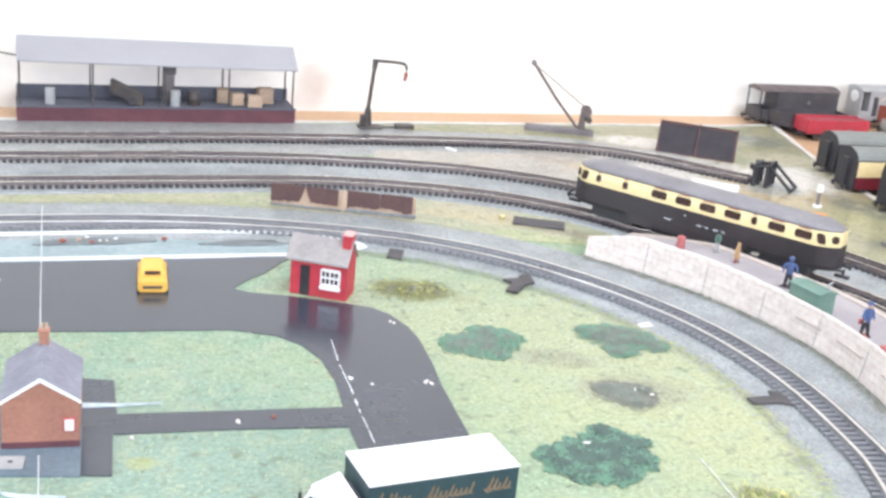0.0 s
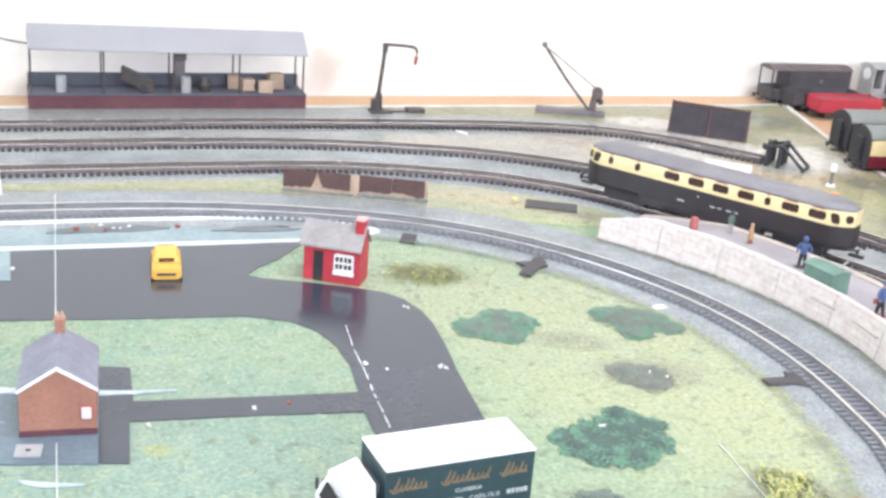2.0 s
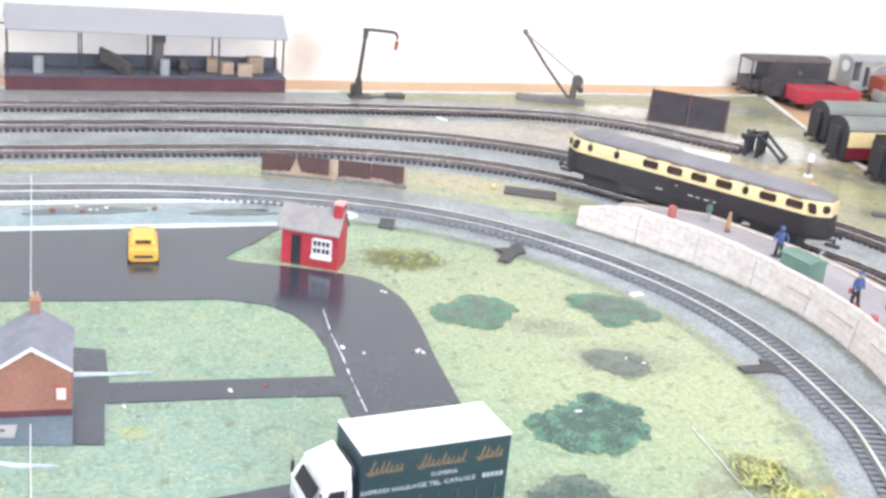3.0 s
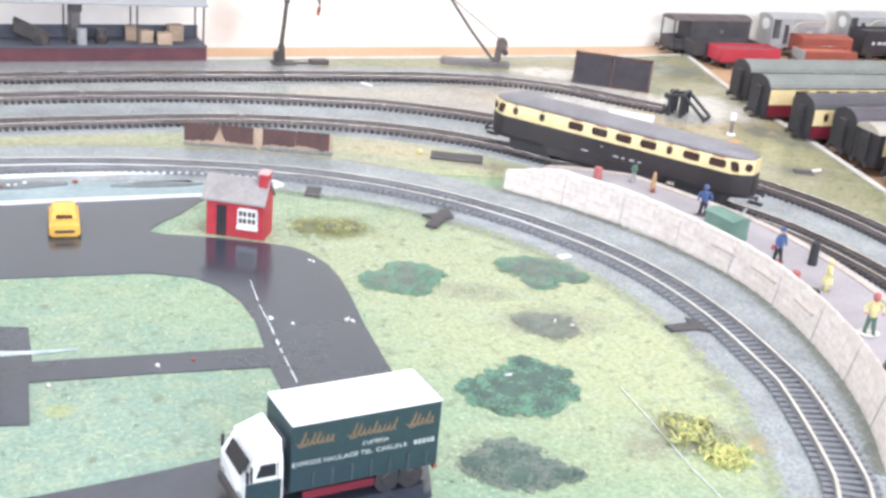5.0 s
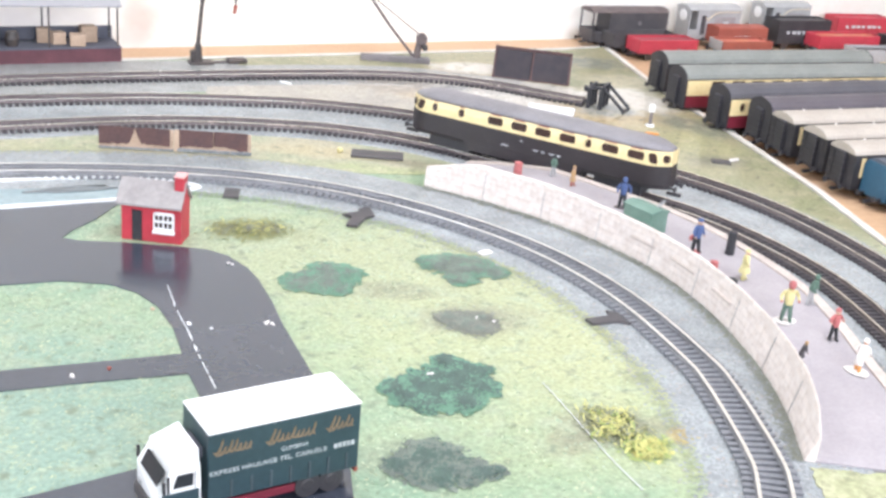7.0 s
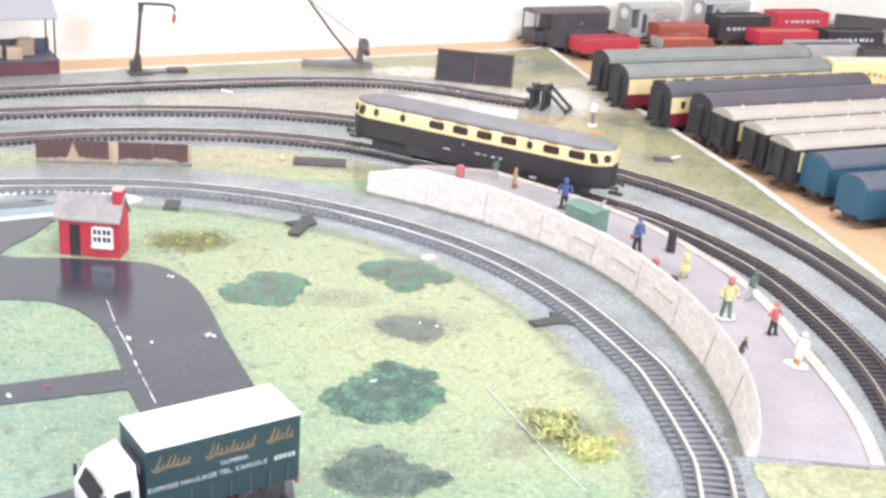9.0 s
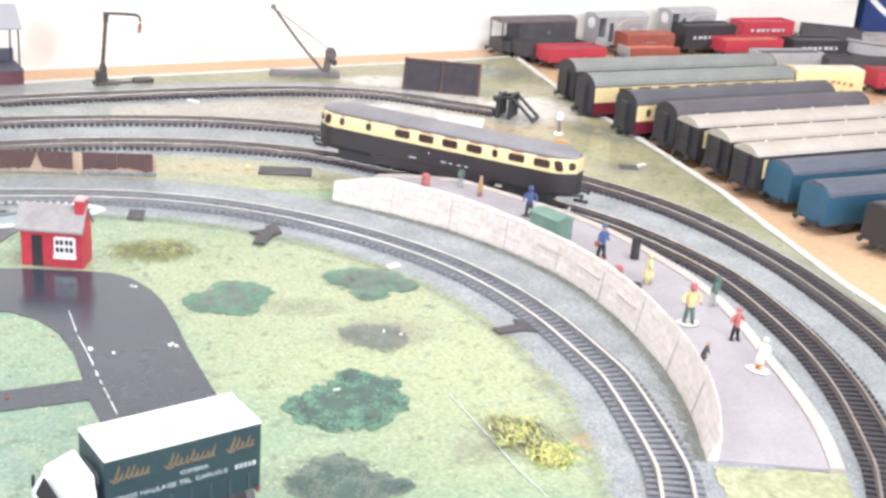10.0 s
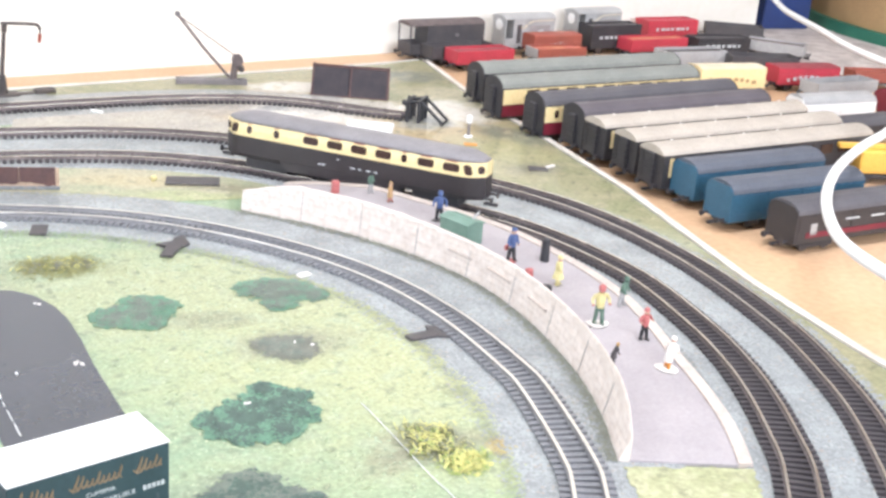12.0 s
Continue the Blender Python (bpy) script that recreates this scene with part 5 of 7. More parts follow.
for sy in (-1, 1):
    b = bmesh.new()
    va = [b.verts.new((x, sy * 0.0177, z)) for x, z in ((-0.066, 0.0150), (-0.058, 0.0058), (0.044, 0.0058), (0.052, 0.0150))]
    vb = [b.verts.new((v.co.x, sy * 0.0165, v.co.z)) for v in va]
    b.faces.new(va)
    b.faces.new(vb[::-1])
    for q in range(4):
        b.faces.new((va[q], va[(q + 1) % 4], vb[(q + 1) % 4], vb[q]))
    part("valance", b, M["choc"], rc, "dark skirt between the bogies")
    for x0, x1, z in ((0.004, 0.0085, 0.0196), (0.0115, 0.0145, 0.0196), (0.0190, 0.0235, 0.0196), (0.0260, 0.0295, 0.0196), (-0.0265, -0.0200, 0.0180), (-0.0085, -0.0070, 0.0250)):
        part("lettering_bar", boxed(x0, x1, sy * 0.0183 - 0.0003, sy * 0.0183 + 0.0003, z, z + 0.0010), M["letter"], rc)

# ---------------------------------------------------------------- lorry
lo = thing("lorry", pose(0.182, 0.4625, 0.0007, 0, 0, 4.6), "white-cab box lorry with dark green sides and white roof", "lorry")
part("cargo_box", boxed(-0.037, 0.037, -0.0158, 0.0158, 0.0105, 0.0440, 0.0003), M["lorry"], lo, "dark green lettered curtain sides")
part("roof", boxed(-0.0372, 0.0372, -0.0160, 0.0160, 0.0440, 0.0452, 0.0004), M["white"], lo, "bright white box roof")
b = bmesh.new()
prism(b, [(-0.0150, 0.008), (0.0150, 0.008), (0.0150, 0.0205), (0.0138, 0.0300), (0.0125, 0.0312), (-0.0125, 0.0312), (-0.0138, 0.0300), (-0.0150, 0.0205)], -0.0585, -0.0400)
for v in b.verts:
    if v.co.x < -0.05 and v.co.z > 0.021:
        v.co.x += (v.co.z - 0.0205) * 0.55
cab = part("cab", b, M["white"], lo, "white tilted cab")
b = bmesh.new()
box(b, -0.0589, -0.0583, -0.0105, 0.0105, 0.0212, 0.0276)
for v in b.verts:
    v.co.x += max(0, v.co.z - 0.0205) * 0.55
part("windscreen", b, M["screen"], cab)
b = bmesh.new()
box(b, -0.0535, -0.0402, -0.0136, 0.0136, 0.0300, 0.0318, 0.0004)
for v in b.verts:
    if v.co.z > 0.0309:
        v.co.z += (v.co.x + 0.0535) * 0.42
        v.co.y *= 1.0 - (v.co.x + 0.0535) * 6.0
part("wind_deflector", b, M["white"], cab, "white sloping roof deflector")
for sy in (-1, 1):
    b = boxed(-0.0528, -0.0434, sy * 0.0146 - 0.0007, sy * 0.0146 + 0.0007, 0.0208, 0.0268, 0.0003)
    for v in b.verts:
        if v.co.x < -0.049:
            v.co.x += (v.co.z - 0.0208) * 0.40
    part("side_window", b, M["screen"], cab)
    part("pillar_strip", boxed(-0.0553, -0.0541, sy * 0.0148 - 0.0006, sy * 0.0148 + 0.0006, 0.0188, 0.0272, 0.0003), M["black"], cab, "dark strip ahead of the side window")
    part("mirror", boxed(-0.0580, -0.0566, sy * 0.0170 - 0.0008, sy * 0.0170 + 0.0008, 0.0205, 0.0265, 0.0003), M["black"], cab)
    part("cab_sill", boxed(-0.0575, -0.0408, sy * 0.0150 - 0.0006, sy * 0.0150 + 0.0006, 0.0082, 0.0188, 0.0003), M["lorry"], cab, "dark green lower cab panel")
    part("door_edge", boxed(-0.0427, -0.0423, sy * 0.0150 - 0.0003, sy * 0.0150 + 0.0003, 0.0188, 0.0280), M["wagongrey"], cab)
    part("wheel_arch", boxed(-0.0560, -0.0440, sy * 0.0138 - 0.0014, sy * 0.0138 + 0.0014, 0.0105, 0.0125, 0.0004), M["red"], cab, "red wheel arch")
    for x in (-0.049, 0.012, 0.024):
        w = part("wheel", rod(bmesh.new(), (x, sy * 0.0095, 0.0065), (x, sy * 0.0150, 0.0065), 0.0065, seg=20), M["black"], lo)
        part("rim", rod(bmesh.new(), (x, sy * 0.0150, 0.0065), (x, sy * 0.0154, 0.0065), 0.0034, 0.0026, 14), M["black"], w)
    part("side_guard", boxed(-0.030, 0.006, sy * 0.0138 - 0.0006, sy * 0.0138 + 0.0006, 0.0045, 0.0085, 0.0002), M["maroon"], lo)
    for k in range(7):
        x = -0.026 + k * 0.0095
        part("curtain_strap", boxed(x - 0.0005, x + 0.0005, sy * 0.0160 - 0.0003, sy * 0.0160 + 0.0003, 0.0108, 0.0195), M["strap"], lo)
part("bumper", boxed(-0.0600, -0.0570, -0.0150, 0.0150, 0.0040, 0.0100, 0.0006), M["wagondark"], cab, "dark front bumper")
for y in (-0.0110, 0.0110):
    part("headlamp", boxed(-0.0593, -0.0584, y - 0.0018, y + 0.0018, 0.0105, 0.0130, 0.0003), M["wagongrey"], cab)
part("chassis", boxed(-0.052, 0.036, -0.008, 0.008, 0.0050, 0.0105), M["black"], lo)
part("tail_lamp", boxed(0.0358, 0.0378, -0.0152, -0.0110, 0.0075, 0.0100, 0.0003), M["bauxite"], lo)


def words(text, size, m, material, parent, squeeze=1.0):
    c = bpy.data.curves.new("lettering", "FONT")
    c.body, c.size, c.extrude, c.align_x = text, size, 0.0001, "CENTER"
    tmp = bpy.data.objects.new("tmp", c)
    me = bpy.data.meshes.new_from_object(tmp)
    bpy.data.objects.remove(tmp)
    me.transform(Matrix.Diagonal((squeeze, 1, 1, 1)))
    me.materials.append(material)
    ob = new("lettering", me)
    ob.parent = parent
    ob.matrix_basis = m
    return ob


# the firm's name as plain gold slanting script shapes, one to a word
for x0, x1, tall in [(-0.0338, -0.0152, (0, 2, 3)), (-0.0092, 0.0155, (0, 1, 4, 8)), (0.0204, 0.0350, (0, 1, 3))]:
    pts = []
    n = round((x1 - x0) / 0.0028)
    for k in range(n * 8 + 1):
        u = k / 8
        top = (0.0068 if int(u) == 0 else 0.0058) if int(u) in tall else 0.0034
        z = top * (0.5 - 0.5 * math.cos(2 * math.pi * u))
        pts.append((x0 + (x1 - x0 - 0.002) * u / n + 0.00055 * math.sin(2 * math.pi * u) + z * 0.33, -0.01602, 0.0338 + z))
    part("name_script", tube(bmesh.new(), pts, 0.00046, 6), M["gold"], lo, "gold painted script shape")
    part("name_swash", tube(bmesh.new(), [(x0 - 0.0010, -0.01602, 0.0352), (x0 + 0.0006, -0.01602, 0.0332), (x0 + 0.0034, -0.01602, 0.0336)], 0.00034, 6), M["gold"], lo)
words("CUMBRIA", 0.0029, pose(0.004, -0.0160, 0.0285, 90), M["letter"], lo, 1.1)
words("EXPRESS HAULAGE TEL. CARLISLE", 0.0031, pose(-0.0082, -0.0160, 0.0236, 90), M["letter"], lo, 1.22)
for q in range(5):
    part("number_bar", boxed(0.0240 + q * 0.0022, 0.0255 + q * 0.0022, -0.0162, -0.0158, 0.0236, 0.0258), M["letter"], lo)
part("panel_bars", boxed(-0.0374, -0.0370, -0.0085, 0.0085, 0.0295, 0.0345), M["slate_blue"], lo)

# ---------------------------------------------------------------- small red hut
h = thing("red_hut", pose(0.2112, 0.7850, 0, 0, 0, -32) @ Matrix.Diagonal((1.07, 1.22, 1.05, 1)), "small red brick lineside hut with grey slate roof", "hut")
part("wall", boxed(-0.0195, 0.0195, -0.0085, 0.0085, 0, 0.0265, 0.0003), M["red"], h)
b = bmesh.new()
prism(b, [(-0.0085, 0.0265), (0.0085, 0.0265), (0.0, 0.0375)], -0.0193, 0.0193)
part("gable", b, M["red"], h)
b = bmesh.new()
prism(b, [(-0.0112, 0.0248), (0.0, 0.0388), (0.0112, 0.0248), (0.0112, 0.0262), (0.0, 0.0402), (-0.0112, 0.0262)], -0.0222, 0.0205)
part("roof", b, M["slate"], h, "weathered grey slate roof")
part("door", boxed(-0.0125, -0.0060, -0.0092, -0.0080, 0.0005, 0.0215, 0.0004), M["black"], h, "dark arched door")
wf = part("window", boxed(0.0016, 0.0152, -0.0093, -0.0080, 0.0090, 0.0215, 0.0012), M["white"], h, "white framed window")
for x in (0.0038, 0.0066, 0.0098, 0.0126):
    for z in (0.0128, 0.0178):
        part("pane", boxed(x - 0.0010, x + 0.0010, -0.0096, -0.0090, z - 0.0017, z + 0.0017, 0.0004), M["glass"], wf)
part("sill", boxed(0.0012, 0.0155, -0.0102, -0.0082, 0.0066, 0.0092, 0.0004), M["white"], h)
c = part("chimney", boxed(0.0135, 0.0195, -0.0040, 0.0040, 0.030, 0.0440, 0.0003), M["red"], h)
part("chimney_cap", boxed(0.0130, 0.0200, -0.0044, 0.0044, 0.0440, 0.0456, 0.0005), M["cap"], c, "pale worn red chimney cap")

# ---------------------------------------------------------------- brick house
h = thing("brick_house", pose(0.0162, 0.6085, 0.0011, 0, 0, -5), "orange brick house with blue-grey slate roof and chimney", "house")
part("wall", boxed(-0.0190, 0.0190, -0.024, 0.024, 0, 0.0268, 0.0002), M["brick"], h)
for y in (-0.0237, 0.0217):
    b = bmesh.new()
    a = [b.verts.new((x, y, z)) for x, z in ((-0.0190, 0.0268), (0.0190, 0.0268), (0, 0.0385))]
    c = [b.verts.new((v.co.x, y + 0.002, v.co.z)) for v in a]
    b.faces.new(a)
    b.faces.new(c[::-1])
    for i in range(3):
        b.faces.new((a[i], a[(i + 1) % 3], c[(i + 1) % 3], c[i]))
    part("gable", b, M["brick"], h)
b = bmesh.new()
for s in (-1, 1):
    q = [(0, 0.0390), (s * 0.0198, 0.0262), (s * 0.0198, 0.0275), (0, 0.0405)]
    a = [b.verts.new((x, -0.0250, z)) for x, z in q]
    c = [b.verts.new((x, 0.0250, z)) for x, z in q]
    b.faces.new(a)
    b.faces.new(c[::-1])
    for i in range(4):
        b.faces.new((a[i], a[(i + 1) % 4], c[(i + 1) % 4], c[i]))
part("roof", b, M["slate_blue"], h, "blue-grey slate roof")
b = bmesh.new()
for s in (-1, 1):
    q = [(0, 0.0376), (s * 0.0200, 0.0250), (s * 0.0200, 0.0266), (0, 0.0397)]
    a = [b.verts.new((x, -0.0258, z)) for x, z in q]
    c = [b.verts.new((x, -0.0246, z)) for x, z in q]
    b.faces.new(a)
    b.faces.new(c[::-1])
    for i in range(4):
        b.faces.new((a[i], a[(i + 1) % 4], c[(i + 1) % 4], c[i]))
part("bargeboard", b, M["white"], h, "white bargeboards on the gable")
c = part("chimney", boxed(-0.0024, 0.0024, 0.0160, 0.0215, 0.036, 0.0480, 0.0002), M["brick"], h)
part("chimney_cap", boxed(-0.0030, 0.0030, 0.0154, 0.0221, 0.0466, 0.0478, 0.0002), M["brick"], c)
for x in (-0.0011, 0.0011):
    part("chimney_pot", rod(bmesh.new(), (x, 0.0188, 0.0478), (x, 0.0188, 0.0512), 0.0010, 0.0008), M["crate"], c)
part("plinth", boxed(-0.0193, 0.0193, -0.0246, -0.0238, 0, 0.0035, 0.0002), M["brick_dark"], h, "dark brick plinth course")
part("wall_box", boxed(0.0115, 0.0165, -0.0256, -0.0239, 0.0095, 0.0160, 0.0003), M["fwhite"], h, "small pale red-edged box on the gable")
part("wall_box_edge", boxed(0.0109, 0.0171, -0.0250, -0.0240, 0.0089, 0.0166, 0.0003), M["red"], h)
s = thing("sign_board", pose(-0.0010, 0.5700, 0.0011, 0, 0, -8), "pale grey sign board lying on the house paving", "sign")
part("board", boxed(-0.0066, 0.0066, -0.0062, 0.0062, 0, 0.0012, 0.0003), M["wagongrey"], s)
part("sign_bars", boxed(-0.0012, 0.0012, -0.0010, 0.0010, 0.0012, 0.0014), M["black"], s)
p = thing("pale_pavement", pose(-0.028, 0.836, 0.0007), "pale blue-grey paved forecourt with a white line", "pavement")
part("slab", boxed(-0.030, 0.0205, -0.029, 0.027, 0, 0.0006), M["water"], p)
part("line", boxed(-0.030, 0.010, -0.027, -0.022, 0.0006, 0.0011), M["kerb"], p)

# ---------------------------------------------------------------- yellow car
c = thing("yellow_car", pose(0.0960, 0.8145, 0.0007, 0, 0, -96) @ Matrix.Diagonal((0.86, 1.03, 0.95, 1)), "small amber yellow toy car on the black road", "car")
b = bmesh.new()
prism(b, [(-0.0095, 0.0006), (0.0095, 0.0006), (0.0100, 0.0060), (0.0092, 0.0090), (-0.0092, 0.0090), (-0.0100, 0.0060)], -0.0255, 0.0255)
bmesh.ops.bevel(b, geom=list(b.edges), offset=0.0012, segments=2, affect="EDGES")
part("body", b, M["yellow"], c)
b = bmesh.new()
prism(b, [(-0.0086, 0.0088), (0.0086, 0.0088), (0.0074, 0.0148), (-0.0074, 0.0148)], -0.020, 0.012)
for v in b.verts:
    if v.co.z > 0.012:
        v.co.x += -0.004 if v.co.x > 0 else 0.005
bmesh.ops.bevel(b, geom=list(b.edges), offset=0.0009, segments=2, affect="EDGES")
part("cabin", b, M["yellow"], c)
part("rear_window", boxed(0.0105, 0.0115, -0.0052, 0.0052, 0.0098, 0.0128, 0.0002), M["glass"], c)
part("windscreen", boxed(-0.0198, -0.0185, -0.0060, 0.0060, 0.0098, 0.0135, 0.0002), M["glass"], c)
part("bumper", boxed(0.0248, 0.0262, -0.0062, 0.0062, 0.0040, 0.0060, 0.0003), M["black"], c)
for x in (-0.0155, 0.0155):
    for y in (-0.0094, 0.0094):
        part("wheel", rod(bmesh.new(), (x, y - 0.001, 0.0036), (x, y + 0.001, 0.0036), 0.0036, seg=16), M["black"], c)

# ---------------------------------------------------------------- goods shed
g = thing("goods_shed", pose(0.1585, 1.308, 0), "open-sided goods shed with dark brick dock and pale grey roof", "shed")
part("dock_wall", boxed(-0.1450, 0.1445, -0.0235, 0.0235, 0, 0.0150, 0.0004), M["brick_dark"], g, "dark red brick loading dock")
part("dock_floor", boxed(-0.1455, 0.1450, -0.0240, 0.0240, 0.0150, 0.0166, 0.0003), M["shedfloor"], g, "blue-grey dock floor")
part("back_fence", boxed(-0.1445, 0.1440, 0.0205, 0.0220, 0.0166, 0.0300), M["shedfloor"], g)
b = bmesh.new()
prism(b, [(-0.0290, 0.0588), (-0.0290, 0.0604), (0.0, 0.0808), (0.0290, 0.0604), (0.0290, 0.0588), (0.0, 0.0788)], -0.1440, 0.1440)
for v in b.verts:
    v.co.z += 0.0025 - 0.014 * v.co.x
part("roof", b, M["shedroof"], g, "pale grey sheet roof")
b = boxed(-0.1425, 0.1425, -0.0222, -0.0205, 0.0595, 0.0618)
for v in b.verts:
    v.co.z += 0.0025 - 0.014 * v.co.x
part("eave_beam", b, M["greywood"], g)
for x in (-0.142, -0.070, 0.0015, 0.071, 0.141):
    for y in (-0.0212, 0.0195):
        p = part("post", boxed(x - 0.0008, x + 0.0008, y - 0.0008, y + 0.0008, 0.0166, 0.0640 - 0.014 * x), M["iron"], g)
    part("tie_beam", boxed(x - 0.0009, x + 0.0009, -0.0212, 0.0195, 0.0620 - 0.014 * x, 0.0638 - 0.014 * x), M["greywood"], g)
for x, y, kind, mt, lab in [(-0.112, -0.012, "drum", "wagongrey", "pale grey oil drum standing on the shed dock"), (0.0155, -0.014, "drum", "wagongrey", "pale grey oil drum standing on the shed dock"), (0.036, -0.008, "barrel", "iron", "dark round barrel on the shed dock")]:
    b = bmesh.new()
    if kind == "drum":
        rod(b, (0, 0, 0), (0, 0, 0.0165), 0.0052, seg=18)
        for z in (0.0052, 0.0110):
            rod(b, (0, 0, z), (0, 0, z + 0.0006), 0.0055, seg=18)
    else:
        rod(b, (0, 0, 0), (0, 0, 0.0075), 0.0058, 0.0075, 16)
        rod(b, (0, 0, 0.0075), (0, 0, 0.015), 0.0075, 0.0058, 16)
    ob = part(kind, b, M[mt])
    ob.matrix_world = pose(0.1585 + x, 1.308 + y, 0.0166)
    tagged(ob, lab, kind)
k = thing("handcart", pose(0.1585 - 0.034, 1.300, 0.0166, 0, 0, -10), "dark timber handcart tipped on the shed dock", "cart")
b = boxed(-0.017, 0.017, -0.007, 0.007, 0.002, 0.016, 0.0010)
for v in b.verts:
    v.co.z += (0.006 - v.co.x) * 0.45
part("cart_body", b, M["iron"], k)
for y in (-0.0075, 0.0075):
    part("wheel", rod(bmesh.new(), (0.006, y - 0.0008, 0.0046), (0.006, y + 0.0008, 0.0046), 0.0046, seg=16), M["black"], k)
k = thing("weighing_machine", pose(0.1585 + 0.0115, 1.315, 0.0166), "tall dark weighing machine in the shed", "machine")
part("pillar", boxed(-0.005, 0.005, -0.004, 0.004, 0, 0.030, 0.0006), M["greywood"], k)
part("head", boxed(-0.0068, 0.0068, -0.005, 0.005, 0.030, 0.040, 0.0012), M["greywood"], k)
for x, y, s, z, turn in [(0.083, -0.004, 0.0130, 0.0130, 8), (0.101, -0.013, 0.0150, 0.0125, -4), (0.116, 0.006, 0.0160, 0.0170, 3), (0.070, 0.006, 0.0135, 0.0150, -6)]:
    k = thing("crate", pose(0.1585 + x, 1.308 + y, 0.0166, 0, 0, turn), "pale timber packing crate stacked on the shed dock", "crate", "dock crates")
    part("crate_body", boxed(-s / 2, s / 2, -s / 2.4, s / 2.4, 0, z, 0.0004), M["crate"], k)
    for zz in (0.001, z - 0.0035):
        part("batten", boxed(-s / 2 - 0.0003, s / 2 + 0.0003, -s / 2.4 - 0.0006, -s / 2.4, zz, zz + 0.0024), M["crate"], k)

# loading gauge beside the shed
k = thing("loading_gauge", pose(-0.027, 1.302, 0), "thin dark loading gauge post with a curved arm", "loading gauge")
part("base_block", boxed(-0.0085, 0.0085, -0.006, 0.006, 0, 0.0105, 0.0008), M["greywood"], k)
part("post", rod(bmesh.new(), (0, 0, 0.0105), (-0.003, 0, 0.0740), 0.0010, 0.0009), M["iron"], k)
part("arm", tube(bmesh.new(), [(-0.004, 0, 0.0745), (0.008, -0.001, 0.0725), (0.022, -0.002, 0.0690), (0.036, -0.003, 0.0665), (0.050, -0.004, 0.0655)], 0.0008), M["iron"], k)
ob = part("white_cone_post", rod(bmesh.new(), (0, 0, 0), (0, 0, 0.030), 0.0032, 0.0006, 12), M["white"])
ob.matrix_world = pose(-0.0154, 0.999, 0.0)
tagged(ob, "thin white cone-shaped marker post by the tracks", "marker post")

# ---------------------------------------------------------------- water crane
k = thing("water_crane", pose(0.382, 1.268, 0) @ Matrix.Diagonal((1.06, 1, 1.12, 1)), "black lineside water crane with bent delivery pipe", "water crane")
part("base", boxed(-0.010, 0.014, -0.008, 0.008, 0, 0.0030, 0.0008), M["iron"], k)
b = rod(bmesh.new(), (-0.001, 0, 0.003), (-0.001, 0, 0.0200), 0.0050, 0.0033, 12)
part("column_base", b, M["iron"], k)
part("valve_box", boxed(-0.0085, -0.0035, -0.004, 0.004, 0.003, 0.0140, 0.0012), M["iron"], k)
part("column", rod(bmesh.new(), (-0.001, 0, 0.020), (0.0035, 0, 0.0665), 0.0022, 0.0019, 12), M["iron"], k)
part("collar", rod(bmesh.new(), (0.0030, 0, 0.0600), (0.0036, 0, 0.0680), 0.0028, 0.0028, 12), M["iron"], k)
part("delivery_pipe", tube(bmesh.new(), [(0.0005, 0, 0.0680), (0.010, 0, 0.0677), (0.024, 0, 0.0668), (0.0335, 0, 0.0658), (0.0368, 0, 0.0640), (0.0380, 0, 0.0610), (0.0378, 0, 0.055)], 0.0015), M["iron"], k)
part("hose", rod(bmesh.new(), (0.0378, 0, 0.0565), (0.0366, 0, 0.0485), 0.0021, 0.0017, 10), M["bauxite"], k)
part("drain_pipe", boxed(0.014, 0.040, -0.002, 0.002, 0, 0.0022, 0.0004), M["iron"], k)
part("drain_box", boxed(0.0300, 0.0500, -0.006, 0.006, 0, 0.0048, 0.0012), M["iron"], k)

# ---------------------------------------------------------------- yard crane
k = thing("yard_crane", pose(0.6100, 1.2540, 0, 0, 0, -22), "grey hand-operated yard crane with slanting jib", "crane")
part("plinth", boxed(-0.040, 0.040, -0.0060, 0.0060, 0, 0.0070, 0.0008), M["greywood"], k)
part("mast", rod(bmesh.new(), (0.0245, 0, 0.007), (0.0265, 0, 0.0260), 0.0042, 0.0036, 12), M["cranepaint"], k)
part("drum", rod(bmesh.new(), (0.0290, -0.0045, 0.0285), (0.0290, 0.0045, 0.0285), 0.0065, seg=20), M["cranepaint"], k)
part("gear", rod(bmesh.new(), (0.0330, -0.0055, 0.0190), (0.0330, 0.0055, 0.0190), 0.0035, seg=16), M["iron"], k)
part("jib", tube(bmesh.new(), [(0.0200, 0, 0.0085), (-0.008, 0, 0.0405), (-0.0365, 0, 0.0775)], 0.0016), M["cranepaint"], k)
part("jib_head", rod(bmesh.new(), (-0.0375, -0.002, 0.0790), (-0.0375, 0.002, 0.0790), 0.0030, seg=14), M["greywood"], k)
part("tie_rod", tube(bmesh.new(), [(0.0270, 0, 0.0330), (-0.0365, 0, 0.0775)], 0.0006), M["cranepaint"], k)

# ---------------------------------------------------------------- open container and buffer stop
k = thing("coal_bunker", pose(0.7345, 1.1545, 0, 0, 0, -36) @ Matrix.Diagonal((0.87, 1, 1, 1)), "rusty open-topped coal bunker with two dark bays", "bunker")
bk = bmesh.new()
box(bk, -0.049, 0.049, 0.008, 0.010, 0, 0.033)
box(bk, -0.049, 0.049, -0.012, 0.010, 0, 0.002)
part("back_panel", bk, M["rust"], k)
for x in (-0.049, 0.0005, 0.049):
    b = bmesh.new()
    prism(b, [(-0.012, 0), (0.010, 0), (0.010, 0.034), (0.004, 0.034)], x - 0.0012, x + 0.0012)
    part("divider", b, M["rust"], k)
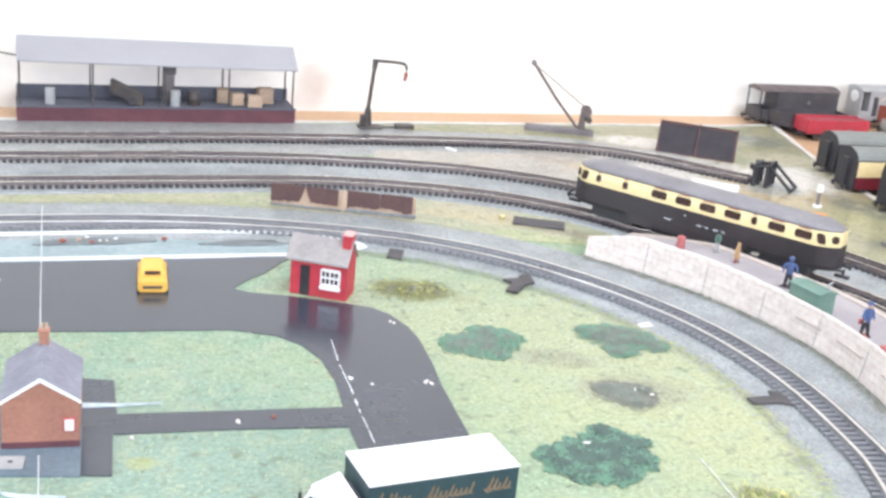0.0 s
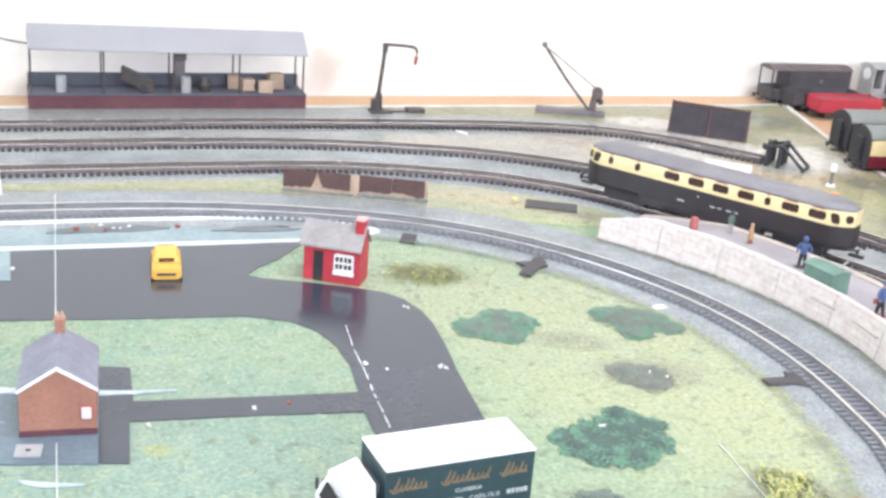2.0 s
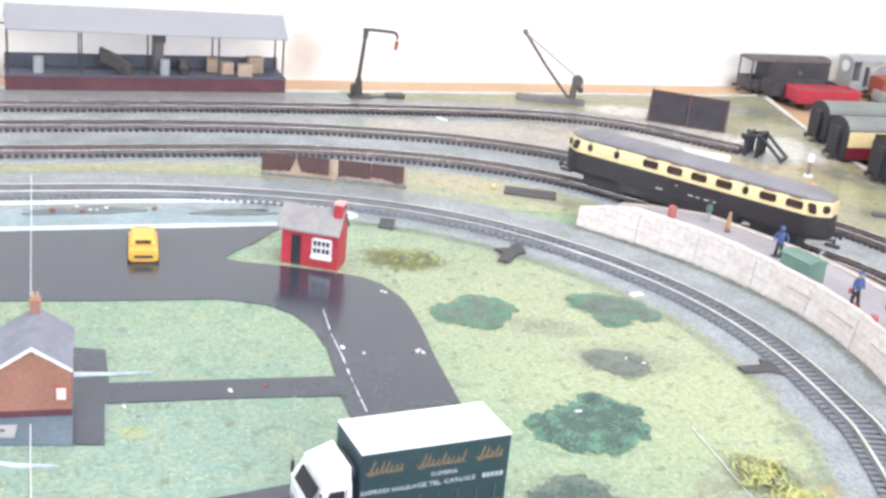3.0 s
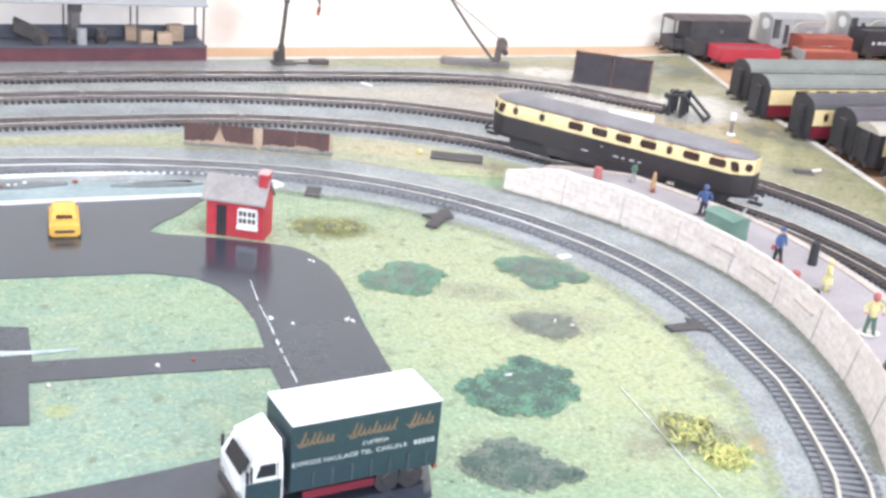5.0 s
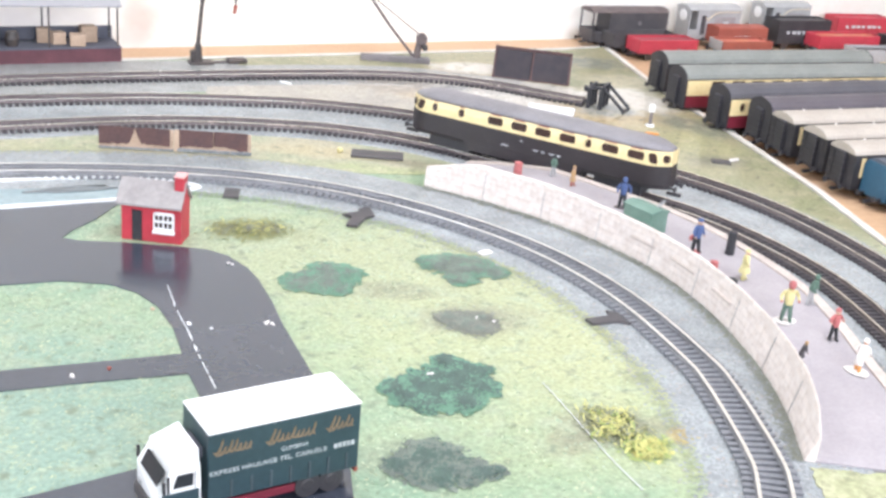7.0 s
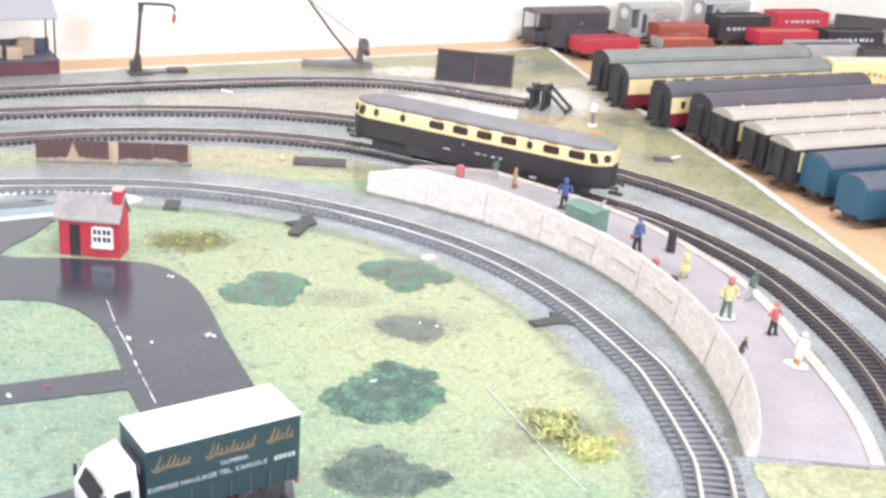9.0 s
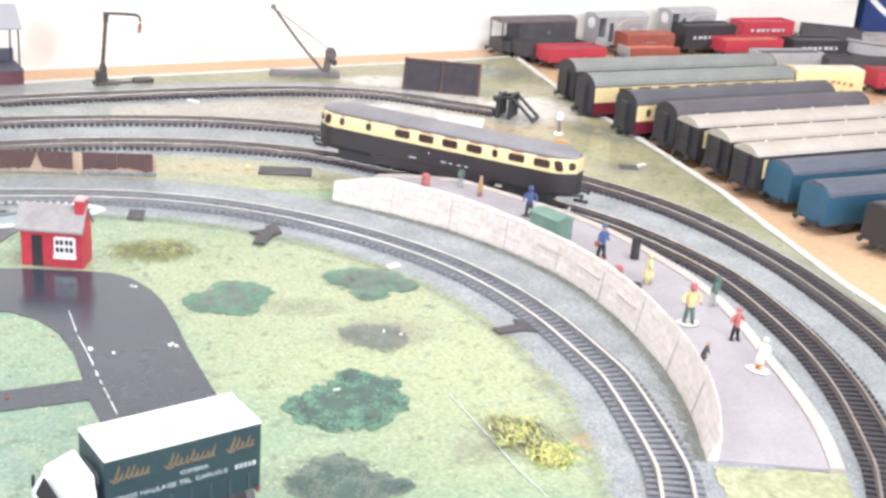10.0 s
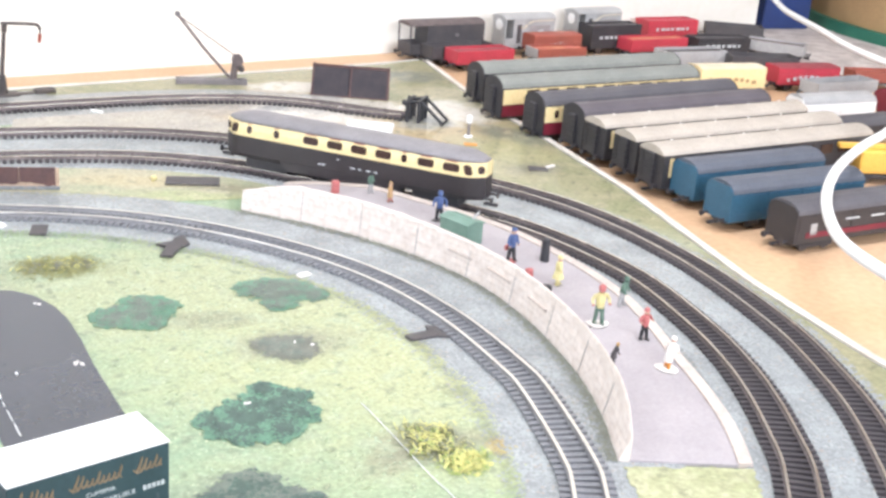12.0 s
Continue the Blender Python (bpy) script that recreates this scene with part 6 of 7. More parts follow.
for x in (-0.0245, 0.0248):
    b = bmesh.new()
    prism(b, [(-0.011, 0.002), (0.0079, 0.002), (0.0079, 0.030), (0.003, 0.030)], x - 0.0230, x + 0.0230)
    part("coal_fill", b, M["coal"], k)
k = thing("buffer_stop", pose(0.747, 1.036, 0.0010, 0, 0, -50) @ Matrix.Diagonal((1.2, 1.2, 1.15, 1)), "black timber buffer stop at the siding's end", "buffer stop")
for y in (-0.0105, 0.0, 0.0105):
    for x, top in ((-0.0060, 0.0185), (0.0045, 0.0210)):
        part("upright", boxed(x - 0.0017, x + 0.0017, y - 0.0017, y + 0.0017, 0, top, 0.0002), M["fblack"], k)
for y in (-0.0085, 0.0085):
    part("top_rail", tube(bmesh.new(), [(-0.0075, y, 0.0172), (0.0065, y, 0.0200)], 0.0016, 6), M["fblack"], k)
    part("brace", tube(bmesh.new(), [(0.0045, y, 0.0205), (0.0265, y, 0.0008)], 0.0015, 6), M["fblack"], k)
    part("buffer", rod(bmesh.new(), (-0.0115, y, 0.0172), (-0.0070, y, 0.0172), 0.0028, 0.0018, 12), M["fblack"], k)
part("beam", boxed(-0.0088, -0.0060, -0.0145, 0.0145, 0.0150, 0.0195, 0.0004), M["fblack"], k)
part("rear_beam", boxed(0.0035, 0.0062, -0.0125, 0.0125, 0.0178, 0.0212, 0.0004), M["fblack"], k)
part("foot_tie", boxed(0.0245, 0.0265, -0.0110, 0.0110, 0.0003, 0.0020, 0.0002), M["fblack"], k)

# white plaster slab, posts, scraps beyond the tracks
for c, sx, sy, hh, turn, mt, nm, lab in [
    ((0.678, 1.020), 0.040, 0.036, 0.0035, -36, "white", "plaster_block", "flat white plaster block by the siding"),
    ((0.756, 0.841), 0.015, 0.010, 0.0012, -30, "wagondark", "loose_board", "loose dark board lying on the grass"),
    ((0.772, 0.842), 0.010, 0.003, 0.0018, 10, "fwhite", "loose_stick", "loose pale stick lying on the grass"),
    ((0.441, 0.9235), 0.038, 0.0165, 0.0022, -26, "wagondark", "timber_baulk", "dark timber baulk lying between the tracks"),
    ((0.2885, 0.857), 0.010, 0.017, 0.0012, -24, "wagondark", "hatch_plate", "small dark plate lying on the ballast"),
    ((0.745, 0.935), 0.011, 0.005, 0.0012, -30, "orange", "loose_tile", "small orange tile lying on the grass"),
    ((0.447, 1.173), 0.012, 0.0025, 0.002, -60, "white", "loose_stick", "small white stick lying between the tracks"),
    ((0.413, 0.941), 0.004, 0.004, 0.004, 0, "fyellow", "marker", "tiny yellow marker beside the sleeper stack"),
    ((0.4244, 0.6955), 0.0085, 0.0045, 0.0016, 10, "fwhite", "white_stone", "flat white stone lying on the grass"),
    ((0.366, 0.600), 0.0030, 0.0008, 0.0012, 60, "fwhite", "scrap", "small white scrap on the olive bush"),
    ((0.374, 0.592), 0.0020, 0.0010, 0.0012, -20, "fwhite", "scrap", "small white scrap on the olive bush"),
    ((0.304, 0.540), 0.0034, 0.0009, 0.0016, -10, "fwhite", "scrap", "small pale scrap on the dark bush"),
]:
    ob = part(nm, boxed(-sx / 2 * 1.2, sx / 2 * 1.2, -sy / 2 * 1.2, sy / 2 * 1.2, 0, hh, min(hh, sx, sy) * 0.25), M[mt])
    ob.matrix_world = pose(c[0], c[1], 0.0006, 0, 0, turn)
    tagged(ob, lab, nm.replace("_", " "))
for c, k, turn in [((0.3675, 0.7840), 1.0, 0.0), ((0.4545, 0.5690), 0.95, -0.95)]:
    q = [(0.015, 0.021), (0.004, 0.019), (-0.001, 0.011), (-0.017, 0.010), (-0.011, 0.001), (-0.025, -0.018), (-0.016, -0.024), (0.0, -0.006), (0.011, -0.002)]
    pts = [(c[0] + 0.8 * k * (x * math.cos(turn) - y * math.sin(turn)), c[1] + 0.8 * k * (x * math.sin(turn) + y * math.cos(turn))) for x, y in q]
    tagged(part("broken_board", slab(bmesh.new(), pts, 0.0009, 0.0026), M["wagondark"]), "dark broken board lying on the ballast edge", "board")
tagged(part("white_thread", tube(bmesh.new(), [(0.3615, 0.512, 0.0009), (0.3595, 0.493, 0.0012), (0.357, 0.468, 0.0009), (0.3522, 0.427, 0.0009), (0.351, 0.40, 0.0009)], 0.00026, 6), M["kerb"]), "thin white thread lying across the grass", "thread")
k = thing("white_signal_post", pose(0.761, 0.9615, 0), "short white post with a round foot on the grass", "post")
part("foot", rod(bmesh.new(), (0, 0, 0), (0, 0, 0.0022), 0.0050, 0.0042, 14), M["white"], k)
part("post", rod(bmesh.new(), (0, 0, 0.002), (0, 0, 0.0215), 0.0019, 0.0017, 10), M["greywood"], k)
part("cap", boxed(-0.0030, 0.0030, -0.0020, 0.0020, 0.0150, 0.0230, 0.0008), M["white"], k)

# ---------------------------------------------------------------- rusty fence panels by the inner track
def upright_sheet(bm, ring, y0, y1):
    """A flat sheet of outline (x, z) standing between y0 and y1."""
    va = [bm.verts.new((x, y0, z)) for x, z in ring]
    vb = [bm.verts.new((x, y1, z)) for x, z in ring]
    bm.faces.new(va)
    bm.faces.new(vb[::-1])
    for q in range(len(ring)):
        bm.faces.new((va[q], va[(q + 1) % len(ring)], vb[(q + 1) % len(ring)], vb[q]))
    return bm


for n, (x, y, turn) in enumerate([(0.2455, 0.9810, -22), (0.3055, 0.9570, -23)]):
    k = thing("fence_panel", pose(x, y, 0.0008, 0, 0, turn), "rust-brown boarded fence panel leaning by the track", "fence panel", "fence panels")
    part("backing", boxed(-0.0310, 0.0300, 0.0004, 0.0014, 0.0 if n == 0 else 0.0015, 0.0180), M["crate"], k, "tan cardboard backing")
    part("footing", boxed(-0.0315, 0.0305, -0.0018, 0.0003, 0.0, 0.0028 if n else 0.0016, 0.0004), M["ballast_dark"], k, "blue-grey torn footing strip")
    if n == 0:
        part("end_post", boxed(0.0305, 0.0350, -0.0004, 0.0012, 0.0, 0.0186, 0.0003), M["crate"], k, "tan card post between the panels")
    for j in range(2):
        rnd = random.Random(50 + n * 2 + j)
        x0, x1 = (-0.0312, -0.0016) if j == 0 else (-0.0009, 0.0272)
        low = []
        for q in range(13):
            u = q / 12
            near = u if j == 0 else 1 - u
            z = 0.0036 + 0.0022 * near ** 2 + (0.011 * max(0.0, (near - 0.82) / 0.18) ** 1.5 if n == 0 else 0.0)
            z += rnd.uniform(-0.0006, 0.0009) + (0.0008 * math.sin(u * 5) if n else 0.0)
            low.append((x0 + (x1 - x0) * u, z))
        part("torn_sheet", upright_sheet(bmesh.new(), [(x0, 0.0190), *low, (x1, 0.0188)], -0.0006, 0.0003), M["rust"], k, "torn rust-brown sheet")

# ---------------------------------------------------------------- yard vehicles
FLOOR = -0.006


def bogie(parent, x, r=0.0055):
    b = boxed(x - 0.019, x + 0.019, -0.0120, 0.0120, 0.0035, 0.0075, 0.0006)
    bg = part("bogie", b, M["black"], parent)
    for dx in (-0.0125, 0.0125):
        for y in (-0.0083, 0.0083):
            part("wheel", rod(bmesh.new(), (x + dx, y - 0.0013, r), (x + dx, y + 0.0013, r), r, seg=14), M["iron"], bg)


def buffers(parent, length, z=0.0115):
    for x, d in ((0.0, -1), (length, 1)):
        for y in (-0.0105, 0.0105):
            b = rod(bmesh.new(), (x, y, z), (x + d * 0.0065, y, z), 0.0011, seg=8)
            rod(b, (x + d * 0.0065, y, z), (x + d * 0.0076, y, z), 0.0027, seg=12)
            part("buffer", b, M["black"], parent)
        part("coupling", boxed(x + d * 0.004 - 0.004, x + d * 0.004 + 0.004, -0.002, 0.002, 0.0055, 0.0075), M["black"], parent)


def coach(x, y, turn, length, body, roof, label, bands=(), roof_top=0.0525, flat_end=False):
    """A bogie coach; its near end at (x, y)."""
    k = thing("coach", pose(x, y, FLOOR, 0, 0, turn), label, "railway coach", "stored coaches")
    w = 0.0178
    b = bmesh.new()
    prism(b, [(-w * 0.95, 0.0095), (w * 0.95, 0.0095), (w, 0.0180), (w, 0.0330), (w * 0.93, 0.0425), (-w * 0.93, 0.0425), (-w, 0.0330), (-w, 0.0180)], 0.0, length)
    part("body", b, M[body], k)
    b = bmesh.new()
    if flat_end:
        roof_top = 0.0492
    rise = (roof_top - 0.0418) / 0.0107
    prism(b, [(-w * 0.97, 0.0418), (w * 0.97, 0.0418), (w * 0.88, 0.0418 + 0.0044 * rise), (w * 0.60, 0.0418 + 0.0082 * rise), (w * 0.2, roof_top), (-w * 0.2, roof_top), (-w * 0.60, 0.0418 + 0.0082 * rise), (-w * 0.88, 0.0418 + 0.0044 * rise)], -0.0030 if flat_end else -0.0008, length + (0.0030 if flat_end else 0.0008))
    part("roof", b, M[roof], k)
    for xx in (-0.0015, length + 0.0005):
        b = bmesh.new()
        prism(b, [(-w * 0.99, 0.0100), (w * 0.99, 0.0100), (w, 0.0412), (w * 0.9, 0.0418), (-w * 0.9, 0.0418), (-w, 0.0412)] if flat_end else [(-w * 0.99, 0.0100), (w * 0.99, 0.0100), (w, 0.0418), (w * 0.90, 0.0464), (w * 0.61, 0.0502), (w * 0.2, roof_top + 0.0002), (-w * 0.2, roof_top + 0.0002), (-w * 0.61, 0.0502), (-w * 0.90, 0.0464), (-w, 0.0418)], xx, xx + 0.0010)
        part("end_panel", b, M["black"], k)
    for z0, z1, mt, nm in bands:
        for s in (-1, 1):
            part(nm, boxed(0.0006, length - 0.0006, s * (w + 0.0002) - 0.0005, s * (w + 0.0002) + 0.0003, z0, z1), M[mt], k)
    n = int((length - 0.03) / 0.026)
    for i in range(n):
        xx = 0.024 + i * 0.026
        if bands and i == 0:
            if roof == "roof_dark":
                for s in (-1, 1):
                    part("window", pane(0.0150, 0.0052, 0.0080, 0.0325, s * (w + 0.0004), 0.0005, 0.0020), M["glass"], k)
            continue
        xx, top = (xx - 0.011, 0.0393) if bands else (xx, 0.0375)
        for s in (-1, 1):
            part("window", boxed(xx - 0.0080, xx + 0.0080, s * (w + 0.0005) - 0.0004, s * (w + 0.0005) + 0.0004, 0.0285, top), M["glass"], k)
    for xx, d in ((0.0, -1), (length, 1)):
        g = part("gangway", boxed(xx + d * 0.0025 - 0.0025, xx + d * 0.0025 + 0.0025, -0.0058, 0.0058, 0.0120, 0.0420, 0.0010), M["black"], k, "black corridor connector")
        for z in range(5):
            part("bellows", boxed(xx + d * 0.0026 - 0.0028, xx + d * 0.0026 + 0.0028, -0.0064, 0.0064, 0.0150 + z * 0.0055, 0.0160 + z * 0.0055), M["black"], g)
    for i in range(6):
        xx = length * (i + 0.5) / 6
        part("roof_vent", rod(bmesh.new(), (xx, 0.0035, roof_top - 0.0006), (xx, 0.0035, roof_top + 0.0012), 0.0013, 0.0010, 8), M["fwhite"] if flat_end else M[roof], k)
    if flat_end:
        for yy in (-0.0120, 0.0120):
            part("end_handrail", rod(bmesh.new(), (-0.0019, yy, 0.0160), (-0.0019, yy, 0.0390), 0.0004, seg=6), M["wagondark"], k)
        for zz in (0.0175, 0.0235, 0.0295):
            part("end_step", boxed(-0.0030, -0.0012, 0.0132, 0.0162, zz, zz + 0.0006), M["wagondark"], k)
        part("door_panel", boxed(0.0050, 0.0095, -w - 0.0007, -w + 0.0003, 0.0215, 0.0390, 0.0002), M["cream"], k, "small cream door panel")
    part("underframe", boxed(0.004, length - 0.004, -0.0085, 0.0085, 0.0065, 0.0095), M["black"], k)
    bogie(k, 0.036)
    bogie(k, length - 0.036)
    buffers(k, length)
    return k


BC = ((0.0240, 0.0405, "cream", "cream_band"), (0.0112, 0.0236, "maroon", "maroon_band"))
coach(0.860, 1.086, -4.5, 0.288, "black", "roof_grey", "stored coach with plain grey roof and dark ends")
coach(0.836, 1.020, -4.5, 0.278, "black", "roof_grey", "maroon and cream coach with light grey roof", BC)
coach(0.831, 0.943, -3.5, 0.270, "black", "roof_dark", "maroon and cream coach with dark grey roof", BC)
coach(0.840, 0.8905, -3.5, 0.258, "brown", "roof_purple", "brown coach with purplish dark roof")
for x, y in ((0.834, 0.8500), (0.829, 0.8010), (0.819, 0.7545)):
    coach(x, y, -4.6, 0.270, "black", "roof_white", "dark brown coach with dirty white roof", flat_end=True)


def van(x, y, turn, length, body, roof, label, height=0.044, width=0.0168, category="railway van", stripe=None, bars=None, arch=1.0):
    """A four-wheeled or long van with an arched roof."""
    k = thing("van", pose(x, y, FLOOR, 0, 0, turn), label, category, "stored vans")
    w = width
    b = bmesh.new()
    prism(b, [(-w, 0.0100), (w, 0.0100), (w, height - 0.008 * arch), (w * 0.72, height - 0.0032 * arch), (-w * 0.72, height - 0.0032 * arch), (-w, height - 0.008 * arch)], 0, length)
    part("body", b, M[body], k)
    b = bmesh.new()
    prism(b, [(-w * 1.03, height - 0.0088 * arch), (w * 1.03, height - 0.0088 * arch), (w * 0.97, height - 0.0055 * arch), (w * 0.66, height - 0.0018 * arch), (w * 0.25, height), (-w * 0.25, height), (-w * 0.66, height - 0.0018 * arch), (-w * 0.97, height - 0.0055 * arch)], 0.001, length - 0.001)
    part("roof", b, M[roof], k)
    for i in range(4):
        xx = length * (i + 0.5) / 4
        for s in (-1, 1):
            d = part("door", boxed(xx - length / 9, xx + length / 9, s * w - 0.0005, s * w + 0.0005, 0.0125, height - 0.0105), M[body], k)
            part("hinge_strap", boxed(xx - length / 9, xx + length / 9, s * (w + 0.0004) - 0.0004, s * (w + 0.0004) + 0.0004, 0.0170, 0.0178), M[body], d)
    if stripe:
        for s in (-1, 1):
            part("stripe", boxed(0.012, length - 0.012, s * (w + 0.0006) - 0.0005, s * (w + 0.0006) + 0.0004, 0.0150, 0.0195), M[stripe], k)
            for xx in (0.055, 0.085):
                part("lettering_bar", boxed(xx, xx + 0.016, s * (w + 0.0006) - 0.0005, s * (w + 0.0006) + 0.0004, 0.0270, 0.0283), M["letter"], k)
            part("data_panel", boxed(0.016, 0.023, s * (w + 0.0006) - 0.0005, s * (w + 0.0006) + 0.0004, 0.0170, 0.0270), M["wagongrey"], k)
    if bars:
        for s in (-1, 1):
            for i in range(8):
                x0 = length * (0.14 + 0.092 * i)
                z0, wide = height * 0.44 + 0.0038 * math.sin(math.pi * i / 7), length * (0.040 + 0.020 * ((i * 5) % 3) / 2)
                part("lettering_bar", boxed(x0, x0 + wide, s * (w + 0.0009) - 0.0004, s * (w + 0.0009) + 0.0004, z0 - 0.0006, z0 + 0.0036), M[bars], k)
    part("underframe", boxed(0.003, length - 0.003, -0.0090, 0.0090, 0.0062, 0.0100), M["black"], k)
    if length > 0.17:
        bogie(k, 0.032)
        bogie(k, length - 0.032)
    else:
        for xx in (length * 0.2, length * 0.8):
            for s in (-0.0083, 0.0083):
                part("wheel", rod(bmesh.new(), (xx, s - 0.0013, 0.0060), (xx, s + 0.0013, 0.0060), 0.0060, seg=14), M["iron"], k)
            for s in (-0.0125, 0.0125):
                part("axle_guard", boxed(xx - 0.006, xx + 0.006, s - 0.0008, s + 0.0008, 0.0040, 0.0105), M["black"], k)
    buffers(k, length)
    return k


van(0.822, 0.7170, -5.5, 0.158, "blue", "roof_blue", "rail blue parcels van with grey roof")
van(0.806, 0.6600, -6, 0.157, "blue", "roof_blue", "rail blue parcels van with grey roof")
van(0.815, 0.5980, -6, 0.240, "brown", "roof_dark", "dark brown bogie parcels van with a red stripe", stripe="maroon")


def open_wagon(x, y, turn, length, body, label, height=0.026, load=None, bars=None, width=0.0158):
    """A planked open wagon with four wheels."""
    k = thing("wagon", pose(x, y, FLOOR, 0, 0, turn), label, "railway wagon", "stored wagons")
    w = width
    for s in (-1, 1):
        sd = part("side", boxed(0, length, s * w - 0.0008, s * w + 0.0008, 0.0105, height), M[body], k)
        for z in (0.0145, 0.0185, 0.0225):
            if z < height - 0.001:
                part("plank_rib", boxed(0.001, length - 0.001, s * (w + 0.0008) - 0.0003, s * (w + 0.0008) + 0.0003, z, z + 0.0005), M[body], sd)
        if bars:
            for i in range(7):
                x0 = length * (0.16 + 0.1 * i)
                wide = length * (0.045 + 0.030 * ((i * 5) % 3) / 2)
                part("lettering_bar", boxed(x0, x0 + wide, s * (w + 0.0012) - 0.0004, s * (w + 0.0012) + 0.0003, height * 0.55, height * 0.55 + 0.0040), M[bars], sd)
    for xx in (0.0008, length - 0.0008):
        part("end", boxed(xx - 0.0008, xx + 0.0008, -w, w, 0.0105, height), M[body], k)
    part("wagon_floor", boxed(0.001, length - 0.001, -w, w, 0.0100, 0.0115), M["wagondark"], k)
    if load:
        b = bmesh.new()
        prism(b, [(-w + 0.001, 0.0115), (w - 0.001, 0.0115), (w - 0.001, height - 0.003), (0, height - 0.0008), (-w + 0.001, height - 0.003)], 0.002, length - 0.002)
        part("load", b, M[load], k)
    part("underframe", boxed(0.002, length - 0.002, -0.0090, 0.0090, 0.0065, 0.0100), M["black"], k)
    for xx in (length * 0.22, length * 0.78):
        for s in (-0.0083, 0.0083):
            part("wheel", rod(bmesh.new(), (xx, s - 0.0013, 0.0060), (xx, s + 0.0013, 0.0060), 0.0060, seg=14), M["iron"], k)
    buffers(k, length, 0.0105)
    return k


def brake_van(x, y, turn, length, body, roof, label, veranda=0.026, height=0.0455):
    """A brake van with an open veranda and an arched roof."""
    k = thing("brake_van", pose(x, y, FLOOR, 0, 0, turn), label, "brake van", "stored brake vans")
    w = 0.0160
    part("cabin", boxed(veranda, length, -w, w, 0.0105, height - 0.0052), M[body], k)
    part("veranda_floor", boxed(0, veranda, -w, w, 0.0098, 0.0115), M[body], k)
    part("veranda_end", boxed(0, 0.0014, -w, w, 0.0115, 0.0250), M[body], k)
    for s in (-1, 1):
        part("veranda_side", boxed(0.0014, veranda, s * w - 0.0007, s * w + 0.0007, 0.0115, 0.0240), M[body], k)
        part("veranda_post", boxed(0, 0.0014, s * (w - 0.0010) - 0.0009, s * (w - 0.0010) + 0.0009, 0.0250, height - 0.0050), M[body], k)
        y0, y1 = s * w - 0.0006, s * w + 0.0006
        if body == "wagongrey":
            part("side_door", boxed(veranda + 0.006, veranda + 0.013, y0, y1, 0.0170, height - 0.0130), M["wagondark"], k, "dark open side door")
            # Flat darker grey panel; the shade of a recess is in its colour.
            part("side_shade_panel", boxed(length * 0.50, length * 0.90, y0, y1, 0.0190, height - 0.0150), M["slate"], k, "lower side panel with shade painted in grey")
            part("window", boxed(length * 0.66, length * 0.66 + 0.009, s * w - 0.0009, s * w + 0.0009, 0.0245, 0.0345), M["letter"], k)
            part("handrail", tube(bmesh.new(), [(veranda + 0.012, s * (w + 0.0012), height - 0.0150), (veranda + 0.016, s * (w + 0.0012), height - 0.0190), (veranda + 0.026, s * (w + 0.0012), height - 0.0110), (veranda + 0.034, s * (w + 0.0012), height - 0.0088), (length - 0.004, s * (w + 0.0012), height - 0.0080)], 0.0007, 6), M["cream_pale"], k, "pale yellow curved handrail")
        else:
            part("footboard", boxed(0.002, length + 0.002, s * (w + 0.0022) - 0.0022, s * (w + 0.0022) + 0.0022, 0.0210, 0.0228, 0.0004), M["wagondark"], k)
            part("side_skirt", boxed(0.004, length, s * (w + 0.0030) - 0.0008, s * (w + 0.0030) + 0.0008, 0.0100, 0.0210), M["wagondark"], k)
            part("number_plate", rod(bmesh.new(), (length * 0.62, s * w - 0.0006, 0.0335), (length * 0.62, s * w + 0.0006, 0.0335), 0.0026, seg=16), M["greywood"], k, "small oval grey plate")
    if body == "wagongrey":
        part("veranda_bulkhead", boxed(0.0002, 0.0012, -w * 0.97, w * 0.97, 0.0250, height - 0.0052), M[body], k)
        # No hole here: a white disc imitates the lit wall seen through.
        part("end_window", rod(bmesh.new(), (-0.0006, 0.0, height - 0.0145), (0.0010, 0.0, height - 0.0145), 0.0078, seg=24), M["white"], k, "round white disc imitating the bright wall seen through the end")
    b = bmesh.new()
    prism(b, [(-w * 1.05, height - 0.0058), (w * 1.05, height - 0.0058), (w * 0.95, height - 0.0036), (w * 0.5, height - 0.0008), (0, height), (-w * 0.5, height - 0.0008), (-w * 0.95, height - 0.0036)], -0.001, length + 0.001)
    part("roof", b, M[roof], k)
    part("underframe", boxed(0.002, length - 0.002, -0.0090, 0.0090, 0.0065, 0.0098), M["black"], k)
    for xx in (length * 0.2, length * 0.8):
        for s in (-0.0083, 0.0083):
            part("wheel", rod(bmesh.new(), (xx, s - 0.0013, 0.0060), (xx, s + 0.0013, 0.0060), 0.0060, seg=14), M["iron"], k)
    buffers(k, length, 0.0105)
    return k


brake_van(0.922, 1.332, -2, 0.118, "wagondark", "cranepaint", "dark grey brake van with an open veranda", height=0.053)
brake_van(1.078, 1.330, -2, 0.086, "wagongrey", "wagongrey", "light grey brake van with open veranda", 0.014, 0.056)
brake_van(1.215, 1.336, -2, 0.082, "wagongrey", "wagongrey", "light grey brake van with open veranda", 0.014, 0.058)
open_wagon(0.934, 1.297, -3, 0.100, "wagondark", "dark grey open wagon with bare floor")
open_wagon(0.947, 1.258, -4, 0.088, "wagonred", "bright red open wagon, empty", 0.0275, "red_worn")
van(1.106, 1.297, -5, 0.080, "bauxite", "bauxite", "red-brown covered van with unreadable white lettering", 0.034, 0.0155, "railway van", None, "letter", 0.3)
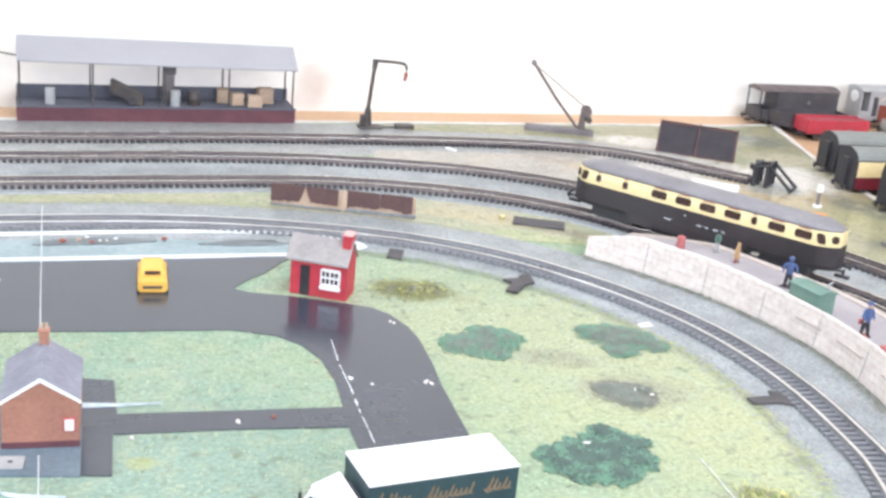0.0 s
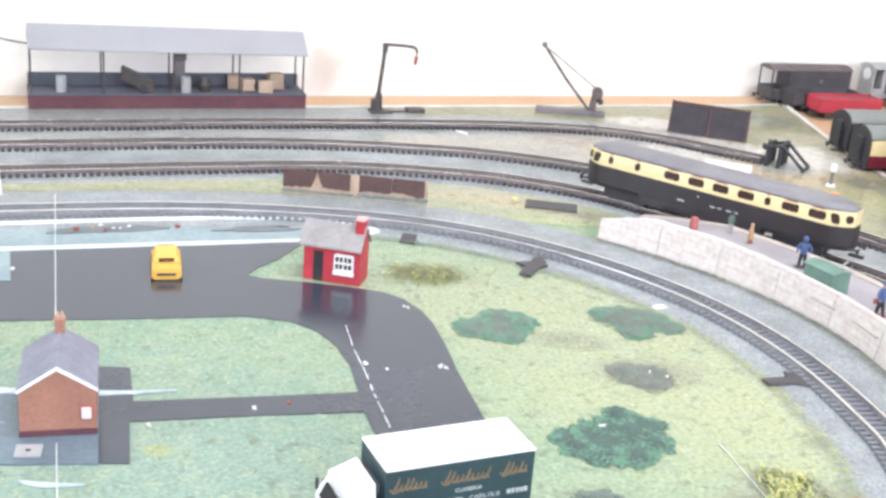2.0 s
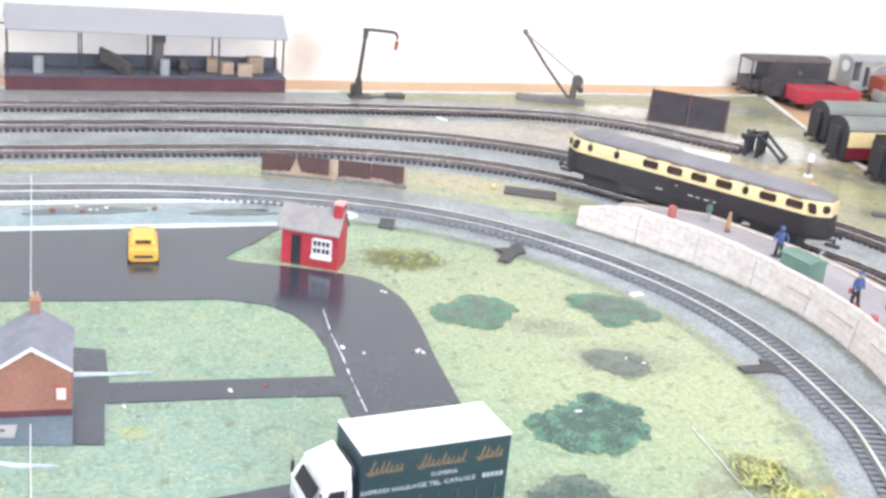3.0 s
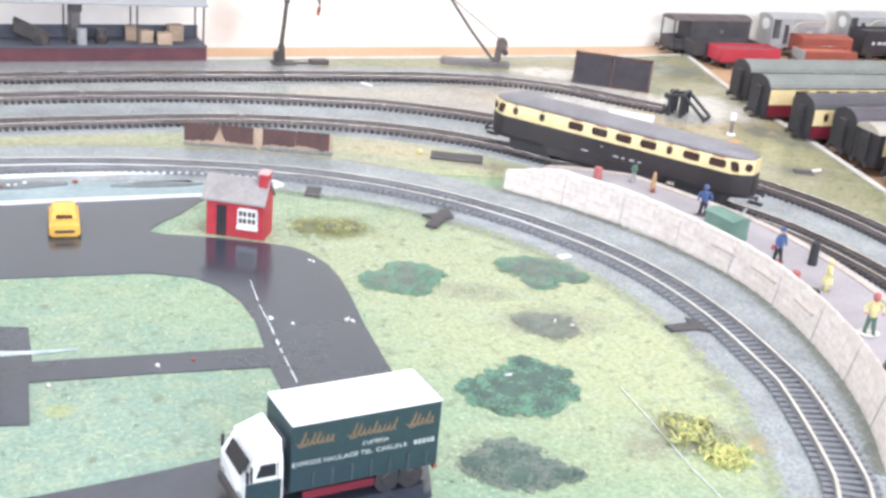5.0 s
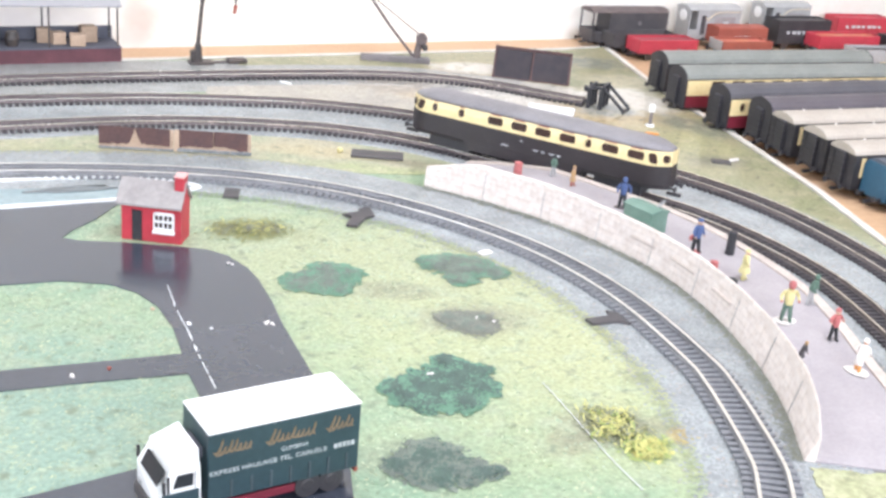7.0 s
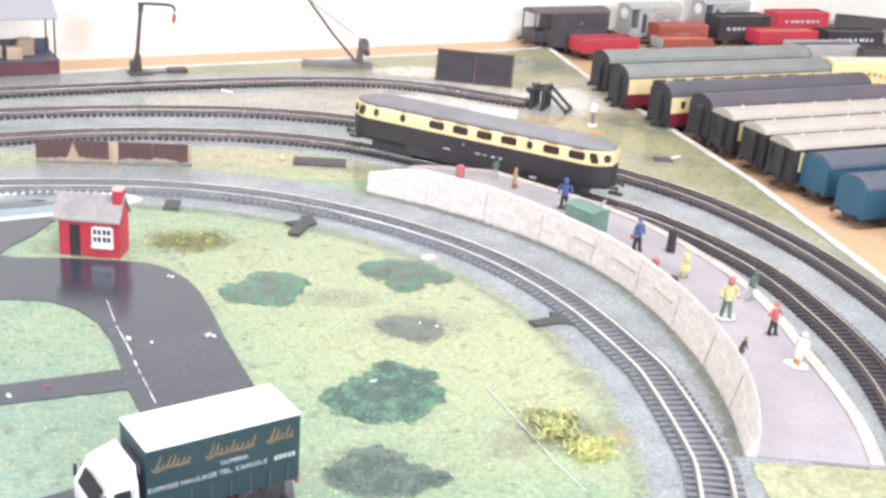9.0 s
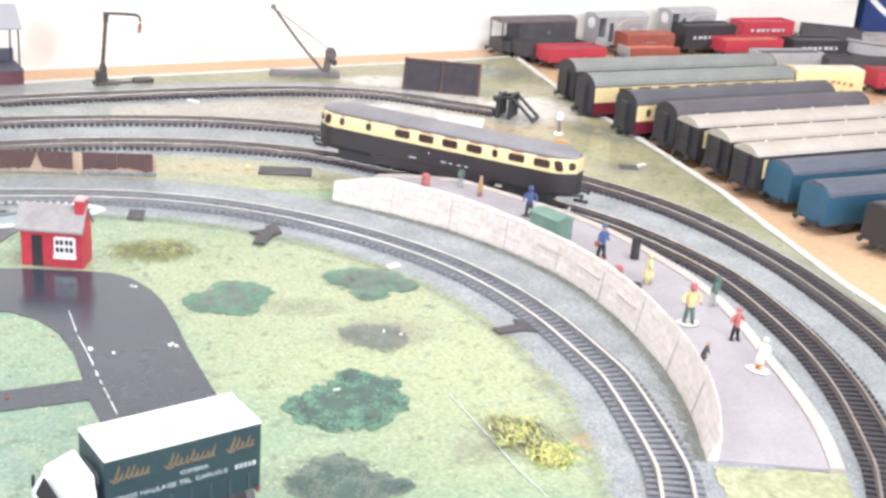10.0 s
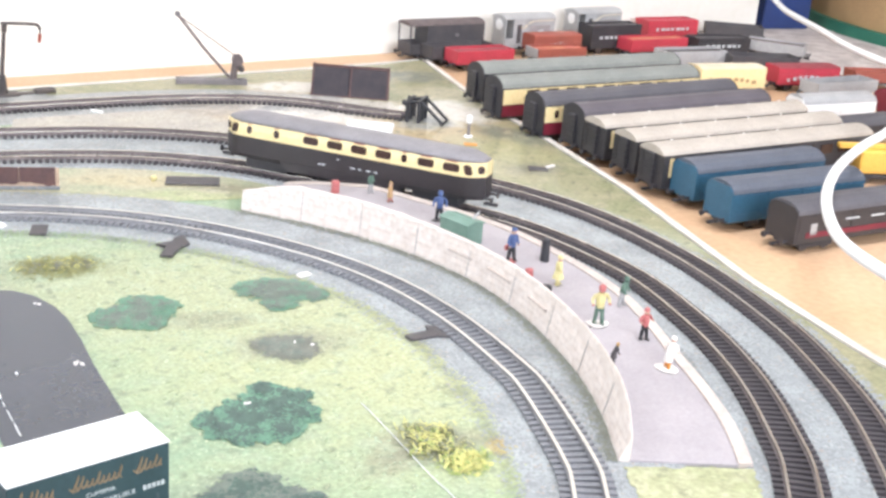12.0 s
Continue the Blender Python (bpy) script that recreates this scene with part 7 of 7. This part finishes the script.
k = open_wagon(1.080, 1.255, -6, 0.078, "bauxite", "red-brown open wagon with a pale grey end", 0.024, "load_orange")
part("end_sheet", boxed(-0.0018, -0.0006, -0.0150, 0.0150, 0.0105, 0.0242, 0.0003), M["wagongrey"], k, "pale grey end sheet")
open_wagon(1.210, 1.297, -4, 0.090, "black", "black open wagon with white lettering bars", 0.042, "wagondark", "letter")
open_wagon(1.252, 1.258, -5, 0.104, "wagonred", "red open wagon filled with orange-brown load", 0.028, "load_orange")
open_wagon(1.370, 1.347, -6, 0.098, "wagonred", "red open wagon with unreadable white lettering", 0.034, "wagonred", "letter")
open_wagon(1.362, 1.232, -12, 0.092, "black", "black open wagon with white lettering bars", 0.030, "wagondark", "letter")
open_wagon(1.492, 1.330, -40, 0.090, "wagondark", "dark empty wagon standing askew", 0.028)
open_wagon(1.470, 1.220, -58, 0.085, "wagongrey", "pale grey and brown open wagon standing askew", 0.026, "rust")
open_wagon(1.235, 1.168, -10, 0.100, "wagongrey", "grey skeletal wagon behind the coaches", 0.030, "wagondark")
van(1.178, 1.050, -14, 0.098, "cream", "cream_pale", "cream insulated van with pale roof", 0.038, 0.0165, "railway van", None, "tan", 0.3)
open_wagon(1.325, 1.128, -24, 0.100, "wagondark", "dark open wagon beyond the cream van", 0.028)
van(1.308, 1.034, -15, 0.096, "wagonred", "red_worn", "bright red van with white lettering bars", 0.034, 0.0165, "railway van", None, "letter", 0.25)
open_wagon(1.304, 0.968, -5, 0.108, "wagongrey", "pale grey open wagon, empty", 0.026)
van(1.168, 0.880, -10, 0.110, "white", "wagongrey", "white salt van with pale grey roof", 0.040, 0.0160, "railway van")
open_wagon(1.440, 1.010, -25, 0.090, "bauxite", "brown open wagon with rust load", 0.024, "bauxite")
van(1.318, 0.868, -10, 0.090, "maroon", "maroon", "maroon van behind the white van", 0.038, 0.0160, "railway van")
van(1.110, 0.805, -4, 0.120, "brown", "roof_dark", "dark van behind the white-roofed coach", 0.034, 0.0160, "railway van")
k = thing("crane_wagon", pose(1.046, 0.712, FLOOR, 0, 0, -28), "amber yellow breakdown crane wagon", "crane wagon")
part("underframe", boxed(0.0, 0.110, -0.012, 0.012, 0.0060, 0.0110, 0.0006), M["black"], k)
part("crane_body", boxed(0.010, 0.075, -0.013, 0.013, 0.0110, 0.0340, 0.0015), M["yellow"], k)
part("jib", boxed(-0.010, 0.060, -0.004, 0.004, 0.0340, 0.0390, 0.0008), M["yellow"], k)
part("counterweight", boxed(0.078, 0.102, -0.012, 0.012, 0.0110, 0.0260, 0.0010), M["fwhite"], k)
for xx in (0.02, 0.09):
    for s in (-0.0083, 0.0083):
        part("wheel", rod(bmesh.new(), (xx, s - 0.0013, 0.0060), (xx, s + 0.0013, 0.0060), 0.0060, seg=14), M["iron"], k)

# ---------------------------------------------------------------- beyond the yard
b = bmesh.new()
tube(b, [(p.x, p.y, z) for p, z in zip(spline([(0.655, 0.29), (0.672, 0.35), (0.6926, 0.4165), (0.7073, 0.4532), (0.7297, 0.4858), (0.773, 0.5277), (0.825, 0.5663), (0.8851, 0.6011), (0.9594, 0.6342), (1.03, 0.660), (1.18, 0.73), (1.30, 0.82), (1.342, 0.905), (1.3768, 0.9753), (1.4461, 1.077), (1.5212, 1.1957), (1.6035, 1.2918), (1.72, 1.42)], 0.012), [0.06] * 400)], 0.0043, 10)
tagged(part("power_cable", b, M["white"], smooth=True), "thick white power cable looping over the stored vehicles", "cable")
k = thing("blue_box", pose(1.746, 1.400, -0.008, 0, 0, -13), "small dark blue box against the wall", "box")
part("box_body", boxed(-0.048, 0.048, -0.028, 0.028, 0, 0.150, 0.002), M["bluebox"], k)
part("lid", boxed(-0.049, 0.049, -0.029, 0.029, 0.150, 0.160, 0.002), M["bluebox"], k)
k = thing("round_tub", pose(2.2875, 1.1607, -0.008), "large round tan tub with a dark green base rim", "tub")
b = rod(bmesh.new(), (0, 0, 0.019), (0, 0, 0.26), 0.488, 0.494, 96)
part("tub_side", b, M["tan"], k, smooth=False)
b = rod(bmesh.new(), (0, 0, 0.0), (0, 0, 0.019), 0.500, 0.500, 96)
part("rim", b, M["trim"], k, "dark green base rim")
